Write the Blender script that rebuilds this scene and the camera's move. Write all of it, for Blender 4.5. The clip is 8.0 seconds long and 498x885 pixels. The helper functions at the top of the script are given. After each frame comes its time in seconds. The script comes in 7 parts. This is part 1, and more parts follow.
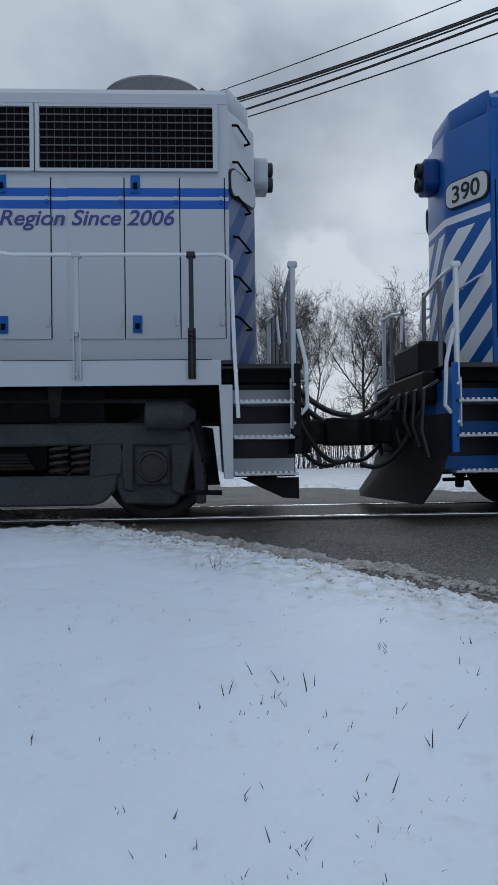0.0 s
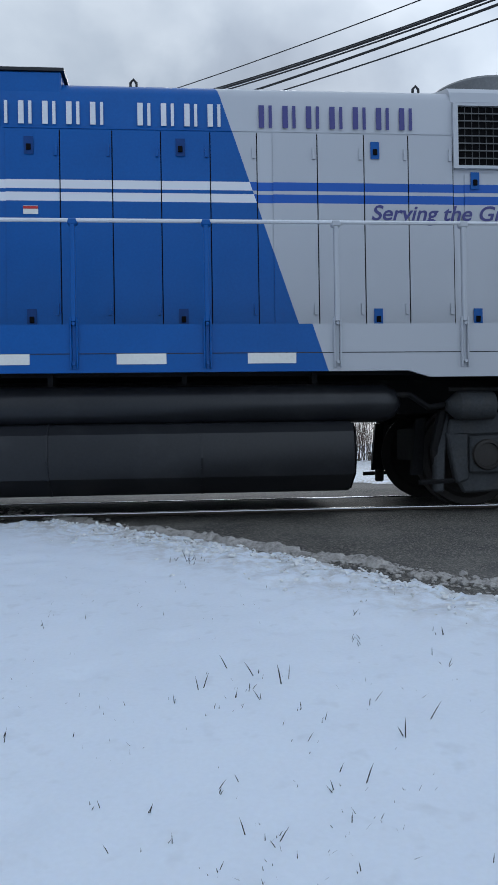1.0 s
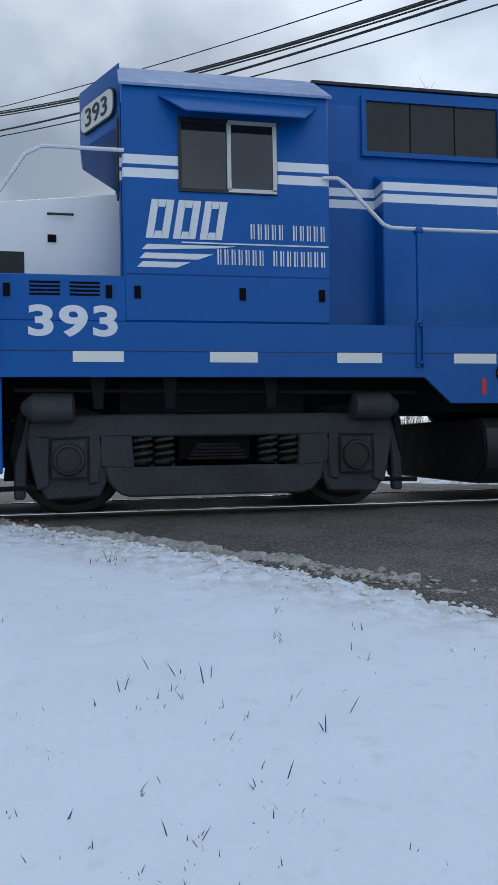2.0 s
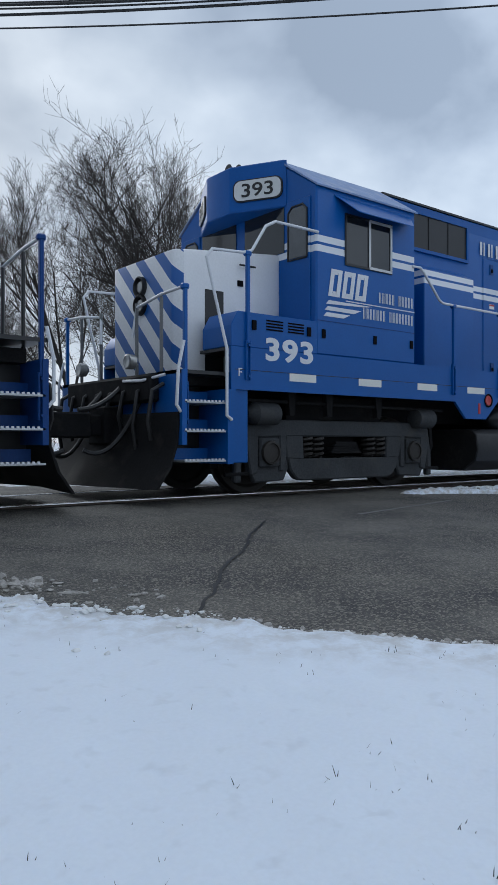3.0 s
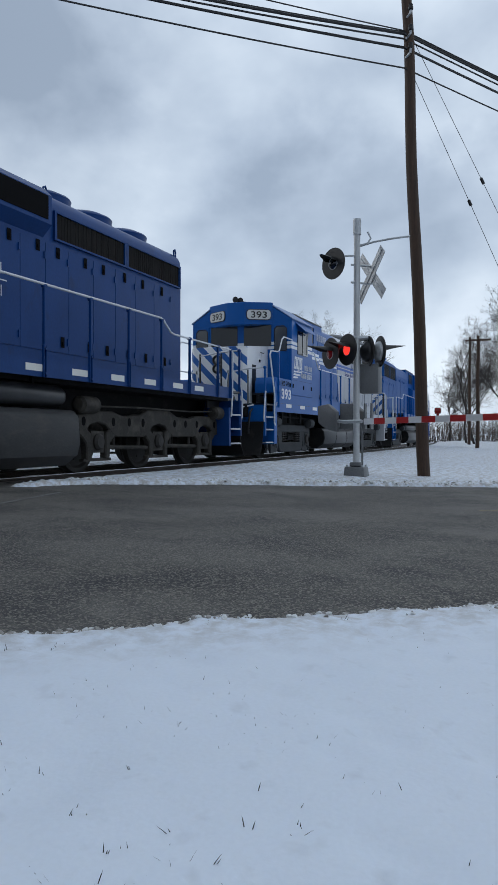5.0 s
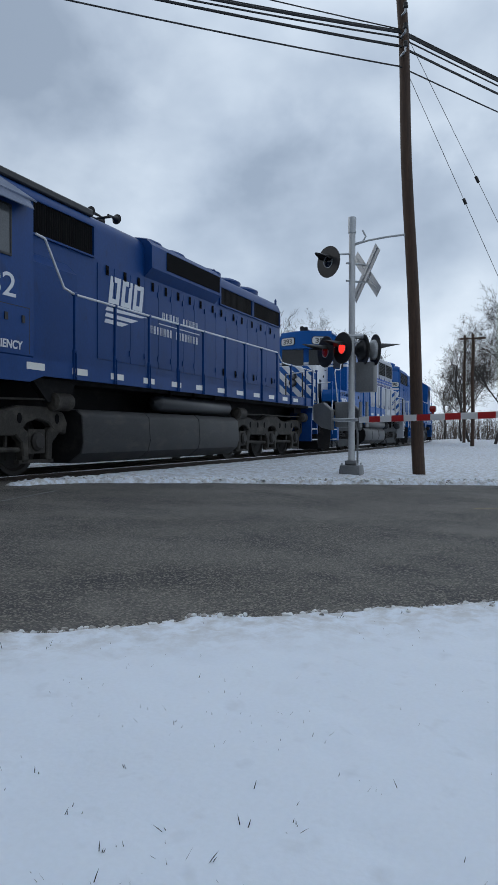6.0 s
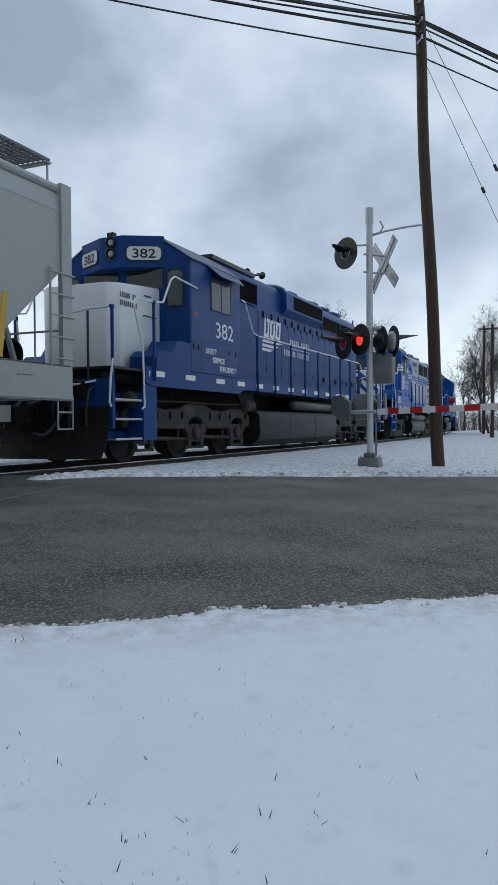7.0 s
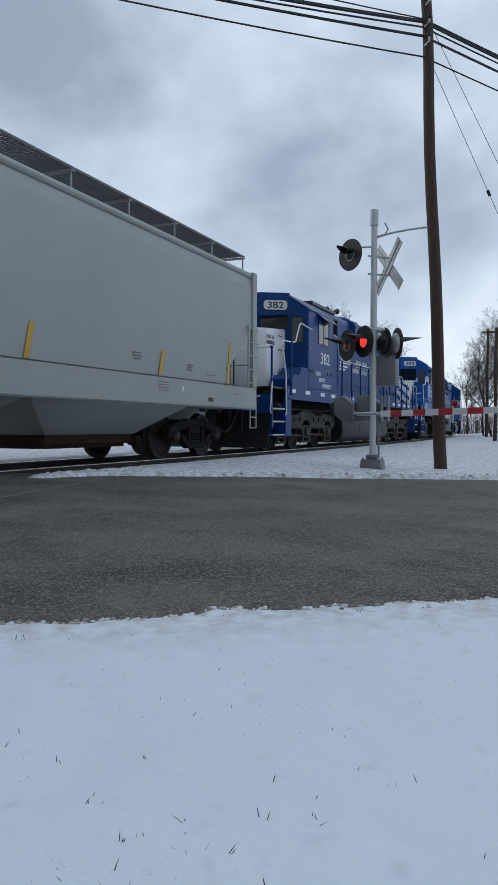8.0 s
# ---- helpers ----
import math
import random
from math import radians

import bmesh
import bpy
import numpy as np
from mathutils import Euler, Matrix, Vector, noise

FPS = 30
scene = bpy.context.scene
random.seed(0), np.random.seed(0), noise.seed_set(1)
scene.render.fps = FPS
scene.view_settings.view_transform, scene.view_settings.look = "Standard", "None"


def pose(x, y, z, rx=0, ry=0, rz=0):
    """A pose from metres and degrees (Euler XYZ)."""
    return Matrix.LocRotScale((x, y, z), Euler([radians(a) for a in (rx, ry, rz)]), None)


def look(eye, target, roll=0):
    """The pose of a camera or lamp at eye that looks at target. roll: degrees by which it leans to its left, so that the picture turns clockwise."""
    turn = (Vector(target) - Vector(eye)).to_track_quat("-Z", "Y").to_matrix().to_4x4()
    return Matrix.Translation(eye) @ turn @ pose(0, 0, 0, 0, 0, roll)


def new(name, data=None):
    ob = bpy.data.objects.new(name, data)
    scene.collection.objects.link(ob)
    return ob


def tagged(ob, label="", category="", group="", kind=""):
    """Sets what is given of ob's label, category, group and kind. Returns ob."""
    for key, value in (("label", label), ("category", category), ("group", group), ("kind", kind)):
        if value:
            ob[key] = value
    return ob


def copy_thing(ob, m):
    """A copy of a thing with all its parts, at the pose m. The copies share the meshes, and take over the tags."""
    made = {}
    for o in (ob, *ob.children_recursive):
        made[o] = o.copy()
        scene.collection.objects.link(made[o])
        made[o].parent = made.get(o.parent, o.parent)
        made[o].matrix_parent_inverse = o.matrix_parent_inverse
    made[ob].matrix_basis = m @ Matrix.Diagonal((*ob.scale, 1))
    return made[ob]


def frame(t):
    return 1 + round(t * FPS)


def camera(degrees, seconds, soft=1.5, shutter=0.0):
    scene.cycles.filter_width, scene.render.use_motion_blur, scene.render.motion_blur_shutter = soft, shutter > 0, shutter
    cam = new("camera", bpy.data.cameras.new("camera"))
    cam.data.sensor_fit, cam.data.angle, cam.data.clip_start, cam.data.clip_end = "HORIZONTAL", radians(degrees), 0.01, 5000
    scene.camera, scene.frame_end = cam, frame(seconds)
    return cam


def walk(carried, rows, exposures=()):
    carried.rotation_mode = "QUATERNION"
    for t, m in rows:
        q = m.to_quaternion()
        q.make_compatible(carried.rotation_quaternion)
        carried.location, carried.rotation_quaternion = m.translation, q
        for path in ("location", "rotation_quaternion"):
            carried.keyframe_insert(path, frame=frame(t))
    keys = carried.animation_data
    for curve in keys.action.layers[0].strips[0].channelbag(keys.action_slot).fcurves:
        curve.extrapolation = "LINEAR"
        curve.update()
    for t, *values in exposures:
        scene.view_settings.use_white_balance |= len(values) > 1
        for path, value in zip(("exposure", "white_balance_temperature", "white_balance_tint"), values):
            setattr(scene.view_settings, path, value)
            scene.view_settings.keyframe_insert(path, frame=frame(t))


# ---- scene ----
# Camera: hand-held beside a rail crossing, turning to follow the train.
EYE = (0.0, 0.0, 0.643)
TRACK_Y = 8.25
cam = camera(36.78, 8.0, soft=1.5)
TURN = [  # seconds, yaw, pitch, roll
    (0.0, -2.65, 0.72, 0.72), (0.5, -3.32, 0.48, 0.71), (1.0, -4.65, 0.23, 0.93), (1.5, -6.51, 0.08, 1.2),
    (2.0, -10.58, 0.07, 0.91), (2.2, -15.23, 0.13, 0.5), (3.3, -46.83, -0.22, -0.02), (3.5, -51.39, -0.38, -0.1),
    (4.0, -59.84, -0.60, -0.05), (4.5, -64.99, -0.60, -0.13), (4.7, -66.43, -0.58, -0.1), (5.8, -68.72, -0.63, -0.16),
    (6.0, -68.17, -0.71, -0.05), (6.5, -67.01, -0.97, 0.35), (7.0, -66.79, -1.24, 0.42), (7.5, -67.66, -1.57, 0.33),
    (8.0, -66.59, -1.20, -0.24)]
walk(cam, [(t, pose(*EYE, 90 + p, r, y)) for t, y, p, r in TURN],
     exposures=[(0.0, -0.10, 5980, 8), (0.5, 0.20, 5980, 8), (1.0, 0.24, 5980, 8), (2.2, 0.24, 5980, 8), (3.3, 0.06, 6100, 8), (4.5, -0.01, 6150, 8), (6.0, -0.06, 6150, 8),
                (6.5, 0.0, 6150, 8), (8.0, -0.03, 6150, 8)])

# How far the train has run, in metres.
RUN = [(0.0, 0.0), (0.5, 3.08), (1.0, 6.19), (1.5, 9.33), (2.0, 12.48), (2.2, 13.77), (3.3, 20.71), (3.5, 22.01),
       (4.0, 25.27), (4.5, 28.60), (4.7, 29.93), (5.8, 37.21), (6.0, 38.51), (6.5, 41.74), (7.0, 45.08),
       (7.5, 48.45), (8.0, 51.81)]

# ---- light: overcast winter sky ----
world = bpy.data.worlds.new("sky")
scene.world = world
world.use_nodes = True
wn, wl = world.node_tree.nodes, world.node_tree.links
wn.clear()


def wnode(kind, **values):
    n = wn.new(kind)
    for k, v in values.items():
        n.inputs[k].default_value = v
    return n


w_co = wn.new("ShaderNodeTexCoord")
w_map = wnode("ShaderNodeMapping", Scale=(1.0, 1.0, 1.5), Location=(3.1, 0.7, 0.35))
w_big = wnode("ShaderNodeTexNoise", Scale=1.9, Detail=5.0, Roughness=0.46, Distortion=0.15)
w_fine = wnode("ShaderNodeTexNoise", Scale=5.5, Detail=5.0, Roughness=0.5, Distortion=0.1)
w_mix = wn.new("ShaderNodeMath")
w_mix.operation = "MULTIPLY_ADD"
w_mix.inputs[1].default_value = 0.38
w_ramp = wn.new("ShaderNodeValToRGB")
cr = w_ramp.color_ramp
cr.elements[0].position, cr.elements[0].color = 0.49, (0.315, 0.37, 0.455, 1)
cr.elements[1].position, cr.elements[1].color = 0.80, (0.765, 0.815, 0.875, 1)
e = cr.elements.new(0.58)
e.color = (0.43, 0.49, 0.58, 1)
e = cr.elements.new(0.67)
e.color = (0.555, 0.615, 0.695, 1)
# the larger cloud masses of the day: heading, elevation, radius in degrees, thinner (+) or thicker (-)
w_warp = wnode("ShaderNodeTexNoise", Scale=4.2, Detail=6.0, Roughness=0.55)
w_off = wn.new("ShaderNodeVectorMath")
w_off.operation = "MULTIPLY_ADD"
w_off.inputs[1].default_value = (0.30, 0.30, 0.30)
w_shift = wn.new("ShaderNodeVectorMath")
w_shift.operation = "SUBTRACT"
w_shift.inputs[1].default_value = (0.15, 0.15, 0.15)
w_unit = wn.new("ShaderNodeVectorMath")
w_unit.operation = "NORMALIZE"
wl.new(w_co.outputs["Generated"], w_warp.inputs["Vector"])
wl.new(w_warp.outputs["Color"], w_off.inputs[0])
wl.new(w_co.outputs["Generated"], w_off.inputs[2])
wl.new(w_off.outputs[0], w_shift.inputs[0])
wl.new(w_shift.outputs[0], w_unit.inputs[0])
w_sum = w_mix.outputs[0]
for heading, rise, radius, amount in ((-52, 29, 11, -0.09), (-72.5, 18, 8, -0.075), (-65, 25, 11, 0.09), (-48, 18, 10, 0.06), (-57, 20, 5, -0.02), (-80, 27, 9, 0.07), (-62, 33, 7, -0.03), (-84, 14, 9, -0.10),
                                      (-7, 14, 5, 0.2), (13, 28, 9, 0.12), (3, 29, 5, 0.09), (-2, 23, 8, -0.07), (-19, 30, 7, 0.07), (4, 18, 6, -0.05)):
    a, b = radians(heading), radians(rise)
    w_dot, w_in, w_acc = wn.new("ShaderNodeVectorMath"), wn.new("ShaderNodeMapRange"), wn.new("ShaderNodeMath")
    w_dot.operation, w_in.interpolation_type, w_acc.operation = "DOT_PRODUCT", "SMOOTHSTEP", "ADD"
    w_dot.inputs[1].default_value = (-math.sin(a) * math.cos(b), math.cos(a) * math.cos(b), math.sin(b))
    w_in.inputs["From Min"].default_value, w_in.inputs["From Max"].default_value = math.cos(radians(radius)), math.cos(radians(radius * 0.25))
    w_in.inputs["To Max"].default_value = amount
    wl.new(w_unit.outputs[0], w_dot.inputs[0])
    wl.new(w_dot.outputs["Value"], w_in.inputs["Value"])
    wl.new(w_sum, w_acc.inputs[0])
    wl.new(w_in.outputs[0], w_acc.inputs[1])
    w_sum = w_acc.outputs[0]
w_sky = wn.new("ShaderNodeTexSky")
w_sky.sky_type, w_sky.sun_disc = "NISHITA", False
w_sky.sun_elevation, w_sky.sun_rotation = radians(24), radians(10)
w_skys = wn.new("ShaderNodeVectorMath")
w_skys.operation = "SCALE"
w_skys.inputs["Scale"].default_value = 0.06
w_add = wn.new("ShaderNodeMixRGB")
w_add.inputs["Fac"].default_value = 0.9
# cloud cover overhead
w_sep = wn.new("ShaderNodeSeparateXYZ")
w_zen = wn.new("ShaderNodeMapRange")
w_zen.inputs["From Min"].default_value, w_zen.inputs["From Max"].default_value = 0.45, 1.0
w_zen.inputs["To Min"].default_value, w_zen.inputs["To Max"].default_value = 1.0, 1.22
# the cloud is thicker beyond the track than behind the viewer
w_thin = wn.new("ShaderNodeMapRange")
w_thin.inputs["From Min"].default_value, w_thin.inputs["From Max"].default_value = -0.44, 0.6
w_thin.inputs["To Min"].default_value, w_thin.inputs["To Max"].default_value = 0.74, 1.24
w_dir = wn.new("ShaderNodeVectorMath")
w_dir.operation = "DOT_PRODUCT"
w_dir.inputs[1].default_value = (0.90, -0.44, 0.0)
w_pow = wn.new("ShaderNodeMath")
w_pow.operation = "MULTIPLY"
w_bg = wnode("ShaderNodeBackground", Strength=1.0)
w_out = wn.new("ShaderNodeOutputWorld")
for a, b in ((w_co.outputs["Generated"], w_map.inputs[0]), (w_map.outputs[0], w_big.inputs["Vector"]),
             (w_map.outputs[0], w_fine.inputs["Vector"]), (w_fine.outputs["Fac"], w_mix.inputs[0]),
             (w_big.outputs["Fac"], w_mix.inputs[2]), (w_sum, w_ramp.inputs[0]),
             (w_sky.outputs[0], w_skys.inputs[0]), (w_skys.outputs[0], w_add.inputs[1]),
             (w_ramp.outputs[0], w_add.inputs[2]), (w_add.outputs[0], w_bg.inputs[0]), (w_bg.outputs[0], w_out.inputs[0]),
             (w_co.outputs["Generated"], w_sep.inputs[0]), (w_sep.outputs[2], w_zen.inputs["Value"]), (w_zen.outputs[0], w_pow.inputs[0]),
             (w_co.outputs["Generated"], w_dir.inputs[0]), (w_dir.outputs["Value"], w_thin.inputs["Value"]), (w_thin.outputs[0], w_pow.inputs[1]), (w_pow.outputs[0], w_bg.inputs[1])):
    wl.new(a, b)
sun = new("sun", bpy.data.lights.new("sun", "SUN"))
sun.data.energy, sun.data.angle, sun.data.color = 0.5, radians(25), (1.0, 0.97, 0.93)
sun.matrix_world = look((0, 0, 30), (-3, -32, 14))

# ---- materials ----


def shader(name, color, rough=0.5, metal=0.0, var=0.15, scale=2.0, fine=40.0, bump=0.0, grime=None, grime_at=0.62, stretch=(1, 1, 1), spec=0.5):
    """Principled material with variation at two scales, optional grime patches and fine relief."""
    m = bpy.data.materials.new(name)
    m.use_nodes = True
    n, l = m.node_tree.nodes, m.node_tree.links
    b = n["Principled BSDF"]
    b.inputs["Roughness"].default_value, b.inputs["Metallic"].default_value = rough, metal
    b.inputs["Specular IOR Level"].default_value = spec
    co, mp = n.new("ShaderNodeTexCoord"), n.new("ShaderNodeMapping")
    mp.inputs["Scale"].default_value = stretch
    l.new(co.outputs["Object"], mp.inputs[0])
    big, small = n.new("ShaderNodeTexNoise"), n.new("ShaderNodeTexNoise")
    big.inputs["Scale"].default_value, small.inputs["Scale"].default_value = scale, fine
    big.inputs["Detail"].default_value = small.inputs["Detail"].default_value = 5
    for t in (big, small):
        l.new(mp.outputs[0], t.inputs["Vector"])
    s = n.new("ShaderNodeMath")
    s.operation = "ADD"
    l.new(big.outputs["Fac"], s.inputs[0])
    l.new(small.outputs["Fac"], s.inputs[1])
    r = n.new("ShaderNodeMapRange")
    r.inputs["From Min"].default_value, r.inputs["From Max"].default_value = 0.6, 1.4
    r.inputs["To Min"].default_value, r.inputs["To Max"].default_value = 1 - var, 1 + var
    l.new(s.outputs[0], r.inputs["Value"])
    mul = n.new("ShaderNodeVectorMath")
    mul.operation = "SCALE"
    mul.inputs[0].default_value = color[:3]
    l.new(r.outputs[0], mul.inputs["Scale"])
    last = mul.outputs[0]
    if grime:
        g = n.new("ShaderNodeTexNoise")
        g.inputs["Scale"].default_value, g.inputs["Detail"].default_value, g.inputs["Roughness"].default_value = scale * 1.7, 8, 0.65
        l.new(mp.outputs[0], g.inputs["Vector"])
        gr = n.new("ShaderNodeMapRange")
        gr.inputs["From Min"].default_value, gr.inputs["From Max"].default_value = grime_at, grime_at + 0.2
        gr.inputs["To Max"].default_value = 0.8
        l.new(g.outputs["Fac"], gr.inputs["Value"])
        mix = n.new("ShaderNodeMixRGB")
        l.new(gr.outputs[0], mix.inputs[0])
        l.new(last, mix.inputs[1])
        mix.inputs[2].default_value = (*grime, 1)
        last = mix.outputs[0]
    l.new(last, b.inputs["Base Color"])
    if bump:
        bp = n.new("ShaderNodeBump")
        bp.inputs["Strength"].default_value, bp.inputs["Distance"].default_value = bump, 0.01
        l.new(small.outputs["Fac"], bp.inputs["Height"])
        l.new(bp.outputs[0], b.inputs["Normal"])
    m["last"] = last.node.name
    return m


def recolor(m, color_a, rule):
    """Puts a second paint over a material where rule(nodes, links, xyz) is 1."""
    n, l = m.node_tree.nodes, m.node_tree.links
    b = n["Principled BSDF"]
    old = b.inputs["Base Color"].links[0].from_socket
    co, sx = n.new("ShaderNodeTexCoord"), n.new("ShaderNodeSeparateXYZ")
    l.new(co.outputs["Object"], sx.inputs[0])
    mix = n.new("ShaderNodeMixRGB")
    mix.inputs[2].default_value = (*color_a, 1)

    def op(kind, a, c, d=None):
        t = n.new("ShaderNodeMath")
        t.operation = kind
        for i, v in enumerate((a, c, d)):
            if v is None:
                continue
            if isinstance(v, (int, float)):
                t.inputs[i].default_value = v
            else:
                l.new(v, t.inputs[i])
        return t.outputs[0]
    l.new(rule(op, *sx.outputs), mix.inputs[0])
    l.new(old, mix.inputs[1])
    l.new(mix.outputs[0], b.inputs["Base Color"])
    return m


def band(op, v, a, b):
    return op("MULTIPLY", op("GREATER_THAN", v, a), op("LESS_THAN", v, b))


BLUE, NAVY, GREY, WHITE = (0.007, 0.090, 0.335), (0.007, 0.045, 0.18), (0.455, 0.475, 0.515), (0.78, 0.78, 0.78)
DUST = (0.10, 0.11, 0.13)


def two_stripes(op, z):
    return op("MAXIMUM", band(op, z, 3.15, 3.235), band(op, z, 3.03, 3.115))


def past_slant(op, x, z):
    return op("GREATER_THAN", op("MULTIPLY_ADD", z, 0.334, x), 2.245)


M = {}
M["blue"] = shader("blue_paint", BLUE, 0.36, spec=0.22, var=0.10, grime=(0.02, 0.06, 0.2), bump=0.03)
M["livery"] = shader("blue_and_grey_paint", BLUE, 0.36, spec=0.24, var=0.10, grime=(0.02, 0.06, 0.2), grime_at=0.66, bump=0.03)
recolor(M["livery"], (0.70, 0.72, 0.76), lambda op, x, y, z: two_stripes(op, z))
recolor(M["livery"], GREY, lambda op, x, y, z: op("MULTIPLY", past_slant(op, x, z), op("SUBTRACT", 1.0, two_stripes(op, z))))
recolor(M["livery"], (0.02, 0.10, 0.42), lambda op, x, y, z: op("MULTIPLY", past_slant(op, x, z), two_stripes(op, z)))
M["stripe"] = shader("blue_white_hazard_stripes", (0.72, 0.73, 0.75), 0.42, var=0.10, grime=(0.45, 0.46, 0.48), bump=0.03)
recolor(M["stripe"], BLUE, lambda op, x, y, z: op("LESS_THAN", op("FRACT", op("MULTIPLY", op("SUBTRACT", z, y), 2.15), 0), 0.46))
M["endstripe"] = shader("blue_white_end_stripes", BLUE, 0.42, var=0.10, bump=0.03)
recolor(M["endstripe"], (0.72, 0.73, 0.75), lambda op, x, y, z: op("MAXIMUM", op("MULTIPLY", op("LESS_THAN", z, 2.97), op("LESS_THAN", op("FRACT", op("MULTIPLY", op("MULTIPLY_ADD", y, -1.15, z), 2.3), 0), 0.55)), band(op, z, 3.04, 3.12)))
# blue and pale stripes are darkened: the end's shade is in these colours
M["greyend"] = shader("grey_over_shaded_blue_end_paint", (0.05, 0.085, 0.22), 0.45, var=0.12, bump=0.03)
recolor(M["greyend"], (0.16, 0.19, 0.28), lambda op, x, y, z: op("LESS_THAN", op("FRACT", op("MULTIPLY", op("MULTIPLY_ADD", y, -1.35, z), 2.0), 0), 0.5))
recolor(M["greyend"], GREY, lambda op, x, y, z: op("GREATER_THAN", z, 3.24))
M["navy"] = shader("dark_blue_paint", NAVY, 0.42, spec=0.2, var=0.16, grime=(0.012, 0.025, 0.075), grime_at=0.58, bump=0.04, stretch=(1, 1, 0.5))
M["grey"] = shader("grey_paint", GREY, 0.42, var=0.07, grime=(0.36, 0.38, 0.42), bump=0.03)
M["hopper"] = shader("hopper_grey_paint", (0.335, 0.355, 0.35), 0.5, var=0.10, scale=0.8, grime=(0.25, 0.262, 0.262), bump=0.03, stretch=(1, 1, 0.35))
M["white"] = shader("white_paint", (0.74, 0.75, 0.77), 0.42, var=0.06, grime=(0.5, 0.5, 0.5), grime_at=0.68, bump=0.03)
M["frame"] = shader("grimy_dark_steel", (0.010, 0.010, 0.011), 0.75, var=0.4, grime=(0.034, 0.031, 0.028), grime_at=0.54, bump=0.25, spec=0.15)
M["truck"] = shader("grey_grimed_truck_steel", (0.042, 0.045, 0.049), 0.7, var=0.35, grime=(0.060, 0.057, 0.053), grime_at=0.54, bump=0.25, spec=0.2)
# sky light on the cab's sloping roof sides, put into a paler blue
M["skylit"] = shader("skylit_light_blue_roof", (0.17, 0.25, 0.45), 0.5, var=0.15, scale=3, grime=(0.36, 0.40, 0.50), grime_at=0.5, bump=0.03, spec=0.35)
# paler and greyer than the cab walls, for roof sides and awnings
M["pale_navy"] = shader("pale_dark_blue_roof", (0.10, 0.13, 0.21), 0.55, var=0.2, scale=4, grime=(0.28, 0.30, 0.36), grime_at=0.55, bump=0.05, spec=0.3)
M["dusty"] = shader("dusty_truck_steel", (0.038, 0.035, 0.031), 0.7, var=0.4, grime=(0.095, 0.085, 0.072), grime_at=0.5, bump=0.25, spec=0.2)
M["dusty_tank"] = shader("dusty_tank_paint", (0.036, 0.037, 0.039), 0.55, var=0.3, grime=(0.07, 0.064, 0.058), grime_at=0.52, bump=0.12, spec=0.25, stretch=(0.6, 1, 1.6))
M["tank"] = shader("black_tank_paint", (0.013, 0.014, 0.017), 0.34, var=0.3, scale=1.2, grime=(0.030, 0.031, 0.034), grime_at=0.52, bump=0.04, spec=0.38)
M["black"] = shader("black_paint", (0.012, 0.012, 0.013), 0.5, var=0.2)
# near-black for shade painted in openings and seams, also for latches and rungs
M["dark"] = shader("recess_shade_and_fittings", (0.005, 0.005, 0.006), 0.9, spec=0.1, var=0.2)
M["wheel"] = shader("worn_wheel_steel", (0.024, 0.021, 0.019), 0.65, 0.2, var=0.35, grime=(0.03, 0.025, 0.022), bump=0.1)
M["tread"] = shader("polished_wheel_rim", (0.35, 0.34, 0.33), 0.3, 0.9, var=0.2)
M["mesh"] = shader("galvanised_wire", (0.095, 0.098, 0.10), 0.45, 0.4, var=0.2)
M["galv"] = shader("galvanised_steel", (0.46, 0.48, 0.50), 0.42, 0.5, var=0.2, scale=5, bump=0.05)
M["cabinet"] = shader("grey_cabinet_steel", (0.15, 0.155, 0.16), 0.5, 0.2, var=0.25, grime=(0.09, 0.09, 0.09), bump=0.05)
M["alu"] = shader("aluminium_sheet", (0.52, 0.53, 0.54), 0.42, 0.3, var=0.15)
M["glass"] = shader("dark_cab_glass", (0.012, 0.014, 0.017), 0.06, var=0.1, spec=0.7)
M["grille_brown"] = shader("rust_dusted_grille", (0.020, 0.019, 0.019), 0.8, var=0.3, grime=(0.034, 0.028, 0.024), grime_at=0.5, spec=0.1, stretch=(6, 1, 0.5))
M["rust"] = shader("rusty_outlet_steel", (0.045, 0.026, 0.018), 0.8, var=0.35, grime=(0.09, 0.05, 0.03), grime_at=0.55, bump=0.2, spec=0.15)
# grey base stands in for daylight seen through the cab glass
M["pane_grey"] = shader("grey_lit_cab_glass", (0.075, 0.08, 0.085), 0.08, var=0.25, scale=3, spec=0.7)
M["steel_dark"] = shader("dull_zinc_steel", (0.14, 0.145, 0.15), 0.5, 0.4, var=0.2)
M["board"] = shader("number_board_glass", (0.62, 0.63, 0.62), 0.25, var=0.05)
M["reflect"] = shader("white_reflector_tape", (0.72, 0.72, 0.68), 0.35, var=0.08, grime=(0.5, 0.45, 0.34), grime_at=0.6)
M["rail_white"] = shader("white_handrail_paint", (0.66, 0.68, 0.72), 0.4, var=0.1)
M["ink"] = shader("blue_lettering", (0.045, 0.045, 0.20), 0.45, var=0.1)
M["red"] = shader("red_paint", (0.45, 0.02, 0.02), 0.4, var=0.15)
M["yellow"] = shader("yellow_reflector", (0.55, 0.33, 0.02), 0.4, var=0.12)
M["rail"] = shader("rail_steel", (0.045, 0.034, 0.027), 0.55, 0.5, var=0.3, bump=0.1)
M["railtop"] = shader("polished_rail_head", (0.5, 0.5, 0.5), 0.22, 1.0, var=0.15)
M["tie"] = shader("creosoted_timber", (0.045, 0.036, 0.03), 0.8, var=0.35, grime=(0.3, 0.3, 0.3), grime_at=0.68, bump=0.3, stretch=(6, 1, 6))
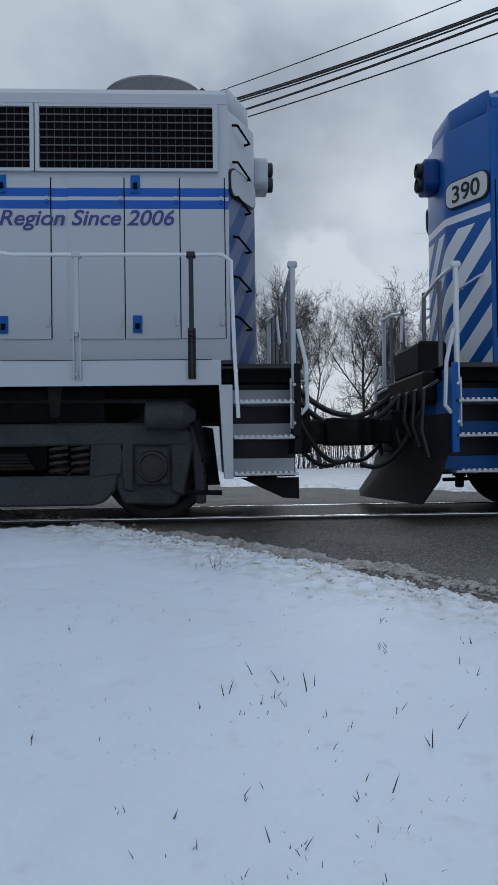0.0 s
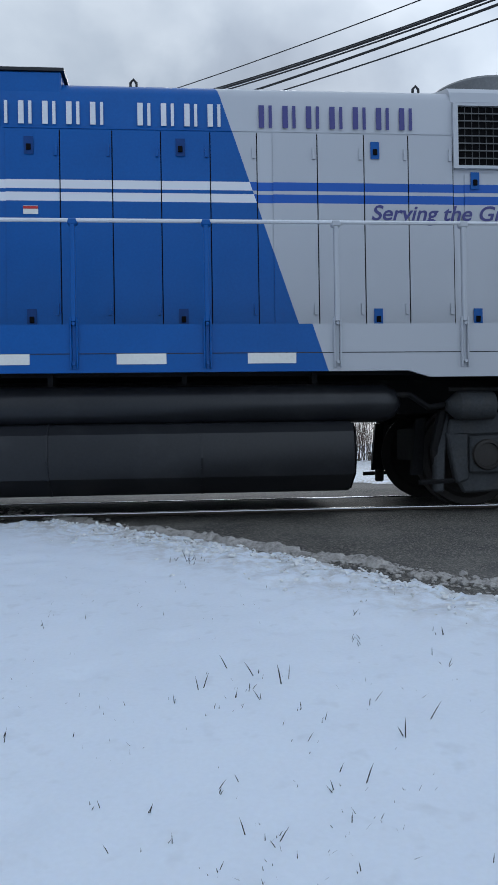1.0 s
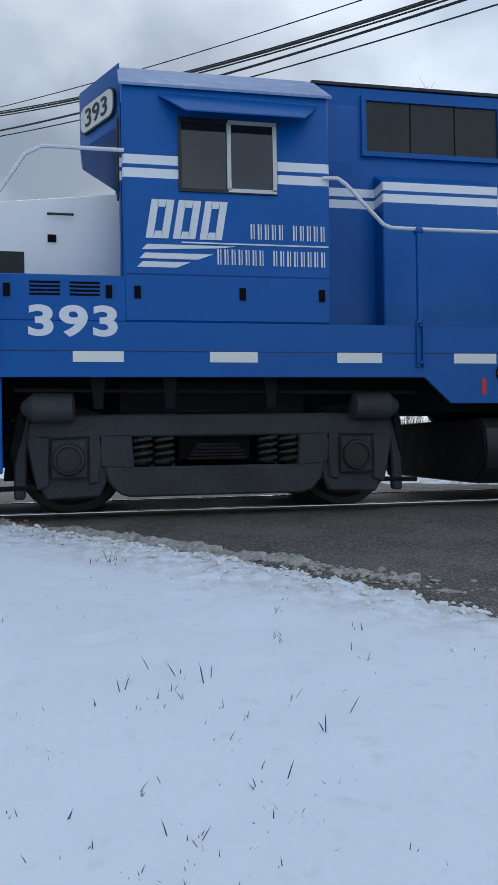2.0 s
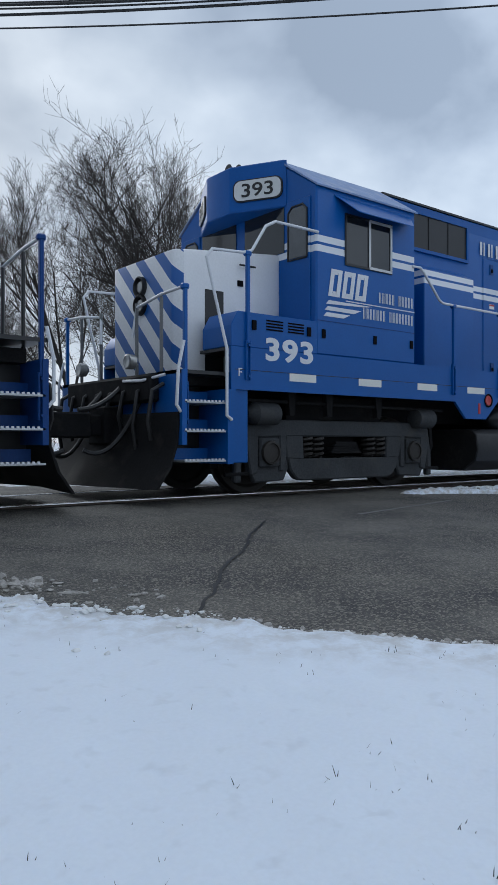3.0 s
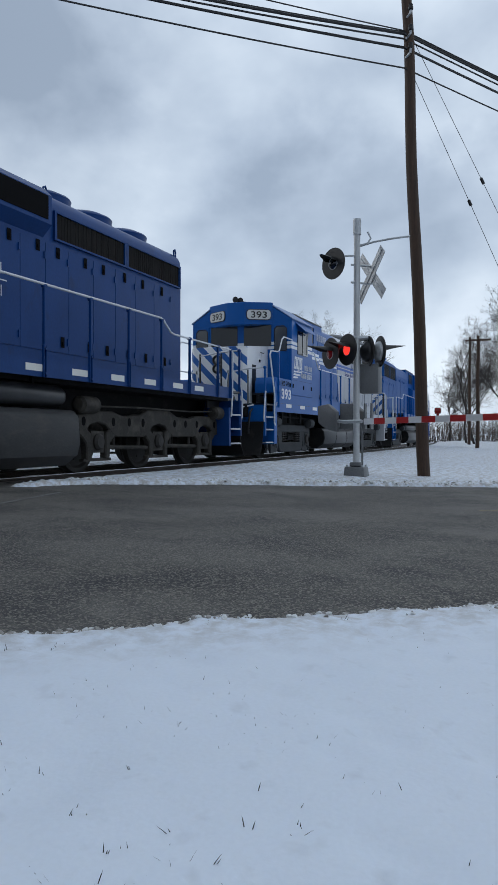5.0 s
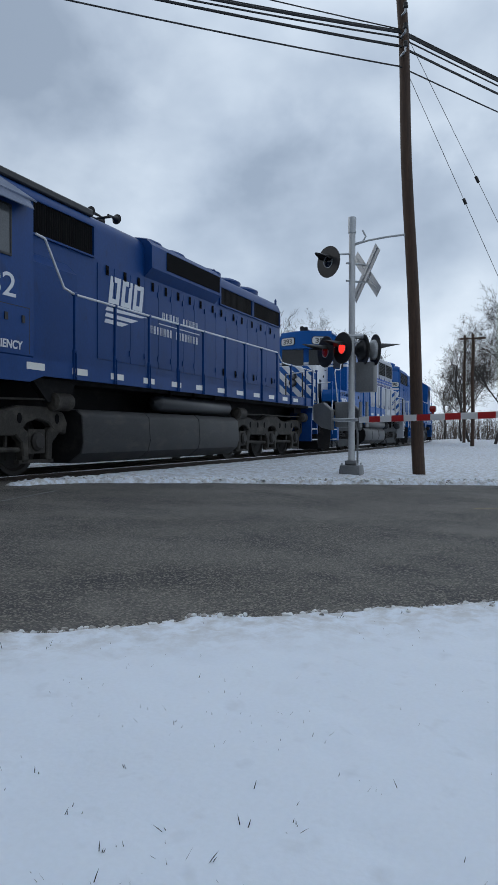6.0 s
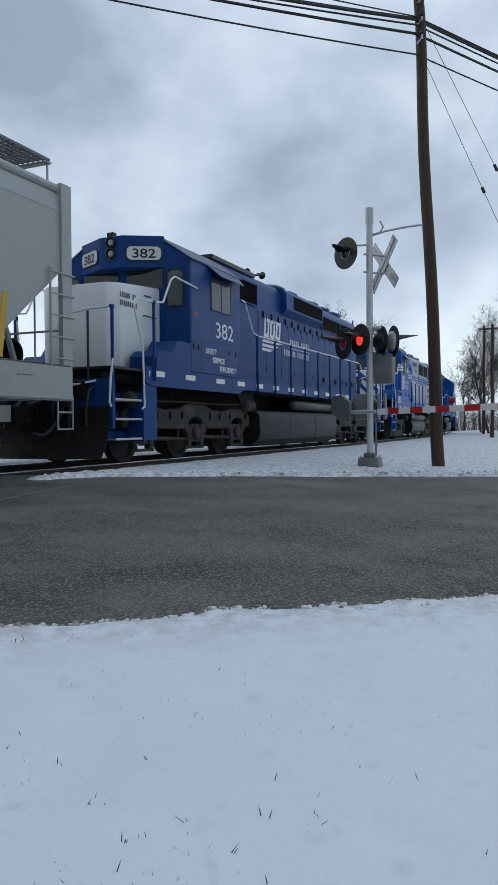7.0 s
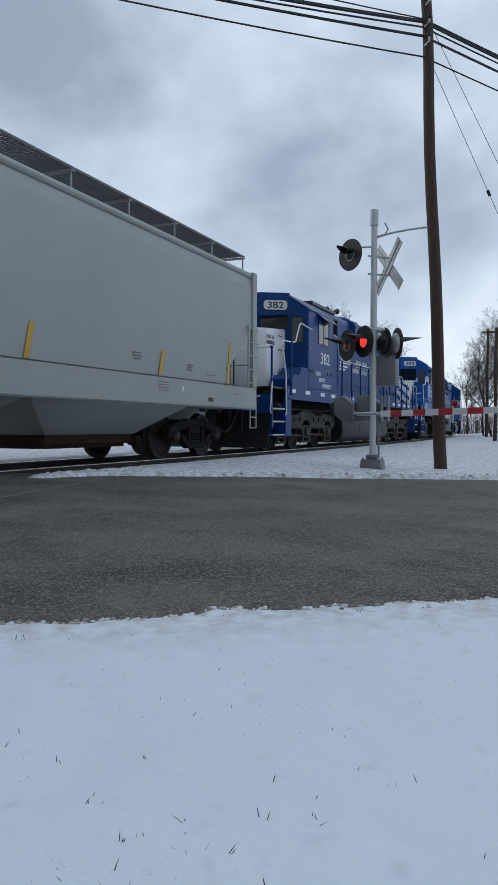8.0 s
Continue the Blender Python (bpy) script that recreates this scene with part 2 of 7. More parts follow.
M["pole"] = shader("weathered_pole_timber", (0.055, 0.030, 0.018), 0.75, var=0.65, scale=3, fine=25, grime=(0.035, 0.022, 0.016), grime_at=0.5, bump=0.5, stretch=(6, 6, 0.35))
M["bark"] = shader("bark", (0.034, 0.029, 0.027), 0.85, var=0.35, bump=0.3)
M["twig"] = shader("twigs", (0.046, 0.039, 0.035), 0.85, var=0.3)
M["brush"] = shader("dry_brush", (0.075, 0.057, 0.045), 0.9, var=0.4)
M["wire"] = shader("black_cable", (0.012, 0.012, 0.014), 0.5, var=0.1)
M["grass"] = shader("dead_grass", (0.030, 0.028, 0.024), 0.8, var=0.4)
M["siding"] = shader("white_siding", (0.66, 0.67, 0.68), 0.6, var=0.06)
M["roofing"] = shader("snowy_roof", (0.72, 0.74, 0.78), 0.7, var=0.15)
M["seal"] = shader("crack_sealant", (0.012, 0.012, 0.013), 0.6, var=0.3)
M["worn_paint"] = shader("worn_road_paint", (0.17, 0.168, 0.16), 0.7, var=0.4, fine=30, grime=(0.09, 0.09, 0.09), grime_at=0.56)
M["worn_yellow"] = shader("worn_yellow_paint", (0.2, 0.15, 0.06), 0.7, var=0.4, fine=30, grime=(0.07, 0.07, 0.07), grime_at=0.45)
M["old_snow"] = shader("crumbled_old_snow", (0.72, 0.73, 0.73), 0.65, var=0.12, scale=5, fine=60, grime=(0.45, 0.41, 0.35), grime_at=0.55, bump=0.4)
M["slush"] = shader("dirty_slush", (0.38, 0.36, 0.335), 0.6, var=0.35, scale=11, fine=70, grime=(0.12, 0.105, 0.09), grime_at=0.47, bump=0.5)
M["red_lens_lit"] = shader("lit_red_lens", (0.5, 0.01, 0.01), 0.3)
M["red_lens_dim"] = shader("dim_red_lens", (0.10, 0.006, 0.006), 0.2)
for key, power in (("red_lens_lit", 1.6), ("red_lens_dim", 0.03)):
    b = M[key].node_tree.nodes["Principled BSDF"]
    b.inputs["Emission Color"].default_value, b.inputs["Emission Strength"].default_value = (1.0, 0.03, 0.02, 1), power
M["lamp"] = shader("headlight_glass", (0.35, 0.35, 0.34), 0.1, 0.5)

# Snow: soft relief, light scatter, faint blue-grey shade painted for hollows, dirt along the road's edge.
M["snow"] = shader("fresh_snow", (0.72, 0.77, 0.845), 0.6, var=0.035, scale=1.6, fine=60, bump=0.09, spec=0.2)
b = M["snow"].node_tree.nodes["Principled BSDF"]
b.inputs["Subsurface Weight"].default_value, b.inputs["Subsurface Radius"].default_value = 0.15, (0.02, 0.025, 0.03)
b.inputs["Subsurface Scale"].default_value = 0.5

# dirt thrown on the snow beside the road, grass colour through thin spots, painted shade of small dimples
n, l = M["snow"].node_tree.nodes, M["snow"].node_tree.links
old = n["Principled BSDF"].inputs["Base Color"].links[0].from_socket
for kind in ("dirt", "thin", "dimple_shade"):
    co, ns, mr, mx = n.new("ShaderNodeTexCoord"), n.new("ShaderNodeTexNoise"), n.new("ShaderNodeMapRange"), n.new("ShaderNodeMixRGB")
    ns.inputs["Scale"].default_value, ns.inputs["Detail"].default_value, ns.inputs["Roughness"].default_value = {"dirt": (9, 7, 0.65), "thin": (3.2, 9, 0.72), "dimple_shade": (11.0, 2.0, 0.5)}[kind]
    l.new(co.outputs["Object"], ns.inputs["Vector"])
    mr.inputs["From Min"].default_value, mr.inputs["From Max"].default_value = {"dirt": (0.41, 0.62), "thin": (0.56, 0.74), "dimple_shade": (0.61, 0.80)}[kind]
    mr.inputs["To Max"].default_value = {"dirt": 0.75, "thin": 0.22, "dimple_shade": 0.26}[kind]
    l.new(ns.outputs["Fac"], mr.inputs["Value"])
    fac = mr.outputs[0]
    if kind == "dirt":
        dt, e2, ml = n.new("ShaderNodeVectorMath"), n.new("ShaderNodeMapRange"), n.new("ShaderNodeMath")
        dt.operation, ml.operation = "DOT_PRODUCT", "MULTIPLY"
        l.new(co.outputs["Object"], dt.inputs[0])
        dt.inputs[1].default_value = (0.76, 0.65, 0)
        e2.inputs["From Min"].default_value, e2.inputs["From Max"].default_value = 2.75, 3.45
        l.new(dt.outputs["Value"], e2.inputs["Value"])
        l.new(e2.outputs[0], ml.inputs[0])
        l.new(fac, ml.inputs[1])
        fac = ml.outputs[0]
    l.new(fac, mx.inputs[0])
    l.new(old, mx.inputs[1])
    mx.inputs[2].default_value = {"dirt": (0.36, 0.32, 0.27, 1), "thin": (0.60, 0.62, 0.64, 1), "dimple_shade": (0.44, 0.46, 0.49, 1)}[kind]
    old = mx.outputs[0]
l.new(old, n["Principled BSDF"].inputs["Base Color"])

# Asphalt: dark aggregate with pale stones, damp patches.
M["asphalt"] = shader("damp_asphalt", (0.095, 0.089, 0.080), 0.75, spec=0.3, var=0.9, scale=0.7, fine=64, grime=(0.030, 0.030, 0.033), grime_at=0.46, bump=0.9, stretch=(1, 1, 1))
n, l = M["asphalt"].node_tree.nodes, M["asphalt"].node_tree.links
vo, vr, vm = n.new("ShaderNodeTexVoronoi"), n.new("ShaderNodeMapRange"), n.new("ShaderNodeMixRGB")
co = n.new("ShaderNodeTexCoord")
vo.inputs["Scale"].default_value = 92
vr.inputs["From Min"].default_value, vr.inputs["From Max"].default_value = 0.66, 0.86
vr.inputs["To Max"].default_value = 0.85
sep = n.new("ShaderNodeSeparateXYZ")
old = n["Principled BSDF"].inputs["Base Color"].links[0].from_socket
l.new(co.outputs["Object"], vo.inputs["Vector"])
l.new(vo.outputs["Color"], sep.inputs[0])
l.new(sep.outputs[0], vr.inputs["Value"])
l.new(vr.outputs[0], vm.inputs[0])
l.new(old, vm.inputs[1])
vm.inputs[2].default_value = (0.24, 0.22, 0.185, 1)
l.new(vm.outputs[0], n["Principled BSDF"].inputs["Base Color"])

# ---- mesh tools ----


def ext(bm, pts, axis, a, b):
    """Extrudes a closed outline along an axis. Outline in (y, z), (x, z) or (x, y)."""
    put = {"x": lambda p, k: (k, p[0], p[1]), "y": lambda p, k: (p[0], k, p[1]), "z": lambda p, k: (p[0], p[1], k)}[axis]
    lo, hi = [bm.verts.new(put(p, a)) for p in pts], [bm.verts.new(put(p, b)) for p in pts]
    n = len(pts)
    for i in range(n):
        bm.faces.new((lo[i], lo[(i + 1) % n], hi[(i + 1) % n], hi[i]))
    bm.faces.new(lo[::-1])
    bm.faces.new(hi)
    return bm


def box(bm, x0, x1, y0, y1, z0, z1):
    return ext(bm, [(x0, y0), (x1, y0), (x1, y1), (x0, y1)], "z", z0, z1)


def sweep(bm, pts, radius, seg=8, radii=None):
    """A round bar along a polyline."""
    pts = [Vector(p) for p in pts]
    rings, up = [], None
    for i, p in enumerate(pts):
        d = ((pts[min(i + 1, len(pts) - 1)] - p).normalized() + (p - pts[max(i - 1, 0)]).normalized()).normalized()
        if up is None:
            up = d.orthogonal().normalized()
        up = (up - d * up.dot(d)).normalized()
        side = d.cross(up)
        r = radii[i] if radii else radius
        rings.append([bm.verts.new(p + (up * math.cos(2 * math.pi * k / seg) + side * math.sin(2 * math.pi * k / seg)) * r) for k in range(seg)])
    for a, b in zip(rings, rings[1:]):
        for k in range(seg):
            bm.faces.new((a[k], a[(k + 1) % seg], b[(k + 1) % seg], b[k]))
    bm.faces.new(rings[0][::-1])
    bm.faces.new(rings[-1])
    return bm


def lathe(bm, prof, seg=24, m=None):
    """Turns (along, radius) about the y axis, then moves it by m."""
    m = m or Matrix()
    rings = [[bm.verts.new(m @ Vector((r * math.cos(2 * math.pi * k / seg), a, r * math.sin(2 * math.pi * k / seg)))) for k in range(seg)] for a, r in prof]
    for a, b in zip(rings, rings[1:]):
        for k in range(seg):
            bm.faces.new((a[k], b[k], b[(k + 1) % seg], a[(k + 1) % seg]))
    bm.faces.new(rings[0])
    bm.faces.new(rings[-1][::-1])
    return bm


def bevel(bm, w, seg=2, sharp=0.5):
    bmesh.ops.recalc_face_normals(bm, faces=bm.faces)
    edges = [e for e in bm.edges if len(e.link_faces) == 2 and e.calc_face_angle(0) > sharp]
    bmesh.ops.bevel(bm, geom=edges, offset=w, segments=seg, profile=0.5, affect="EDGES", clamp_overlap=True)
    return bm


def part(name, bm, material, parent, label="", smooth=True):
    """Links a bmesh as one mesh object under a thing or a part."""
    bmesh.ops.recalc_face_normals(bm, faces=bm.faces)
    me = bpy.data.meshes.new(name)
    bm.to_mesh(me)
    bm.free()
    me.materials.append(material if not isinstance(material, str) else M[material])
    if smooth:
        for p in me.polygons:
            p.use_smooth = True
        me.set_sharp_from_angle(angle=radians(32))
    ob = new(name, me)
    if parent is not None:
        ob.parent = parent
    return tagged(ob, label)


def B():
    return bmesh.new()


def thing(name, label, category, group="", kind="", m=None):
    ob = new(name)
    ob.empty_display_size = 0.2
    if m is not None:
        ob.matrix_basis = m
    return tagged(ob, label, category, group, kind)


def lettering(name, text, size, m, material, parent, shear=0.0, space=1.0, bold=0.0, label="", width=None):
    """Flat raised letters with the built-in font, standing in the plane of m, from its origin to the right."""
    cu = bpy.data.curves.new(name, "FONT")
    cu.body, cu.size, cu.extrude, cu.shear, cu.space_character, cu.offset = text, size, 0.002, shear, space, bold
    tmp = new(name, cu)
    dg = bpy.context.evaluated_depsgraph_get()
    me = bpy.data.meshes.new_from_object(tmp.evaluated_get(dg))
    bpy.data.objects.remove(tmp)
    bpy.data.curves.remove(cu)
    if width:
        k = width / max(0.01, max(v.co.x for v in me.vertices))
        me.transform(Matrix.Diagonal((k, 1, 1, 1)))
    me.transform(m)
    me.materials.clear()
    me.materials.append(M[material])
    ob = new(name, me)
    ob.parent = parent
    return tagged(ob, label)


SIDE = Matrix(((1, 0, 0, 0), (0, 0, -1, 0), (0, 1, 0, 0), (0, 0, 0, 1)))  # letters upright on the near (-y) side


def on_side(x, y, z):
    return Matrix.Translation((x, y, z)) @ SIDE
# ---- ground, road, track ----
ROAD = Vector((0.65, -0.76)).normalized()        # along the road, towards the camera's right
ACROSS = Vector((-ROAD.y, ROAD.x))               # across it, away from the camera
NEAR, FAR = 3.40, 11.20                          # the road's edges, measured across


def track_y(x):
    """The track bends gently away beyond the crossing."""
    d = min(max(x - 25.0, 0.0), 95.0)
    return TRACK_Y + 0.0013 * d * d + 0.247 * max(x - 120.0, 0.0)


def fall(y):
    """Height of the graded ground by its distance from the track."""
    d = TRACK_Y - 1.0 - y
    if y > TRACK_Y + 1.5:
        return -0.02 - 0.012 * min(y - TRACK_Y - 1.5, 40)
    return -0.037 * max(d + 1.0, 0) if y < TRACK_Y else 0.0


def across(x, y):
    return x * ACROSS.x + y * ACROSS.y


def wob(x, y, s, k=0.0):
    return noise.noise(Vector((x * s + k, y * s, k)))


def on_road(x, y):
    """Metres inside the ploughed road; below zero is snow."""
    a = across(x, y)
    near = NEAR + 0.10 * wob(x, y, 0.9) + 0.07 * wob(x, y, 3.1, 5) + 0.04 * wob(x, y, 9, 9) + 0.30 * math.exp(-((x * ROAD.x + y * ROAD.y + 3.9) / 2.2) ** 2) + 0.11 * min(max((x * ROAD.x + y * ROAD.y - 1.0) / 2.5, 0), 1) - 0.11 * math.exp(-((x * ROAD.x + y * ROAD.y + 0.9) / 0.8) ** 2)
    far = FAR + 0.12 * wob(x, y, 0.8, 3) + 0.06 * wob(x, y, 4, 2) - 0.6 * math.exp(-((x * ROAD.x + y * ROAD.y + 0.1) / 1.1) ** 2)
    return min(a - near, far - a)


def snow_height(x, y):
    z = fall(y)
    r = on_road(x, y)
    off = abs(y - track_y(x))
    if off < 1.5 and r < 0:
        z -= 0.17 * min(1.0, (1.5 - off) / 0.22)
    if r > 0:
        return z - 0.06
    d = -r
    near = across(x, y) < 7
    along = x * ROAD.x + y * ROAD.y
    churned = 1.0 if not near else 0.42 + 0.58 / (1 + math.exp(min(60.0, (along + 1.2) * 3)))
    bank = (0.030 + 0.022 * churned if near else 0.03) * min(1, d / 0.10) ** 0.5
    z += bank + 0.012 * wob(x, y, 1.3, 1) + 0.006 * wob(x, y, 4, 2) + (0.005 * wob(x, y, 9, 12) + 0.004 * wob(x, y, 19, 13) if near else 0)
    if d < 1.1:
        lump = max(0, 1 - d / 1.1)
        z += churned * lump * (0.035 * wob(x, y, 5, 4) + 0.04 * abs(wob(x, y, 13, 6)) + 0.018 * wob(x, y, 27, 7))
        if not near:
            z += lump * 0.05 * abs(wob(x, y, 4, 8))
    if near:
        z -= 0.022 * max(0, 3.2 - across(x, y)) ** 1.3
    if d > 0.2:
        for s, k, a in ((2.1, 11, 0.02), (3.3, 17, 0.015), (6.1, 23, 0.012), (8.3, 29, 0.010)):
            z -= a * max(0, wob(x, y, s, k) - 0.42) * 4
    return z


def spaced(lo, hi, step, far, grow=1.22):
    mid = list(np.arange(lo, hi, step))
    out, s = [], step
    v = hi
    while v < far:
        out.append(v)
        s *= grow
        v += s
    pre, s = [], step
    v = lo
    while v > -far:
        s *= grow
        v -= s
        pre.append(v)
    return np.array(pre[::-1] + mid + out)


def build_ground():
    xs, ys = spaced(-3.6, 17.0, 0.05, 1500), spaced(-3.0, 9.2, 0.05, 1500)
    nx, ny = len(xs), len(ys)
    verts = [(x, y, snow_height(x, y)) for y in ys for x in xs]
    idx = np.arange(nx * ny).reshape(ny, nx)
    faces = np.stack([idx[:-1, :-1], idx[:-1, 1:], idx[1:, 1:], idx[1:, :-1]], -1).reshape(-1, 4).tolist()
    me = bpy.data.meshes.new("ground")
    me.from_pydata(verts, [], faces)
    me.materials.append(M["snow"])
    for p in me.polygons:
        p.use_smooth = True
    return tagged(new("ground", me), "fresh thin snow cover over rough grass", "ground", kind="structure")


def build_road():
    bm = B()
    rows = []
    vs = [-60, -40, -25, -18] + [i * 0.5 - 14 for i in range(57)] + [18, 25, 40, 60, 90]
    us = [NEAR - 0.6, 3.6, 4.4, 5.2, 6.0, 6.8, 7.4, 8.2, 9.0, 9.8, 10.6, FAR + 0.2]
    for v in vs:
        row = []
        for u in us:
            p = ACROSS * u + ROAD * v
            crown = 0.0
            row.append(bm.verts.new((p.x, p.y, fall(p.y) - 0.012 + crown + 0.006 * wob(p.x, p.y, 0.6, 4))))
        rows.append(row)
    for a, b in zip(rows, rows[1:]):
        for i in range(len(us) - 1):
            bm.faces.new((a[i], a[i + 1], b[i + 1], b[i]))
    ob = part("road", bm, "asphalt", None)
    return tagged(ob, "damp grey asphalt road ploughed clear of snow", "road", kind="structure")


ground, road = build_ground(), build_road()


def road_point(x, y, up=0.0):
    return (x, y, fall(y) - 0.012 + up)


def ribbon(name, pts, width, up, material, label, category):
    """A thin raised strip on the road with ragged edges."""
    bm = B()
    prev = None
    for i, (p, q) in enumerate(zip(pts, pts[1:] + pts[-1:])):
        steps = 14 if i < len(pts) - 1 else 1
        for k in range(steps):
            c = Vector(p).lerp(Vector(q), k / steps)
            d = (Vector(pts[-1]) - Vector(pts[0])).normalized()
            side = Vector((-d.y, d.x))
            j = 0.02 * wob(c.x, c.y, 7, 3)
            w = width * (0.6 + 0.6 * abs(wob(c.x, c.y, 11, 1)))
            cur = [bm.verts.new(road_point(*(c + side * (j + w * s)), up)) for s in (-0.5, 0.5)]
            if prev:
                bm.faces.new((prev[0], cur[0], cur[1], prev[1]))
            prev = cur
    return tagged(part(name, bm, material, None), label, category, kind="structure")


ribbon("road_crack", [(2.0, 2.95), (2.5, 3.42), (2.9, 3.9), (3.45, 4.36), (3.9, 4.86), (4.6, 5.5)], 0.03, 0.006, "seal", "dark sealed crack across the asphalt road", "crack")

ribbon("stop_line", [(5.87, 5.46), (7.99, 5.86)], 0.07, 0.004, "worn_paint", "worn pale paint line on the asphalt", "road marking")
ribbon("centre_line", [(9.52, 0.84), (11.52, -1.5)], 0.10, 0.008, "worn_yellow", "worn yellow centre line on the asphalt", "road marking")

# Slush clods along the ploughed edge.
random.seed(4)


def slush():
    bm = B()
    for i in range(420):
        v = random.uniform(-9, -1.2)
        p = ACROSS * (NEAR + random.gauss(0.48, 0.12)) + ROAD * v
        if on_road(p.x, p.y) < -0.03:
            continue
        r = random.uniform(0.005, 0.02) * (1.7 if random.random() < 0.08 else 1)
        c = Vector(road_point(p.x, p.y, r * 0.35))
        t = bmesh.ops.create_icosphere(bm, subdivisions=1, radius=r, matrix=Matrix.Translation(c) @ Matrix.Diagonal((random.uniform(0.8, 1.9), random.uniform(0.8, 1.4), random.uniform(0.5, 0.9), 1)))
        for vert in t["verts"]:
            vert.co += Vector((random.uniform(-1, 1), random.uniform(-1, 1), random.uniform(-0.5, 0.5))) * r * 0.3
    return tagged(part("slush_clods", bm, "slush", None), "brown grey slush clods along the road edge", "slush", kind="stuff")


slush()


def crumbs(name, count, pick, material, label, seed):
    """Loose lumps scattered by pick(), which gives (across, along, radius)."""
    rnd = random.Random(seed)
    bm = B()
    for i in range(count):
        u, v, r = pick(rnd)
        p = ACROSS * u + ROAD * v
        z = snow_height(p.x, p.y) if on_road(p.x, p.y) < 0 else fall(p.y) - 0.012
        c = Vector((p.x, p.y, z + r * 0.2))
        t = bmesh.ops.create_icosphere(bm, subdivisions=1, radius=r, matrix=Matrix.Translation(c) @ Matrix.Diagonal((rnd.uniform(0.8, 1.5), rnd.uniform(0.8, 1.4), rnd.uniform(0.6, 1.0), 1)))
        for vert in t["verts"]:
            vert.co += Vector((rnd.uniform(-1, 1), rnd.uniform(-1, 1), rnd.uniform(-0.6, 0.6))) * r * 0.35
    return tagged(part(name, bm, material, None), label, "slush", kind="stuff")


def ridge_pick(rnd):
    a, b, u = rnd.choice(((-5.4, -3.25, 3.96), (-5.4, -3.25, 3.94), (-3.4, -2.55, 3.97), (-2.5, -1.95, 3.93), (-6.6, -5.5, 3.86)))
    return u + rnd.gauss(0, 0.05), rnd.uniform(a, b), 0.006 + 0.022 * rnd.random() ** 2.4


def verge_pick(rnd):
    v = rnd.uniform(-6.5, -0.8)
    return 3.62 - abs(rnd.gauss(0, 0.26)), v, 0.005 + 0.014 * rnd.random() ** 2.2


crumbs("slush_crumbs", 1000, ridge_pick, "slush", "crumbly dirty slush along plough ridges", 41)
def lip_pick(rnd):
    return 3.46 - abs(rnd.gauss(0, 0.07)), rnd.uniform(-0.9, 4.2), 0.004 + 0.013 * rnd.random() ** 2


def far_pick(rnd):
    return 11.22 + abs(rnd.gauss(0, 0.22)), rnd.uniform(-0.2, 13.0), 0.008 + 0.028 * rnd.random() ** 2


crumbs("slush_crumbs", 520, lip_pick, "slush", "small dirty slush crumbs along the road edge", 43)
crumbs("snow_crumbs", 420, lip_pick, "old_snow", "small off-white snow crumbs along the road edge", 44)
crumbs("snow_crumbs", 620, far_pick, "old_snow", "crumbled off-white snow bank beyond the road", 45)
crumbs("slush_crumbs", 50, far_pick, "slush", "dirty slush lumps on the far snow bank", 46)
crumbs("snow_crumbs", 900, verge_pick, "old_snow", "crumbled off-white snow beside the road", 42)
def smear_pick(rnd):
    return 3.66 - abs(rnd.gauss(0, 0.13)), rnd.uniform(-6.5, -0.8), 0.004 + 0.009 * rnd.random() ** 2


crumbs("slush_crumbs", 420, smear_pick, "slush", "fine brown slush crumbs on the snowy verge", 47)


def slush_ridge(v0, v1, off, seed):
    """A ragged ridge of dirty slush left by the plough on the road."""
    bm = B()
    n = int((v1 - v0) / 0.03)
    rows = []
    for i in range(n + 1):
        v = v0 + (v1 - v0) * i / n
        taper = min(1, i / 8, (n - i) / 8)
        mid = NEAR + off + 0.08 * noise.noise(Vector((v * 2.2, seed, 0)))
        w = (0.075 + 0.06 * noise.noise(Vector((v * 5, seed, 3)))) * taper + 0.004
        h = (0.045 + 0.035 * noise.noise(Vector((v * 9, seed, 7)))) * taper
        row = []
        for k in range(7):
            a = k / 6 * 2 - 1
            p = ACROSS * (mid + a * w + 0.026 * noise.noise(Vector((v * 25, k, seed)))) + ROAD * v
            z = h * (1 - a * a) + 0.034 * taper * noise.noise(Vector((v * 38, k * 2.3, seed + 2))) * (1 - 0.7 * a * a)
            row.append(bm.verts.new(road_point(p.x, p.y, z + (-0.012 if abs(a) == 1 else 0.0))))
        rows.append(row)
    for a, b in zip(rows, rows[1:]):
        for k in range(6):
            bm.faces.new((a[k], a[k + 1], b[k + 1], b[k]))
    return tagged(part("slush_ridge", bm, "slush", None), "ragged ridge of dirty slush on the asphalt", "slush", "plough ridges")


slush_ridge(-5.4, -3.25, 0.56, 1)
slush_ridge(-3.4, -2.55, 0.58, 2)
slush_ridge(-2.5, -2.3, 0.55, 3)
slush_ridge(-2.2, -1.95, 0.50, 4)
slush_ridge(-6.6, -5.6, 0.44, 5)
slush_ridge(-1.8, -1.62, 0.40, 6)

# Rails and timbers.


def along_track(bm, prof):
    """Runs an outline (offset from the track's middle, height) along the track."""
    xs = [-120, 0, 20] + [25 + 4 * i for i in range(25)] + [160, 300]
    rows = [[bm.verts.new((x, track_y(x) + o, z)) for o, z in prof] for x in xs]
    k = len(prof)
    for p, q in zip(rows, rows[1:]):
        for i in range(k):
            bm.faces.new((p[i], p[(i + 1) % k], q[(i + 1) % k], q[i]))
    bm.faces.new(rows[0][::-1])
    bm.faces.new(rows[-1])


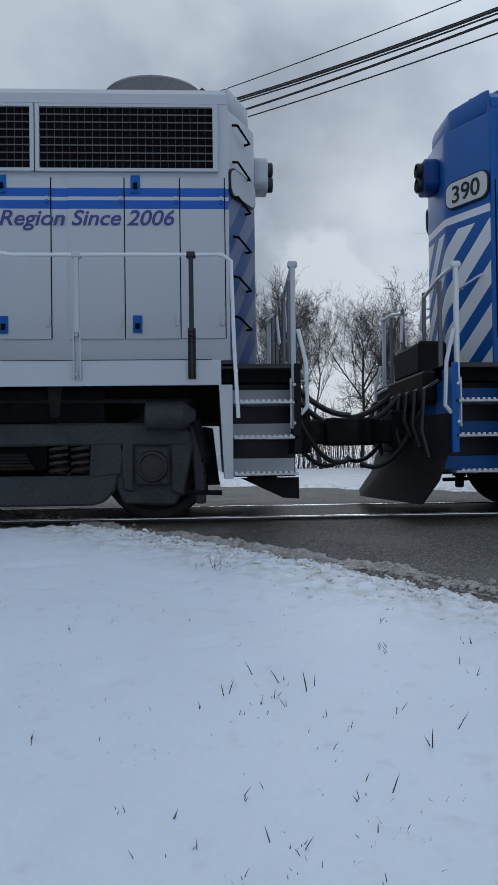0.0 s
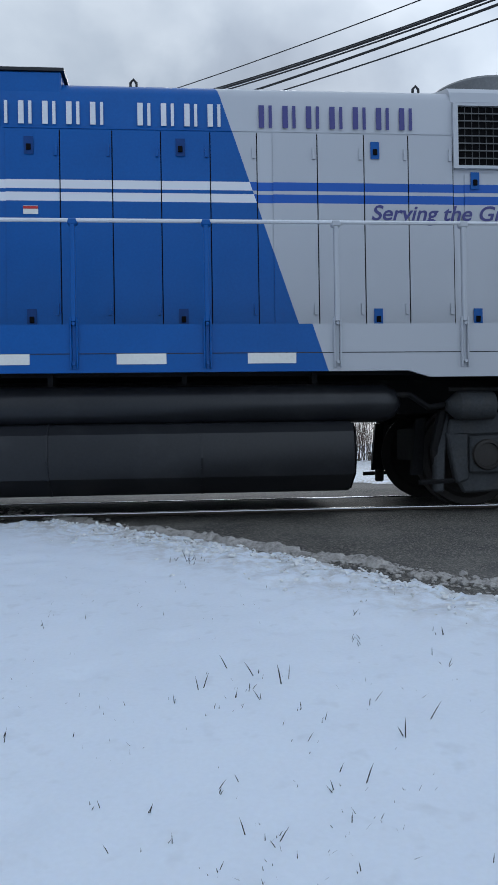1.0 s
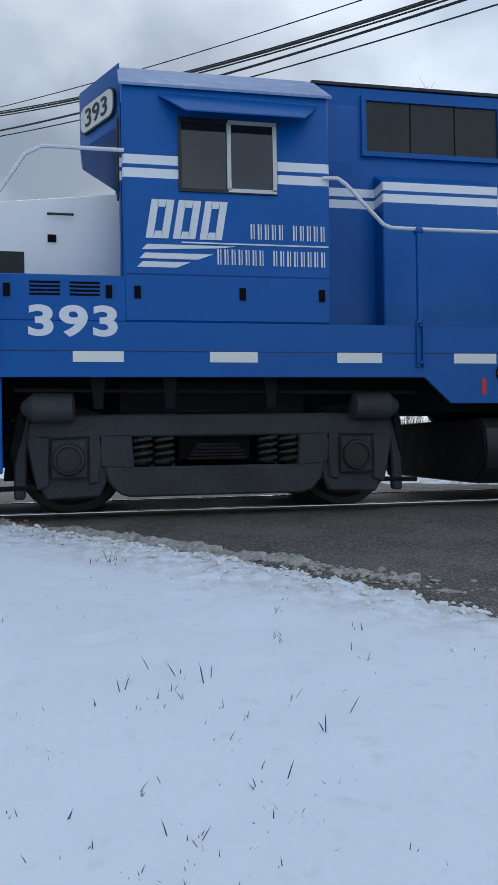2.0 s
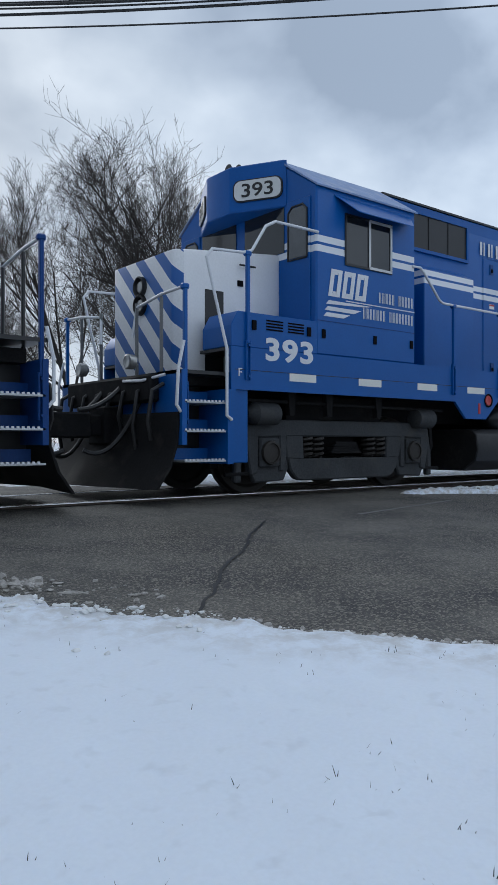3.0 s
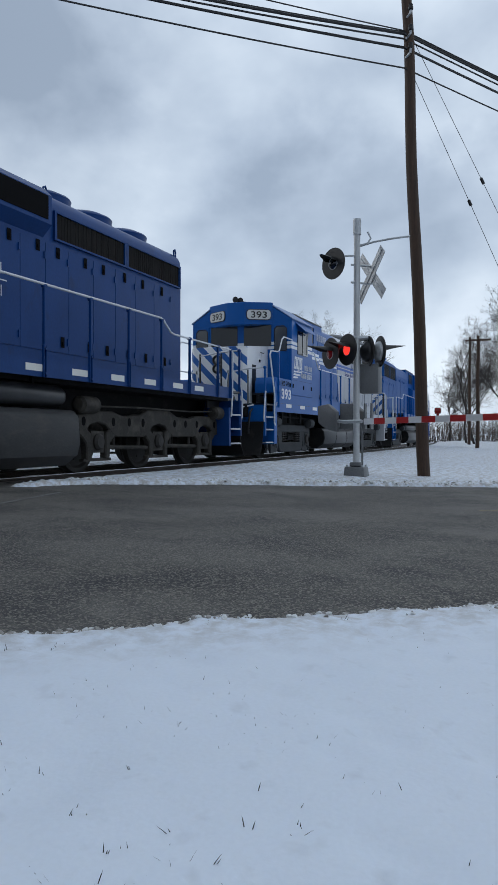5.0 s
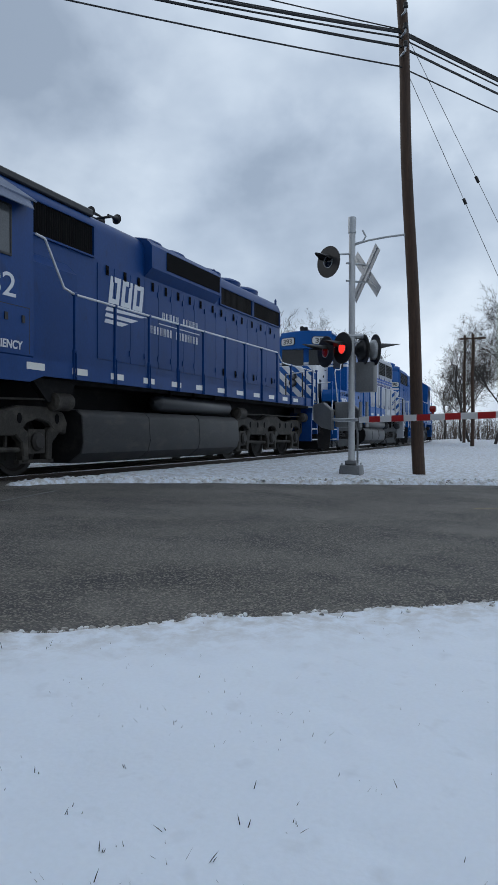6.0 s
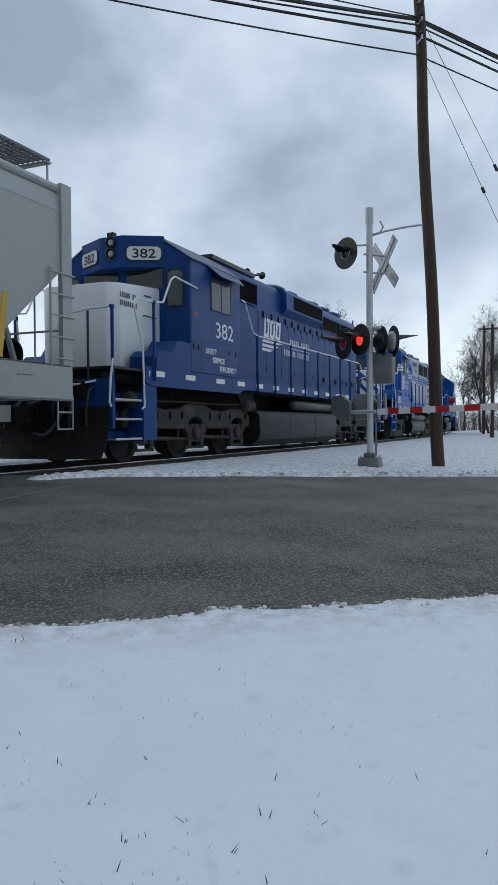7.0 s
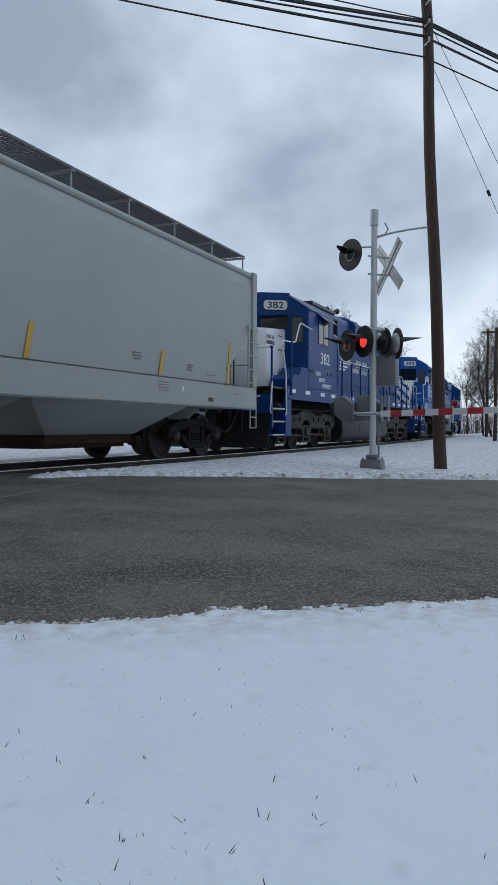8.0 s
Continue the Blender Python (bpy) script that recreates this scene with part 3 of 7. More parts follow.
def build_rail(y):
    t = thing("rail", "rusty steel rail with a polished head", "rail", "track rails", "structure")
    bm = B()
    along_track(bm, [(y - 0.07, -0.172), (y + 0.07, -0.172), (y + 0.07, -0.16), (y + 0.012, -0.14), (y + 0.012, -0.045), (y + 0.036, -0.035), (y + 0.036, -0.012),
                     (y - 0.036, -0.012), (y - 0.036, -0.035), (y - 0.012, -0.045), (y - 0.012, -0.14), (y - 0.07, -0.16)])
    part("web", bm, "rail", t)
    bm = B()
    along_track(bm, [(y - 0.036, -0.0115), (y + 0.036, -0.0115), (y + 0.034, -0.003), (y + 0.028, 0.0), (y - 0.028, 0.0), (y - 0.034, -0.003)])
    part("head", bm, "railtop", t)


for gy in (-0.7525, 0.7525):
    build_rail(gy)

bm = B()
box(bm, -0.11, 0.11, -1.3, 1.3, -0.09, 0.09)
bevel(bm, 0.008, 1)
tie = part("crosstie", bm, "tie", None)
tagged(tie, "dark creosoted crosstie dusted with snow", "crosstie", "track crossties")
tie.location = (5.2, TRACK_Y, -0.255)
random.seed(3)
for i in range(1, 150):
    x = 5.2 + 0.53 * i if i < 130 else -6.5 - 0.53 * (i - 130)
    copy_thing(tie, pose(x + random.uniform(-0.02, 0.02), track_y(x) + random.uniform(-0.04, 0.04), -0.25 + random.uniform(-0.012, 0.012), 0, 0, random.uniform(-1, 1)))

# ---- grass through the snow ----
random.seed(11)


def grass_tuft(cx, cy, count, spread, tall):
    """A few straight stiff blades; the first stands tallest."""
    bm = B()
    for i in range(count):
        a, r = random.uniform(0, 6.28), spread * random.random() ** 0.7 * (i > 0)
        x, y = cx + r * math.cos(a), cy + r * math.sin(a)
        z = snow_height(x, y) - 0.008
        h = 0.008 + tall * (random.uniform(0.25, 0.7) if i else 1.0)
        w = 0.0009 + 0.020 * tall * random.uniform(0.8, 1.2)
        lean = Vector((random.gauss(0, 0.45), random.gauss(0, 0.4), 0)) * h
        p = [Vector((x, y, z)), Vector((x, y, z + h * 0.6)) + lean * 0.57, Vector((x, y, z + h)) + lean]
        rings = [[bm.verts.new(c + Vector((w * k * math.cos(b), w * k * math.sin(b), 0))) for b in (0.4, 2.5, 4.6)] for c, k in ((p[0], 1.0), (p[1], 0.95))]
        tip = bm.verts.new(p[2])
        for k in range(3):
            bm.faces.new((rings[0][k], rings[0][(k + 1) % 3], rings[1][(k + 1) % 3], rings[1][k]))
            bm.faces.new((rings[1][k], rings[1][(k + 1) % 3], tip))
    t = part("grass_tuft", bm, "grass", None, smooth=False)
    return tagged(t, "sparse dead grass blades poking out of snow", "grass", "grass tufts", "stuff")


# the clump before the road: position, blades, spread, height in centimetres
for gx, gy, n_, sp, h_ in ((0.13, 2.94, 1, 0, 5.6), (0.22, 2.82, 2, 0.05, 6.1), (0.31, 2.71, 1, 0, 8.0), (0.34, 2.75, 1, 0, 4.9), (0.03, 2.73, 2, 0.04, 5.9), (-0.07, 2.6, 2, 0.05, 2.7),
                           (0.14, 2.63, 3, 0.03, 2.7), (0.19, 2.69, 3, 0.03, 3.8), (0.23, 2.59, 2, 0.04, 4.0), (0.15, 2.53, 3, 0.04, 1.8), (0.06, 2.55, 2, 0.02, 2.3),
                           (0.35, 2.5, 3, 0.02, 2.3), (0.41, 2.4, 3, 0.03, 2.5), (0.33, 2.27, 3, 0.06, 2.7), (0.39, 2.08, 1, 0, 3.1), (0.36, 1.99, 4, 0.03, 3.0), (0.45, 2.01, 1, 0, 5.5)):
    grass_tuft(gx * 0.97 + 0.01, gy * 0.955, n_, sp, h_ / 100)
for gx, gy, n_, sp, h_ in ((0.91, 2.78, 1, 0, 3.7), (0.93, 2.66, 3, 0.03, 3.2), (1.04, 3.03, 4, 0.07, 3.6), (0.59, 2.41, 3, 0.04, 3.2), (0.62, 2.15, 2, 0.02, 6.5), (0.72, 2.24, 1, 0, 4.9),
                           (0.68, 2.96, 5, 0.07, 3.5), (0.73, 3.36, 3, 0.05, 3.9), (-0.56, 2.28, 2, 0.05, 3.7), (-0.36, 2.29, 1, 0, 2.1), (-0.23, 1.88, 3, 0.04, 2.3), (-0.11, 1.85, 3, 0.02, 3.0),
                           (-0.66, 3.44, 2, 0.05, 4.4), (-0.02, 4.72, 14, 0.12, 7.0), (-0.19, 1.7, 1, 0, 2.4)):
    grass_tuft(gx, gy, n_, sp, h_ / 100)
for gx, gy, n_, sp, h_ in ((0.06, 1.94, 3, 0.03, 3.4), (0.12, 1.97, 1, 0, 2.6), (0.12, 1.72, 1, 0, 3.8), (0.19, 1.69, 4, 0.03, 3.3), (0.05, 1.61, 5, 0.05, 1.8), (0.37, 1.74, 1, 0, 2.9),
                           (0.44, 1.75, 2, 0.02, 1.6), (0.35, 1.56, 2, 0.02, 2.3), (-0.05, 1.71, 2, 0.02, 2.1), (-0.49, 3.55, 1, 0, 2.7), (1.18, 1.53, 2, 0.03, 3.0), (1.42, 1.40, 2, 0.02, 3.4)):
    grass_tuft(gx, gy, n_, sp, h_ / 100)
for gx, gy, n_, sp, h_ in ((1.69, 1.44, 1, 0, 2.0), (1.62, 1.26, 2, 0.02, 1.9), (1.94, 1.03, 1, 0, 1.4), (1.73, 1.05, 3, 0.02, 1.6), (1.78, 0.7, 1, 0, 2.6), (1.62, 0.67, 2, 0.03, 2.8), (1.53, 0.82, 2, 0.01, 2.9),
                           (1.47, 1.06, 4, 0.06, 1.7), (1.39, 0.91, 3, 0.012, 2.8), (1.29, 0.86, 1, 0, 2.6), (1.46, 0.68, 2, 0.01, 2.3), (1.65, 0.54, 4, 0.05, 1.7), (1.76, 0.58, 1, 0, 1.5)):
    grass_tuft(gx, gy, n_, sp, h_ / 100)
for gx, gy, n_, sp, h_ in ((1.95, 0.36, 1, 0, 1.9), (1.41, 0.57, 1, 0, 2.4), (2.48, 1.84, 5, 0.08, 2.3), (2.58, 1.63, 1, 0, 1.5), (3.44, 0.92, 3, 0.04, 3.1), (2.34, 1.97, 5, 0.06, 2.7), (1.70, 0.17, 1, 0, 1.8)):
    grass_tuft(gx, gy, n_, sp, h_ / 100)
for i in range(20):
    a = radians(random.uniform(-20, 110))
    r = random.uniform(1.5, 4.2)
    gx, gy = r * math.sin(a), r * math.cos(a)
    if on_road(gx, gy) < -0.12:
        grass_tuft(gx, gy, random.randint(1, 2), 0.03, random.uniform(0.008, 0.022))
# ---- rolling stock ----
TRAIN, WHEELS = [], []
NEAR_SIDE, BOTH = (-1,), (-1, 1)


def my(pts, s):
    """Mirrors points across the vehicle's middle for its other side."""
    return [(x, s * -y, z) for x, y, z in pts]


def slab(name, x0, x1, y, t, z0, z1, material, parent, label="", s=-1, r=0.0):
    """A plate on a side wall: y is its inner face, t how far it stands out."""
    bm = B()
    a, b = sorted((s * y, s * (y + t)))
    box(bm, x0, x1, a, b, z0, z1)
    if r:
        bevel(bm, r, 1)
    return part(name, bm, material, parent, label, smooth=bool(r))


def number_board(parent, text, m, w=0.78, h=0.27):
    """Pale rounded number board; m: its middle, facing local -y."""
    bm = B()
    n = 5
    out = []
    for cx, cz, a0 in ((w / 2 - 0.09, h / 2 - 0.09, 0), (-w / 2 + 0.09, h / 2 - 0.09, 90), (-w / 2 + 0.09, -h / 2 + 0.09, 180), (w / 2 - 0.09, -h / 2 + 0.09, 270)):
        out += [(cx + 0.09 * math.cos(radians(a0 + 90 * k / n)), cz + 0.09 * math.sin(radians(a0 + 90 * k / n))) for k in range(n + 1)]
    ext(bm, [(x * 1.06, z * 1.12) for x, z in out], "y", -0.012, 0.05)
    bm.transform(m)
    rim = part("board_frame", bm, "black", parent)
    bm = B()
    ext(bm, out, "y", -0.02, 0.0)
    bm.transform(m)
    part("number_board", bm, "board" if text else "grey", rim, "pale glass number board" if text else "blanked grey number board")
    if not text:
        return rim
    lettering("board_number", text, h * 0.95, m @ Matrix.Translation((-w * 0.36, -0.024, -h * 0.33)) @ SIDE, "black", rim, bold=0.003, width=w * 0.70)
    return rim


def wheelset(parent, x, r, way, gauge=0.72):
    bm = B()
    for s in (-1, 1):
        lathe(bm, [(s * (gauge - 0.03), r * 0.3), (s * (gauge - 0.03), r * 0.78), (s * (gauge - 0.065), r * 0.86), (s * (gauge - 0.065), r + 0.028),
                   (s * (gauge - 0.04), r + 0.026), (s * (gauge - 0.03), r), (s * (gauge + 0.065), r - 0.005), (s * (gauge + 0.065), r * 0.86),
                   (s * (gauge + 0.03), r * 0.78), (s * (gauge + 0.045), r * 0.3), (s * (gauge + 0.06), r * 0.16)], 32)
        for k in range(3):
            a = radians(120 * k + 20)
            c = (r * 0.55 * math.cos(a), s * (gauge + 0.035), r * 0.55 * math.sin(a))
            sweep(bm, [c, (c[0], c[1] + s * 0.012, c[2])], 0.035, 8)
    sweep(bm, [(0, -1.05, 0), (0, 1.05, 0)], 0.085, 12)
    w = part("wheelset", bm, "wheel", parent, "worn steel wheels on an axle")
    w.location = (x, 0, r)
    WHEELS.append((w, x, r, way))


def coil(bm, x, y, z0, z1, r, wire, turns=4):
    n = turns * 10
    sweep(bm, [(x + r * math.cos(6.283 * k / 10), y + r * math.sin(6.283 * k / 10), z0 + (z1 - z0) * k / n) for k in range(n + 1)], wire, 5)


def four_wheel_truck(parent, cx, way):
    """Two-axle swing-hanger locomotive truck."""
    for dx in (-1.3715, 1.3715):
        wheelset(parent, cx + dx, 0.508, way)
    bm = B()
    box(bm, cx - 0.35, cx + 0.35, -1.0, 1.0, 0.5, 0.95)
    box(bm, cx - 1.8, cx + 1.8, -0.35, 0.35, 0.45, 0.8)
    part("bolster", bm, "frame", parent, smooth=False)
    for s in BOTH:
        y0, y1 = sorted((s * 1.10, s * 1.22))
        bm = B()
        ext(bm, [(cx + x, z) for x, z in ((-1.02, 0.30), (-0.92, 0.19), (-0.82, 0.16), (0.82, 0.16), (0.92, 0.19), (1.02, 0.30), (1.06, 0.46), (0.80, 0.44), (-0.80, 0.44), (-1.06, 0.46))], "y", y0, y1)
        ext(bm, [(cx + x, z) for x, z in ((-1.75, 0.70), (-1.72, 0.86), (-1.5, 0.92), (-1.1, 0.93), (1.1, 0.93), (1.5, 0.92), (1.72, 0.86), (1.75, 0.70), (1.1, 0.72), (-1.1, 0.72))], "y", y0, y1)
        for sx in (-1, 1):
            ext(bm, [(cx + sx * x, z) for x, z in ((0.78, 0.42), (1.08, 0.44), (1.12, 0.74), (0.80, 0.74))], "y", y0, y1)
            ext(bm, [(cx + sx * x, z) for x, z in ((1.10, 0.30), (1.20, 0.28), (1.20, 0.75), (1.06, 0.75))], "y", y0, y1)
            ext(bm, [(cx + sx * x, z) for x, z in ((1.54, 0.28), (1.66, 0.24), (1.76, 0.74), (1.54, 0.75))], "y", y0, y1)
            ext(bm, [(cx + sx * x, z) for x, z in ((1.03, 0.32), (1.10, 0.17), (1.58, 0.15), (1.66, 0.30), (1.66, 0.84), (1.03, 0.84))], "y", s * 1.11, s * 1.19)
            ext(bm, [(cx + sx * x, z) for x, z in ((1.77, 0.16), (1.87, 0.16), (1.86, 0.55), (1.82, 0.90), (1.70, 0.92), (1.75, 0.55))], "y", s * 1.08, s * 1.17)
        bevel(bm, 0.018, 1)
        fr = part("side_frame", bm, "truck", parent, "grimy cast truck side frame")
        for sx in (-1, 1):
            jx = cx + sx * 1.3715
            bm = B()
            box(bm, jx - 0.16, jx + 0.16, min(s * 1.05, s * 1.24), max(s * 1.05, s * 1.24), 0.34, 0.70)
            bevel(bm, 0.02, 1)
            jb = part("journal_box", bm, "truck", fr)
            bm = B()
            lathe(bm, [(0, 0.0), (0, 0.145), (s * 0.02, 0.15), (s * 0.045, 0.14), (s * 0.05, 0.115), (s * 0.03, 0.11), (s * 0.035, 0.0)], 26, Matrix.Translation((jx, s * 1.235, 0.52)))
            part("bearing_cap", bm, "wheel", fr, "round bearing cap")
            bm = B()
            lathe(bm, [(-0.21, 0.09), (-0.19, 0.135), (0.15, 0.14), (0.19, 0.11), (0.26, 0.05)], 18, Matrix.Translation((cx + sx * 1.52, s * 1.28, 0.99)) @ pose(0, 0, 0, 0, 0, -90 * sx))
            part("brake_cylinder", bm, "truck", fr, "bulging brake cylinder")
            bm = B()
            sweep(bm, [(cx + sx * 1.78, s * 1.18, 0.95), (cx + sx * 1.86, s * 1.15, 0.6), (cx + sx * 1.80, s * 1.05, 0.3)], 0.045, 6)
            sweep(bm, [(cx + sx * 1.66, s * 1.16, 0.27), (cx + sx * 2.02, s * 1.16, 0.26)], 0.025, 6)
            ext(bm, [(cx + sx * x, z) for x, z in ((1.88, 0.32), (2.0, 0.32), (1.94, 0.88), (1.84, 0.9))], "y", s * 0.78, s * 0.84)
            part("brake_rigging", bm, "frame", fr)
            for k in (0, 1):
                bm = B()
                coil(bm, cx + sx * (0.50 + 0.20 * k), s * 1.14, 0.45, 0.71, 0.085, 0.021)
                part("coil_spring", bm, "wheel", fr, "dark coil spring")
        bm = B()
        for k in range(5):
            box(bm, cx - 0.28 + 0.02 * k, cx + 0.28 - 0.02 * k, min(s * 1.08, s * 1.2), max(s * 1.08, s * 1.2), 0.50 + 0.032 * k, 0.525 + 0.032 * k)
        part("leaf_spring", bm, "frame", fr, smooth=False)


def six_wheel_truck(parent, cx, way):
    """Three-axle locomotive truck with hole shade painted on its side frames."""
    for dx in (-2.05, 0.0, 2.05):
        wheelset(parent, cx + dx, 0.508, way)
    bm = B()
    box(bm, cx - 2.4, cx + 2.4, -0.35, 0.35, 0.5, 0.95)
    part("bolster", bm, "dusty", parent, smooth=False)
    for s in BOTH:
        y0, y1 = sorted((s * 1.08, s * 1.22))
        bm = B()
        half = ((0.0, 1.12), (0.42, 1.11), (0.75, 1.00), (1.3, 0.97), (1.62, 1.04), (2.35, 1.04), (2.68, 0.96), (2.78, 0.80), (2.74, 0.62), (2.46, 0.66), (2.30, 0.80), (2.05, 0.85), (1.82, 0.80),
                (1.66, 0.66), (1.50, 0.60), (0.55, 0.60), (0.38, 0.68), (0.24, 0.80), (0.0, 0.85))
        ext(bm, [(cx + x, z) for x, z in half] + [(cx - x, z) for x, z in half[-2:0:-1]], "y", y0, y1)
        for dx in (-2.05, 0.0, 2.05):
            for e in (-1, 1):  # pedestal legs, flared to the beam
                ext(bm, [(cx + dx + e * x, z) for x, z in ((0.20, 0.24), (0.34, 0.22), (0.36, 0.50), (0.56, 0.66), (0.34, 0.74), (0.22, 0.66))], "y", y0 + 0.004, y1 - 0.004)
        bevel(bm, 0.02, 1)
        fr = part("side_frame", bm, "dusty", parent, "grimy cast truck side frame")
        for dx in (-2.05, 0.0, 2.05):
            jx = cx + dx
            bm = B()
            box(bm, jx - 0.19, jx + 0.19, min(s * 1.0, s * 1.19), max(s * 1.0, s * 1.19), 0.34, 0.70)
            box(bm, jx - 0.40, jx + 0.40, min(s * 1.10, s * 1.19), max(s * 1.10, s * 1.19), 0.20, 0.25)
            part("journal_box", bm, "dusty", fr)
            bm = B()
            lathe(bm, [(0, 0.0), (0, 0.14), (s * 0.03, 0.14), (s * 0.07, 0.10), (s * 0.075, 0.0)], 22, Matrix.Translation((jx, s * 1.19, 0.52)))
            part("bearing_cap", bm, "wheel", fr, "round bearing cap")
        # dark discs on the solid frame paint the shade in its holes
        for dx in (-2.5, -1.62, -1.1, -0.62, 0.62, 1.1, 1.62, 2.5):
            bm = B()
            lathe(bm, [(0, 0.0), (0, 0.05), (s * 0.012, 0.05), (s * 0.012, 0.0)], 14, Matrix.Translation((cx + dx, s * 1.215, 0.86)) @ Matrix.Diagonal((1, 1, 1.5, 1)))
            part("hole_shade", bm, "dark", fr)
        for dx in (-2.5, 2.5):
            bm = B()
            lathe(bm, [(-0.24, 0.09), (-0.2, 0.14), (0.2, 0.14), (0.24, 0.09)], 16, Matrix.Translation((cx + dx, s * 1.28, 1.12)) @ pose(0, 0, 0, 0, 0, 90))
            part("brake_cylinder", bm, "dusty", fr, "bulging brake cylinder")
        bm = B()
        for a, b in ((-1.72, -0.36), (0.36, 1.72)):
            sweep(bm, [(cx + a, s * 1.14, 0.43), (cx + b, s * 1.14, 0.40)], 0.038, 8)
        for dx in (-1.45, -0.6, 0.6, 1.45):
            sweep(bm, [(cx + dx, s * 1.10, 0.38), (cx + dx, s * 1.12, 0.72)], 0.03, 6)
        sweep(bm, [(cx - 2.7, s * 1.26, 1.10), (cx - 0.8, s * 1.28, 1.13), (cx + 1.2, s * 1.27, 1.12), (cx + 2.6, s * 1.26, 1.16)], 0.016, 6)
        part("brake_rod", bm, "dusty", fr)


def stairwell(parent, x_in, x_out, paint, s, step_paint):
    """Corner steps: x_in is the body side, x_out the end plate."""
    lo, hi = min(x_in, x_out), max(x_in, x_out)
    d = 1 if x_out > x_in else -1
    y = lambda a, b: (min(s * a, s * b), max(s * a, s * b))
    bm = B()
    ya, yb = y(0.9, 1.52)
    ext(bm, [(x_in - d * 0.10, 1.25), (x_in + d * 0.02, 1.25), (x_in + d * 0.02, 0.40), (x_in - d * 0.06, 0.40)], "y", ya, yb)
    w = part("step_well", bm, paint, parent, smooth=False)
    if d < 0:
        bm = B()
        box(bm, x_in + 0.02, x_in + (0.5 if paint == "navy" else 0.3), *y(1.455, 1.485), 0.41, 1.44)
        bevel(bm, 0.01, 1)
        part("step_side_plate", bm, paint, w)
    # black sheet behind the treads paints the shade of the open gaps
    bm = B()
    box(bm, lo, hi, *y(0.92, 0.95), 0.4, 1.42)
    part("well_shade", bm, "black", w, smooth=False)
    for z in (1.10, 0.78, 0.45):
        bm = B()
        box(bm, lo + 0.03, hi - 0.03, *y(0.98, 1.50), z - 0.02, z)
        part("step_tread", bm, step_paint, w, "worn steel step tread", smooth=False)
        bm = B()
        box(bm, lo + 0.03, hi - 0.03, *y(1.12, 1.14), z + 0.002, z + 0.13)
        part("step_riser", bm, paint, w, smooth=False)
        bm = B()
        k = int((hi - lo - 0.06) / 0.05)
        for i in range(k):
            box(bm, lo + 0.035 + i * 0.05, lo + 0.06 + i * 0.05, *y(1.495, 1.508), z - 0.005, z + 0.016)
        tagged(part("step_grip", bm, "rail_white", w, smooth=False), kind="stuff")
    return w


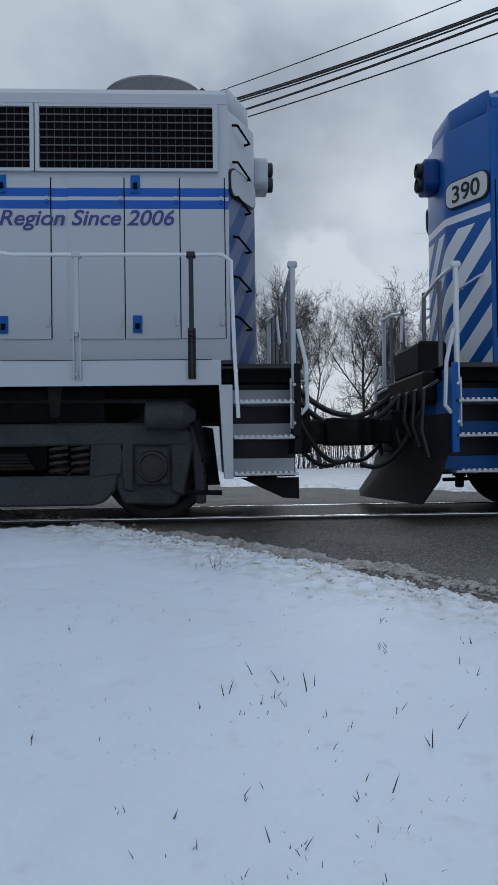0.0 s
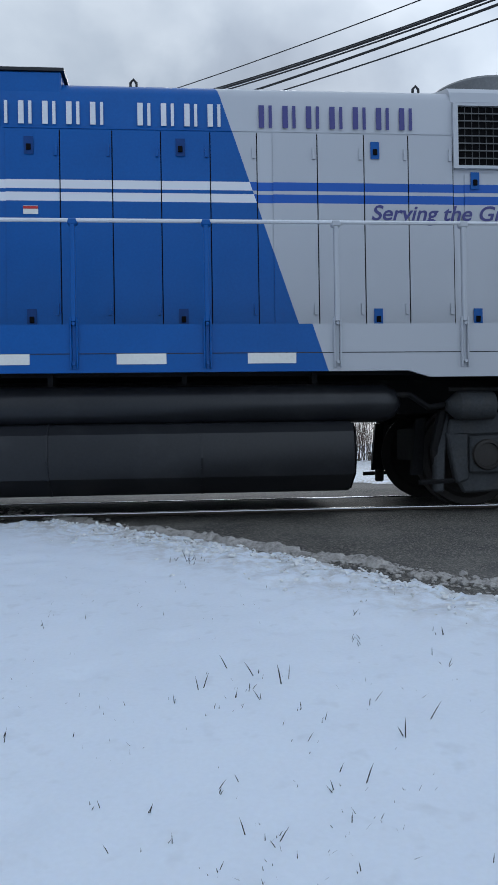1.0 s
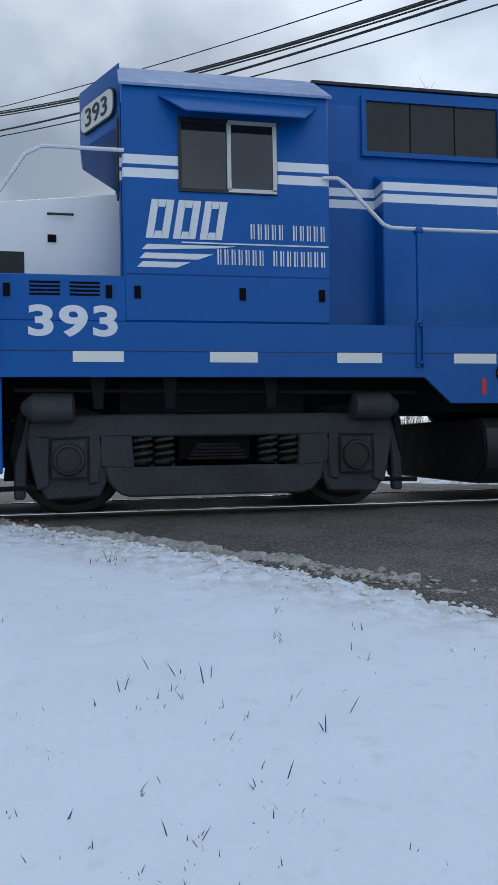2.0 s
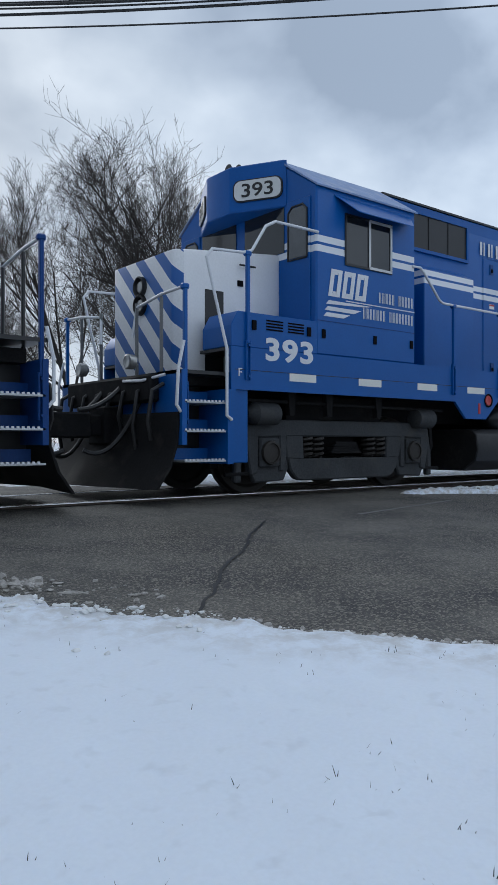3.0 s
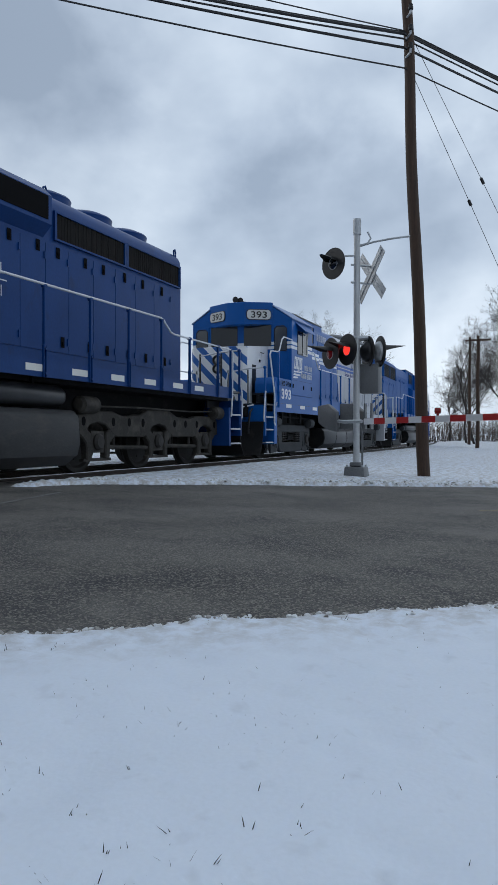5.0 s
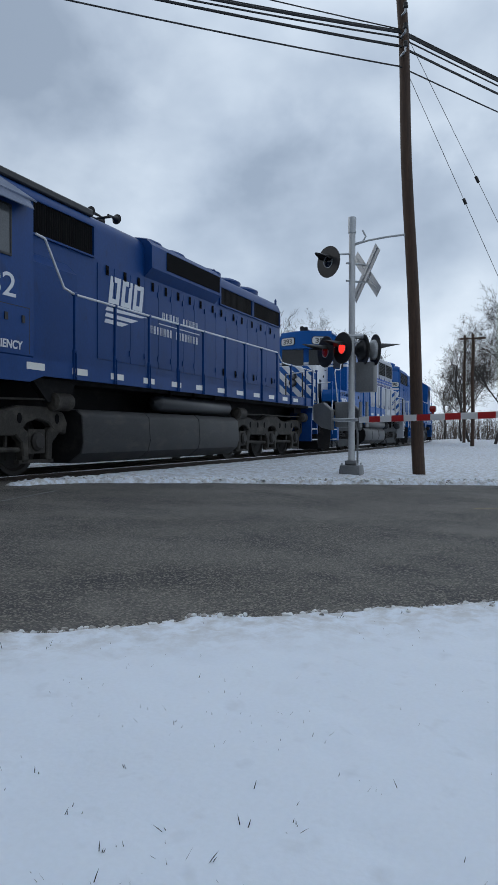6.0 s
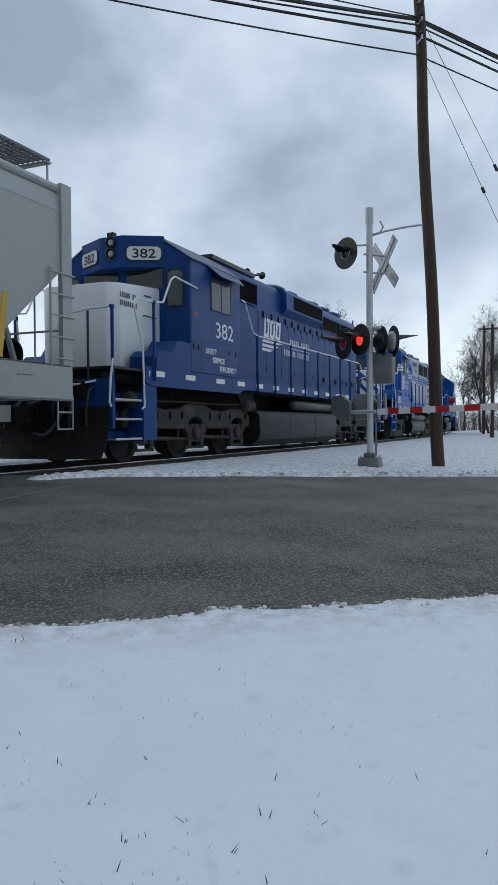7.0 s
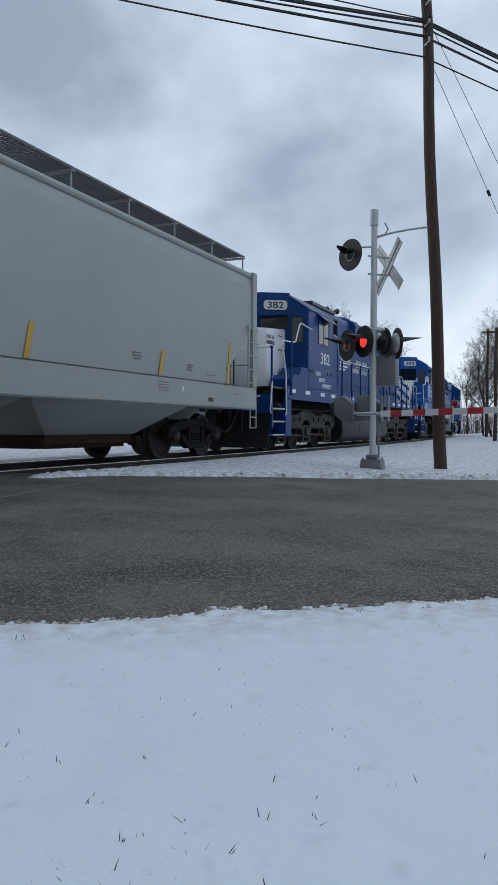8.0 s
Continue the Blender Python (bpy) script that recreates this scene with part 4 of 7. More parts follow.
def end_gear(parent, x, d, paint, plough):
    """End plate, drawgear, hoses and plough; d is +1 or -1."""
    bm = B()
    box(bm, min(x, x - d * 0.06), max(x, x - d * 0.06), -1.5, 1.5, 0.62, 1.44)
    part("end_plate", bm, paint if plough else "frame", parent, smooth=False)
    bm = B()
    box(bm, min(x, x + d * 0.25), max(x, x + d * 0.25), -0.22, 0.22, 0.62, 1.08)
    box(bm, min(x, x + d * 0.50), max(x, x + d * 0.50), -0.12, 0.12, 0.72, 0.98)
    ext(bm, [(x + d * 0.42, -0.22), (x + d * 0.78, -0.2), (x + d * 0.80, -0.02), (x + d * 0.62, 0.0), (x + d * 0.64, 0.16), (x + d * 0.52, 0.24), (x + d * 0.42, 0.18)], "z", 0.70, 1.0)
    bevel(bm, 0.02, 1)
    part("coupler", bm, "frame", parent, "dark cast knuckle coupler")
    for i, yy in enumerate((-0.62, 0.55)):
        bm = B()
        low = 0.52 - 0.05 * i
        sweep(bm, [(x + d * 0.64 * k / 10, yy * (1 - 0.03 * k), low + (1.15 - 0.04 * i - low) * ((k - 8) / 8) ** 2) for k in range(11)], 0.027, 7)
        part("air_hose", bm, "black", parent, "black rubber air hose")
    for yy, low in ((-0.35, 1.02), (0.1, 0.92)):
        bm = B()
        sweep(bm, [(x + d * 0.66 * k / 8, yy, low + (1.42 - low) * ((k - 8) / 8) ** 2) for k in range(9)], 0.032, 7)
        part("jumper_cable", bm, "black", parent, "drooping black jumper cable")
    bm = B()
    sweep(bm, [(x + d * 0.03, -1.2, 1.40), (x + d * 0.16, -0.9, 1.34), (x + d * 0.16, -0.5, 1.36), (x + d * 0.04, -0.3, 1.40)], 0.018, 7)
    part("uncoupling_lever", bm, "rail_white", parent)
    if plough:
        bm = B()
        prof = ((0.02, 0.98), (0.05, 0.62), (0.14, 0.36), (0.30, 0.14))
        rows = []
        for k in range(13):
            y = -1.45 + 2.9 * k / 12
            push = 0.30 * (1 - abs(y) / 1.45)
            rows.append([bm.verts.new((x + d * (a + push * (0.3 + 0.7 * (1 - z))), y, z)) for a, z in prof] + [bm.verts.new((x + d * (a + push * (0.3 + 0.7 * (1 - z)) - 0.03), y, z)) for a, z in prof[::-1]])
        for a, b in zip(rows, rows[1:]):
            for k in range(8):
                bm.faces.new((a[k], a[(k + 1) % 8], b[(k + 1) % 8], b[k]))
        bm.faces.new(rows[0])
        bm.faces.new(rows[-1])
        part("snow_plough", bm, "frame", parent, "dark steel pilot plough")
        bm = B()
        box(bm, min(x, x + d * 0.14), max(x, x + d * 0.14), -1.05, 1.05, 1.10, 1.42)
        bevel(bm, 0.03, 1)
        part("anticlimber", bm, "frame", parent, "ribbed black end buffer beam")
        for i in range(8):
            yy = -1.15 + 0.33 * i
            bm = B()
            drop = 0.55 + 0.12 * math.sin(i * 2.1)
            sweep(bm, [(x + d * 0.02, yy, 1.30), (x + d * 0.16, yy, 1.22), (x + d * 0.20, yy + 0.03, 1.22 - drop * 0.6), (x + d * 0.14, yy + 0.06, 1.22 - drop)], 0.026, 7)
            part("brake_hose", bm, "black", parent, "hanging black brake hose")
    else:
        for s in BOTH:
            bm = B()
            ext(bm, [(x - d * 0.55, 0.40), (x, 0.40), (x, 0.20), (x - d * 0.15, 0.21)], "y", s * 1.2, s * 1.26)
            part("foot_guard", bm, "frame", parent, smooth=False)


def handrail(parent, pts, r=0.019, paint="rail_white", name="handrail"):
    bm = B()
    sweep(bm, pts, r, 8)
    return part(name, bm, paint, parent, "pale painted tube handrail" if paint == "rail_white" else "")


def stanchion(parent, x, s, z0, z1, paint, y=1.525):
    bm = B()
    a, b = sorted((s * (y - 0.02), s * (y + 0.028)))
    box(bm, x - 0.021, x + 0.021, a, b, z0 + 0.42, z1 - 0.02)
    for k in (-1, 1):   # channel-shaped foot
        box(bm, min(x + k * 0.036, x + k * 0.020), max(x + k * 0.036, x + k * 0.020), a, b, z0, z0 + 0.46)
    box(bm, x - 0.021, x + 0.021, a, a + 0.02, z0, z0 + 0.425) if s > 0 else box(bm, x - 0.021, x + 0.021, b - 0.02, b, z0, z0 + 0.425)
    bevel(bm, 0.006, 1)
    st = part("stanchion", bm, paint, parent)
    bm = B()
    box(bm, x - 0.045, x + 0.045, s * y - 0.035, s * y + 0.035, z1 - 0.035, z1 + 0.028)
    bevel(bm, 0.015, 1)
    part("rail_clip", bm, paint, st)
    for z in (z0 + 0.05, z0 + 0.4):
        bm = B()
        sweep(bm, [(x, s * (y + 0.02), z), (x, s * (y + 0.042), z)], 0.016, 6)
        part("bolt", bm, paint, st)


def reflector(parent, x, z, s, w=0.44, h=0.095, y=1.52):
    slab("reflector", x - w / 2, x + w / 2, y, 0.004, z - h / 2, z + h / 2, "reflect", parent, "white reflective strip", s)


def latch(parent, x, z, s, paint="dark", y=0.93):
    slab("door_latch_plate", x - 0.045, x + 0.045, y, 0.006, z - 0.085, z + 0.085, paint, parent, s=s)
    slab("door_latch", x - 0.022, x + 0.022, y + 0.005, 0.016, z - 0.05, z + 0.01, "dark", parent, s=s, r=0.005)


def fuel_tank(parent, x0, x1, z0, z1, label, paint="tank"):
    bm = B()
    ext(bm, [(-1.20, z0), (-1.42, z0 + 0.16), (-1.47, z0 + 0.34), (-1.44, z1 - 0.1), (-1.34, z1), (1.34, z1), (1.44, z1 - 0.1), (1.47, z0 + 0.34), (1.42, z0 + 0.16), (1.20, z0)], "x", x0, x1)
    bevel(bm, 0.035, 2, 0.7)
    t = part("fuel_tank", bm, paint, parent, label)
    # dark sheets over both tank ends put their shade into the colour
    for e, q in ((x0, -1), (x1, 1)):
        bm = B()
        ext(bm, [(-1.18, z0 + 0.02), (-1.40, z0 + 0.17), (-1.45, z0 + 0.34), (-1.42, z1 - 0.1), (-1.32, z1 - 0.02), (1.32, z1 - 0.02), (1.42, z1 - 0.1), (1.45, z0 + 0.34), (1.40, z0 + 0.17), (1.18, z0 + 0.02)], "x", e, e + q * 0.012)
        part("tank_end_shade", bm, "frame", t, "dark sheet painting shade over the tank end", smooth=False)
    for k in (0.33, 0.66):
        bm = B()
        x = x0 + (x1 - x0) * k
        ext(bm, [(-1.205, z0 - 0.004), (-1.428, z0 + 0.157), (-1.478, z0 + 0.34), (-1.448, z1 - 0.098), (-1.344, z1 + 0.004), (-1.2, z1 + 0.004)], "x", x, x + 0.02)
        part("weld_seam", bm, paint, t, smooth=False)
    return t


def air_tank(parent, x0, x1, s, z, r=0.185):
    bm = B()
    lathe(bm, [(x0, 0.05), (x0 + 0.06, r * 0.75), (x0 + 0.16, r), (x1 - 0.16, r), (x1 - 0.06, r * 0.75), (x1, 0.05)], 24, Matrix.Translation((0, s * 1.22, z)) @ pose(0, 0, 0, 0, 0, -90))
    t = part("air_reservoir", bm, "tank", parent, "long black air reservoir")
    for k in (0.2, 0.5, 0.8):
        x = x0 + (x1 - x0) * k
        bm = B()
        box(bm, x - 0.025, x + 0.025, min(s * 1.0, s * 1.25), max(s * 1.0, s * 1.25), z + r - 0.02, z + r + 0.2)
        part("hanger", bm, "frame", t, smooth=False)


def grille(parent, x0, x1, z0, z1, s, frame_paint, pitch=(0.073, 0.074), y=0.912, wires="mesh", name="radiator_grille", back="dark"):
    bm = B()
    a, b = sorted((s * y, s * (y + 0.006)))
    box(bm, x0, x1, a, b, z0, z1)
    # dark sheet on the solid hood paints the shade inside the intake
    g = part(name, bm, back, parent, "dark sheet for intake shade behind wire mesh", smooth=False)
    bm = B()
    a, b = sorted((s * y, s * (y + 0.04)))
    for q in ((x0 - 0.05, x1 + 0.05, z1, z1 + 0.03), (x0 - 0.05, x1 + 0.05, z0 - 0.03, z0), (x0 - 0.05, x0, z0, z1), (x1, x1 + 0.05, z0, z1)):
        box(bm, q[0], q[1], a, b, q[2], q[3])
    part("grille_frame", bm, frame_paint, g, smooth=False)
    bm = B()
    a, b = sorted((s * (y + 0.018), s * (y + 0.026)))
    k = int((x1 - x0) / pitch[0])
    for i in range(1, k):
        x = x0 + (x1 - x0) * i / k
        box(bm, x - 0.0017, x + 0.0017, a, b, z0, z1)
    a, b = sorted((s * (y + 0.026), s * (y + 0.033)))
    k = int((z1 - z0) / pitch[1])
    for i in range(1, k):
        z = z0 + (z1 - z0) * i / k
        box(bm, x0, x1, a, b, z - 0.0058, z + 0.0058)
    tagged(part("wire_mesh", bm, wires, g, "galvanised wire mesh", smooth=False), kind="stuff")
    return g


def roof_fan(parent, x, z, r, paint, y=0.0):
    bm = B()
    lathe(bm, [(0, r), (0.20, r), (0.24, r * 1.02), (0.27, r * 0.98), (0.34, r * 0.70), (0.38, r * 0.3), (0.385, 0.02)], 32, Matrix.Translation((x, y, z)) @ pose(0, 0, 0, 90))
    part("roof_fan", bm, paint, parent, "round roof fan cowl")


def hood_body(parent, x0, x1, hw, z0, zs, zt, paint, name="long_hood"):
    """Engine hood with rounded shoulders and a crowned roof."""
    half = [(hw, z0), (hw, zs), (hw - 0.035, zs + 0.07), (hw - 0.11, zs + 0.125), (hw - 0.22, zs + 0.15), (hw * 0.5, zt - 0.03), (hw * 0.25, zt)]
    bm = B()
    ext(bm, [(-y, z) for y, z in half] + [(y, z) for y, z in half[::-1]], "x", x0, x1)
    return part(name, bm, paint, parent, "long engine hood with many doors")


def headlight(parent, name, x, y, z, r):
    """Sealed beam behind a dark bezel, looking along -x."""
    m = Matrix.Translation((x, y, z)) @ pose(0, 0, 0, 0, 0, 90)
    bm = B()
    lathe(bm, [(-0.02, r * 1.15), (0.05, r * 1.15), (0.06, r), (0.035, r * 0.86), (0.0, r * 0.84)], 22, m)
    h = part(name, bm, "black", parent, "round headlight with black bezel")
    bm = B()
    lathe(bm, [(0.0, r * 0.86), (0.03, r * 0.6), (0.04, 0.005)], 20, m)
    part("lens", bm, "lamp", h)
    return h


def cab(parent, c, paint):
    """Full-width cab with sloping roof sides, windows, awning and a brow of number boards."""
    x0, x1, zf, ze, zr = c["x0"], c["x1"], c["floor"], c["eave"], c["roof"]
    bm = B()
    ext(bm, [(-1.52, zf), (-1.52, ze), (-0.86, zr), (-0.4, zr + 0.05), (0.4, zr + 0.05), (0.86, zr), (1.52, ze), (1.52, zf)], "x", x0, x1)
    bevel(bm, 0.02, 1)
    cb = part("cab", bm, paint, parent, c["label"])
    for s in BOTH:
        bm = B()
        vs = [(x0 - 0.02, s * 1.545, ze - 0.02), (x1 + 0.03, s * 1.545, ze - 0.02), (x1 + 0.03, s * 0.86, zr + 0.012), (x0 - 0.02, s * 0.86, zr + 0.012)]
        lo = [bm.verts.new(v) for v in vs]
        hi = [bm.verts.new((v[0], v[1], v[2] + 0.025)) for v in vs]
        bm.faces.new(lo), bm.faces.new(hi[::-1])
        for i in range(4):
            bm.faces.new((lo[i], lo[(i + 1) % 4], hi[(i + 1) % 4], hi[i]))
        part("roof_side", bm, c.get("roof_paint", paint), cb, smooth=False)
    # side windows
    wx0, wx1, wz0, wz1 = c["win"]
    for s in BOTH:
        a, b = sorted((s * 1.518, s * 1.535))
        bm = B()
        for q in ((wx0 - 0.03, wx1 + 0.03, wz1, wz1 + 0.03), (wx0 - 0.03, wx1 + 0.03, wz0 - 0.03, wz0), (wx0 - 0.03, wx0, wz0, wz1), (wx1, wx1 + 0.03, wz0, wz1), ((wx0 + wx1) / 2 - 0.02, (wx0 + wx1) / 2 + 0.02, wz0, wz1)):
            box(bm, q[0], q[1], a, b, q[2], q[3])
        fr = part("side_window", bm, "tank", cb, "sliding cab window in a dark frame", smooth=False)
        if c["number"] == "393":
            bm = B()
            a, b = sorted((s * 1.530, s * 1.540))
            wm = (wx0 + wx1) / 2
            for q in ((wm, wx1 + 0.025, wz1 - 0.012, wz1 + 0.022), (wm, wx1 + 0.025, wz0 - 0.022, wz0 + 0.012), (wm - 0.012, wm + 0.025, wz0, wz1), (wx1 - 0.012, wx1 + 0.025, wz0, wz1)):
                box(bm, q[0], q[1], a, b, q[2], q[3])
            part("sash", bm, "alu", fr, "silver window sash", smooth=False)
        for p0, p1 in ((wx0, (wx0 + wx1) / 2 - 0.02), ((wx0 + wx1) / 2 + 0.02, wx1)):
            slab("pane", p0, p1, 1.512, 0.014, wz0, wz1, "pane_grey" if c["number"] == "382" else "glass", fr, s=s)
        bm = B()
        v = [(wx0 - 0.22, s * 1.52, wz1 + 0.22), (wx1 + 0.42, s * 1.52, wz1 + 0.20), (wx1 + 0.25, s * 1.73, wz1 + 0.00), (wx0 + 0.02, s * 1.73, wz1 + 0.00)]
        lo, hi = [bm.verts.new(p) for p in v], [bm.verts.new((p[0], p[1], p[2] + 0.014)) for p in v]
        bm.faces.new(lo), bm.faces.new(hi)
        for i in range(4):
            bm.faces.new((lo[i], lo[(i + 1) % 4], hi[(i + 1) % 4], hi[i]))
        part("awning", bm, c.get("awning_paint", paint), cb, "metal window awning", smooth=False)
        # front door with window, beside the nose
        bm = B()
        a, b = sorted((s * 0.98, s * 1.42))
        box(bm, x0 - 0.02, x0, a, b, zf + 0.1, ze - 0.12)
        bevel(bm, 0.006, 1)
        d = part("cab_door", bm, paint, cb)
        bm = B()
        a, b = sorted((s * 1.04, s * 1.36))
        ext(bm, [(a, 3.0), (b, 3.0), (b, ze - 0.28), (b - 0.06, ze - 0.22), (a + 0.06, ze - 0.22), (a, ze - 0.28)], "x", x0 - 0.03, x0 - 0.018)
        part("door_glass", bm, "pane_grey", d)
        bm = B()
        edge = [(a - 0.015, 2.98), (b + 0.015, 2.98), (b + 0.015, ze - 0.27), (b - 0.06, ze - 0.2), (a + 0.06, ze - 0.2), (a - 0.015, ze - 0.27), (a - 0.015, 2.98)]
        sweep(bm, [(x0 - 0.03, y, z) for y, z in edge], 0.014, 6)
        part("door_glass_seal", bm, "black", d)
    # windshields and brow
    for s in BOTH:
        bm = B()
        a, b = sorted((s * 0.10, s * 0.92))
        box(bm, x0 - 0.012, x0 + 0.01, a, b, c["shield"], zr - 0.56)
        part("windshield", bm, "glass", cb, "dark windshield", smooth=False)
    bz0, bz1 = zr - 0.62, zr + 0.04
    bm = B()
    ext(bm, [(x0, -0.98), (x0 - 0.40, -0.26), (x0 - 0.40, 0.26), (x0, 0.98)], "z", bz0 + 0.04, bz1)
    bevel(bm, 0.015, 1)
    part("brow", bm, paint, cb)
    for s in BOTH:
        mid = Vector((x0 - 0.20, s * 0.62, zr - 0.31))
        nrm = math.degrees(math.atan2(s * 0.40, -0.72))  # outward heading
        number_board(cb, c["number"], Matrix.Translation(mid) @ pose(0, 0, 0, 0, 0, nrm + 90) @ Matrix.Translation((0, -0.012, 0)), 0.66, 0.26)
    for z in (zr - 0.08, zr - 0.30) if c["number"] == "382" else ():
        headlight(cb, "headlight", x0 - 0.40, 0, z, 0.095)
    # roof horns
    if c["number"] == "382":
        bm = B()
        sweep(bm, [(x0 + 0.1, 0.3, zr + 0.04), (x0 + 0.1, 0.3, zr + 0.16)], 0.015, 6)
        box(bm, x0 + 0.02, x0 + 0.14, 0.22, 0.38, zr + 0.14, zr + 0.25)
        bevel(bm, 0.012, 1)
        part("roof_spotlight", bm, "black", cb, "small black roof spotlight")
        return cb
    for i, (dy, ln) in enumerate(((-0.30, 0.30), (-0.18, 0.38), (-0.06, 0.26))):
        bm = B()
        lathe(bm, [(0, 0.02), (ln * 0.6, 0.03), (ln * 0.9, 0.055), (ln, 0.085), (ln + 0.004, 0.02)], 14, Matrix.Translation((x0 + c.get("horn", 0.35), dy + 0.3, zr + 0.15 + 0.02 * i)) @ pose(0, 0, 0, 0, 0, 90 if i != 2 else -90))
        part("horn", bm, "black", cb, "black air horn trumpet")
    bm = B()
    sweep(bm, [(x0 + c.get("horn", 0.35) + 0.02, -0.05, zr + 0.14), (x0 + c.get("horn", 0.35) + 0.02, 0.32, zr + 0.14)], 0.025, 6)
    sweep(bm, [(x0 + c.get("horn", 0.35) + 0.02, 0.13, zr + 0.14), (x0 + c.get("horn", 0.35) + 0.02, 0.13, zr + 0.03)], 0.03, 6)
    part("horn_manifold", bm, "black", cb)
    return cb


def nose(parent, x0, x1, hw, z0, zf, zb, paint, front_paint, chamfer=0.22):
    """Short hood ahead of the cab: x0 its front, x1 the cab wall."""
    bm = B()
    ext(bm, [(x1, z0), (x0 + chamfer, z0), (x0 + chamfer, zf), (x1, zb)], "y", -hw, hw)
    bevel(bm, 0.05, 2)
    n = part("short_hood", bm, paint, parent, "white short hood")
    bm = B()
    plan = [(x0 + chamfer + 0.02, -hw), (x0, -hw + chamfer * 1.3), (x0, hw - chamfer * 1.3), (x0 + chamfer + 0.02, hw)]
    ext(bm, plan, "z", z0, zf)
    bevel(bm, 0.03, 2)
    part("nose_front", bm, front_paint, n)
    for s in BOTH:
        if front_paint == "white":
            continue
        slab("sand_door", x0 + 0.40, x0 + 0.68, hw - 0.002, 0.006, z0 + 0.05, zf - 0.45, "tank", n, "dark recessed door", s)
        slab("nose_latch", x0 + 0.9, x0 + 0.98, hw, 0.02, zf - 0.35, zf - 0.28, "dark", n, s=s)
    bm = B()
    sweep(bm, [(x0 + 0.9, -hw - 0.05, zb - 0.25), (x0 + 1.15, -hw - 0.05, zb - 0.25)], 0.012, 6)
    part("grab_iron", bm, "black", n)
    for z in (zf - 0.35, zf - 0.58) if front_paint != "white" else ():
        headlight(n, "nose_headlight", x0, 0.0, z, 0.115)
    return n


def ditch_lights(parent, x, d):
    for y in (-0.62, 0.62):
        bm = B()
        lathe(bm, [(-0.12, 0.05), (-0.09, 0.085), (0, 0.09), (0.01, 0.07), (0.0, 0.02)], 18, Matrix.Translation((x + d * 0.18, y, 1.58)) @ pose(0, 0, 0, 0, 0, -90 * d))
        part("ditch_light", bm, "lamp", parent, "round ditch light")


def end_rails(parent, x, d, s, paint, z=2.35):
    """Platform railing across one end corner, with step grab rails."""
    stanchion(parent, x - d * 0.06, s, 0.85, z, paint, 1.46)
    for yy in (0.45, 1.0):
        bm = B()
        sweep(bm, [(x - d * 0.05, s * yy, 1.45), (x - d * 0.05, s * yy, z - 0.05)], 0.022, 7)
        part("end_post", bm, "tank" if paint in ("blue", "navy") else "steel_dark", parent)
    handrail(parent, my([(x - d * 0.06, -1.46, z), (x - d * 0.05, -1.0, z - 0.02), (x - d * 0.05, -0.45, z - 0.1), (x - d * 0.02, -0.40, z - 0.45)], s))
    handrail(parent, my([(x - d * 0.02, -1.50, 1.75), (x + d * 0.05, -1.50, 1.45), (x + d * 0.06, -1.48, 1.05), (x + d * 0.0, -1.47, 0.98)], s))


def letter_bars(parent, x0, x1, z0, z1, count, material, y, gaps=(), label=""):
    """Plain bars in place of a company's lettering."""
    step = (x1 - x0) / count
    bm = B()
    for i in range(count):
        if i in gaps:
            continue
        x = x0 + i * step
        w = step * 0.74
        a, b = -(y + 0.004), -y
        box(bm, x + w * 0.05, x + w * 0.36, a, b, z0, z1)
        box(bm, x + w * 0.62, x + w * 0.80, a, b, z0, z1)
    return tagged(part("lettering", bm, material, parent, label, smooth=False), kind="stuff")


def logo(parent, x, z, w, h, y):
    """Three slanted blocks over speed stripes."""
    for i in range(3):
        bm = B()
        x0, x1 = x + w * (0.10 + 0.31 * i), x + w * (0.36 + 0.31 * i)
        sl, k, r = h * 0.10, w * 0.085, h * 0.11
        zb, zt = z + h * 0.42, z + h
        for q in ([(x0, zb), (x0 + k, zb), (x0 + k + sl, zt), (x0 + sl, zt)], [(x1 - k, zb), (x1, zb), (x1 + sl, zt), (x1 - k + sl, zt)],
                  [(x0 + k, zb), (x1 - k, zb), (x1 - k + 0.02, zb + r), (x0 + k + 0.02, zb + r)], [(x0 + k + sl - 0.02, zt - r), (x1 - k + sl - 0.02, zt - r), (x1 - k + sl, zt), (x0 + k + sl, zt)]):
            ext(bm, q, "y", -(y + 0.004), -y)
        part("logo_block", bm, "rail_white", parent, smooth=False)
    for i in range(3):
        bm = B()
        z1 = z + h * (0.33 - 0.13 * i)
        ext(bm, [(x - 0.0 + 0.02 * (2 - i), z1 - h * 0.085), (x + w * (0.95 - 0.25 * i), z1 - h * 0.085 + (0.03 if i == 0 else 0)), (x + w * (1.15 - 0.27 * i), z1), (x + 0.05 + 0.02 * (2 - i), z1)], "y", -(y + 0.004), -y)
        part("logo_stripe", bm, "rail_white", parent, smooth=False)


def hood_doors(parent, edges, z0, z1, paint, y=0.91):
    for s in BOTH:
        for a, b in zip(edges, edges[1:]):
            if b - a < 0.2:
                continue
            d = slab("hood_door", a + 0.006, b - 0.006, y, 0.012, z0, z1, paint, parent, s=s)
            # dark strip paints the shade in the groove between two doors
            slab("seam_shade", b - 0.0045, b + 0.0045, y - 0.002, 0.006, z0, z1, "dark", d, s=s)
            for z in (z0 + 0.18, z1 - 0.2):
                slab("hinge", b - 0.05, b - 0.022, y + 0.011, 0.02, z - 0.055, z + 0.055, paint, d, s=s)


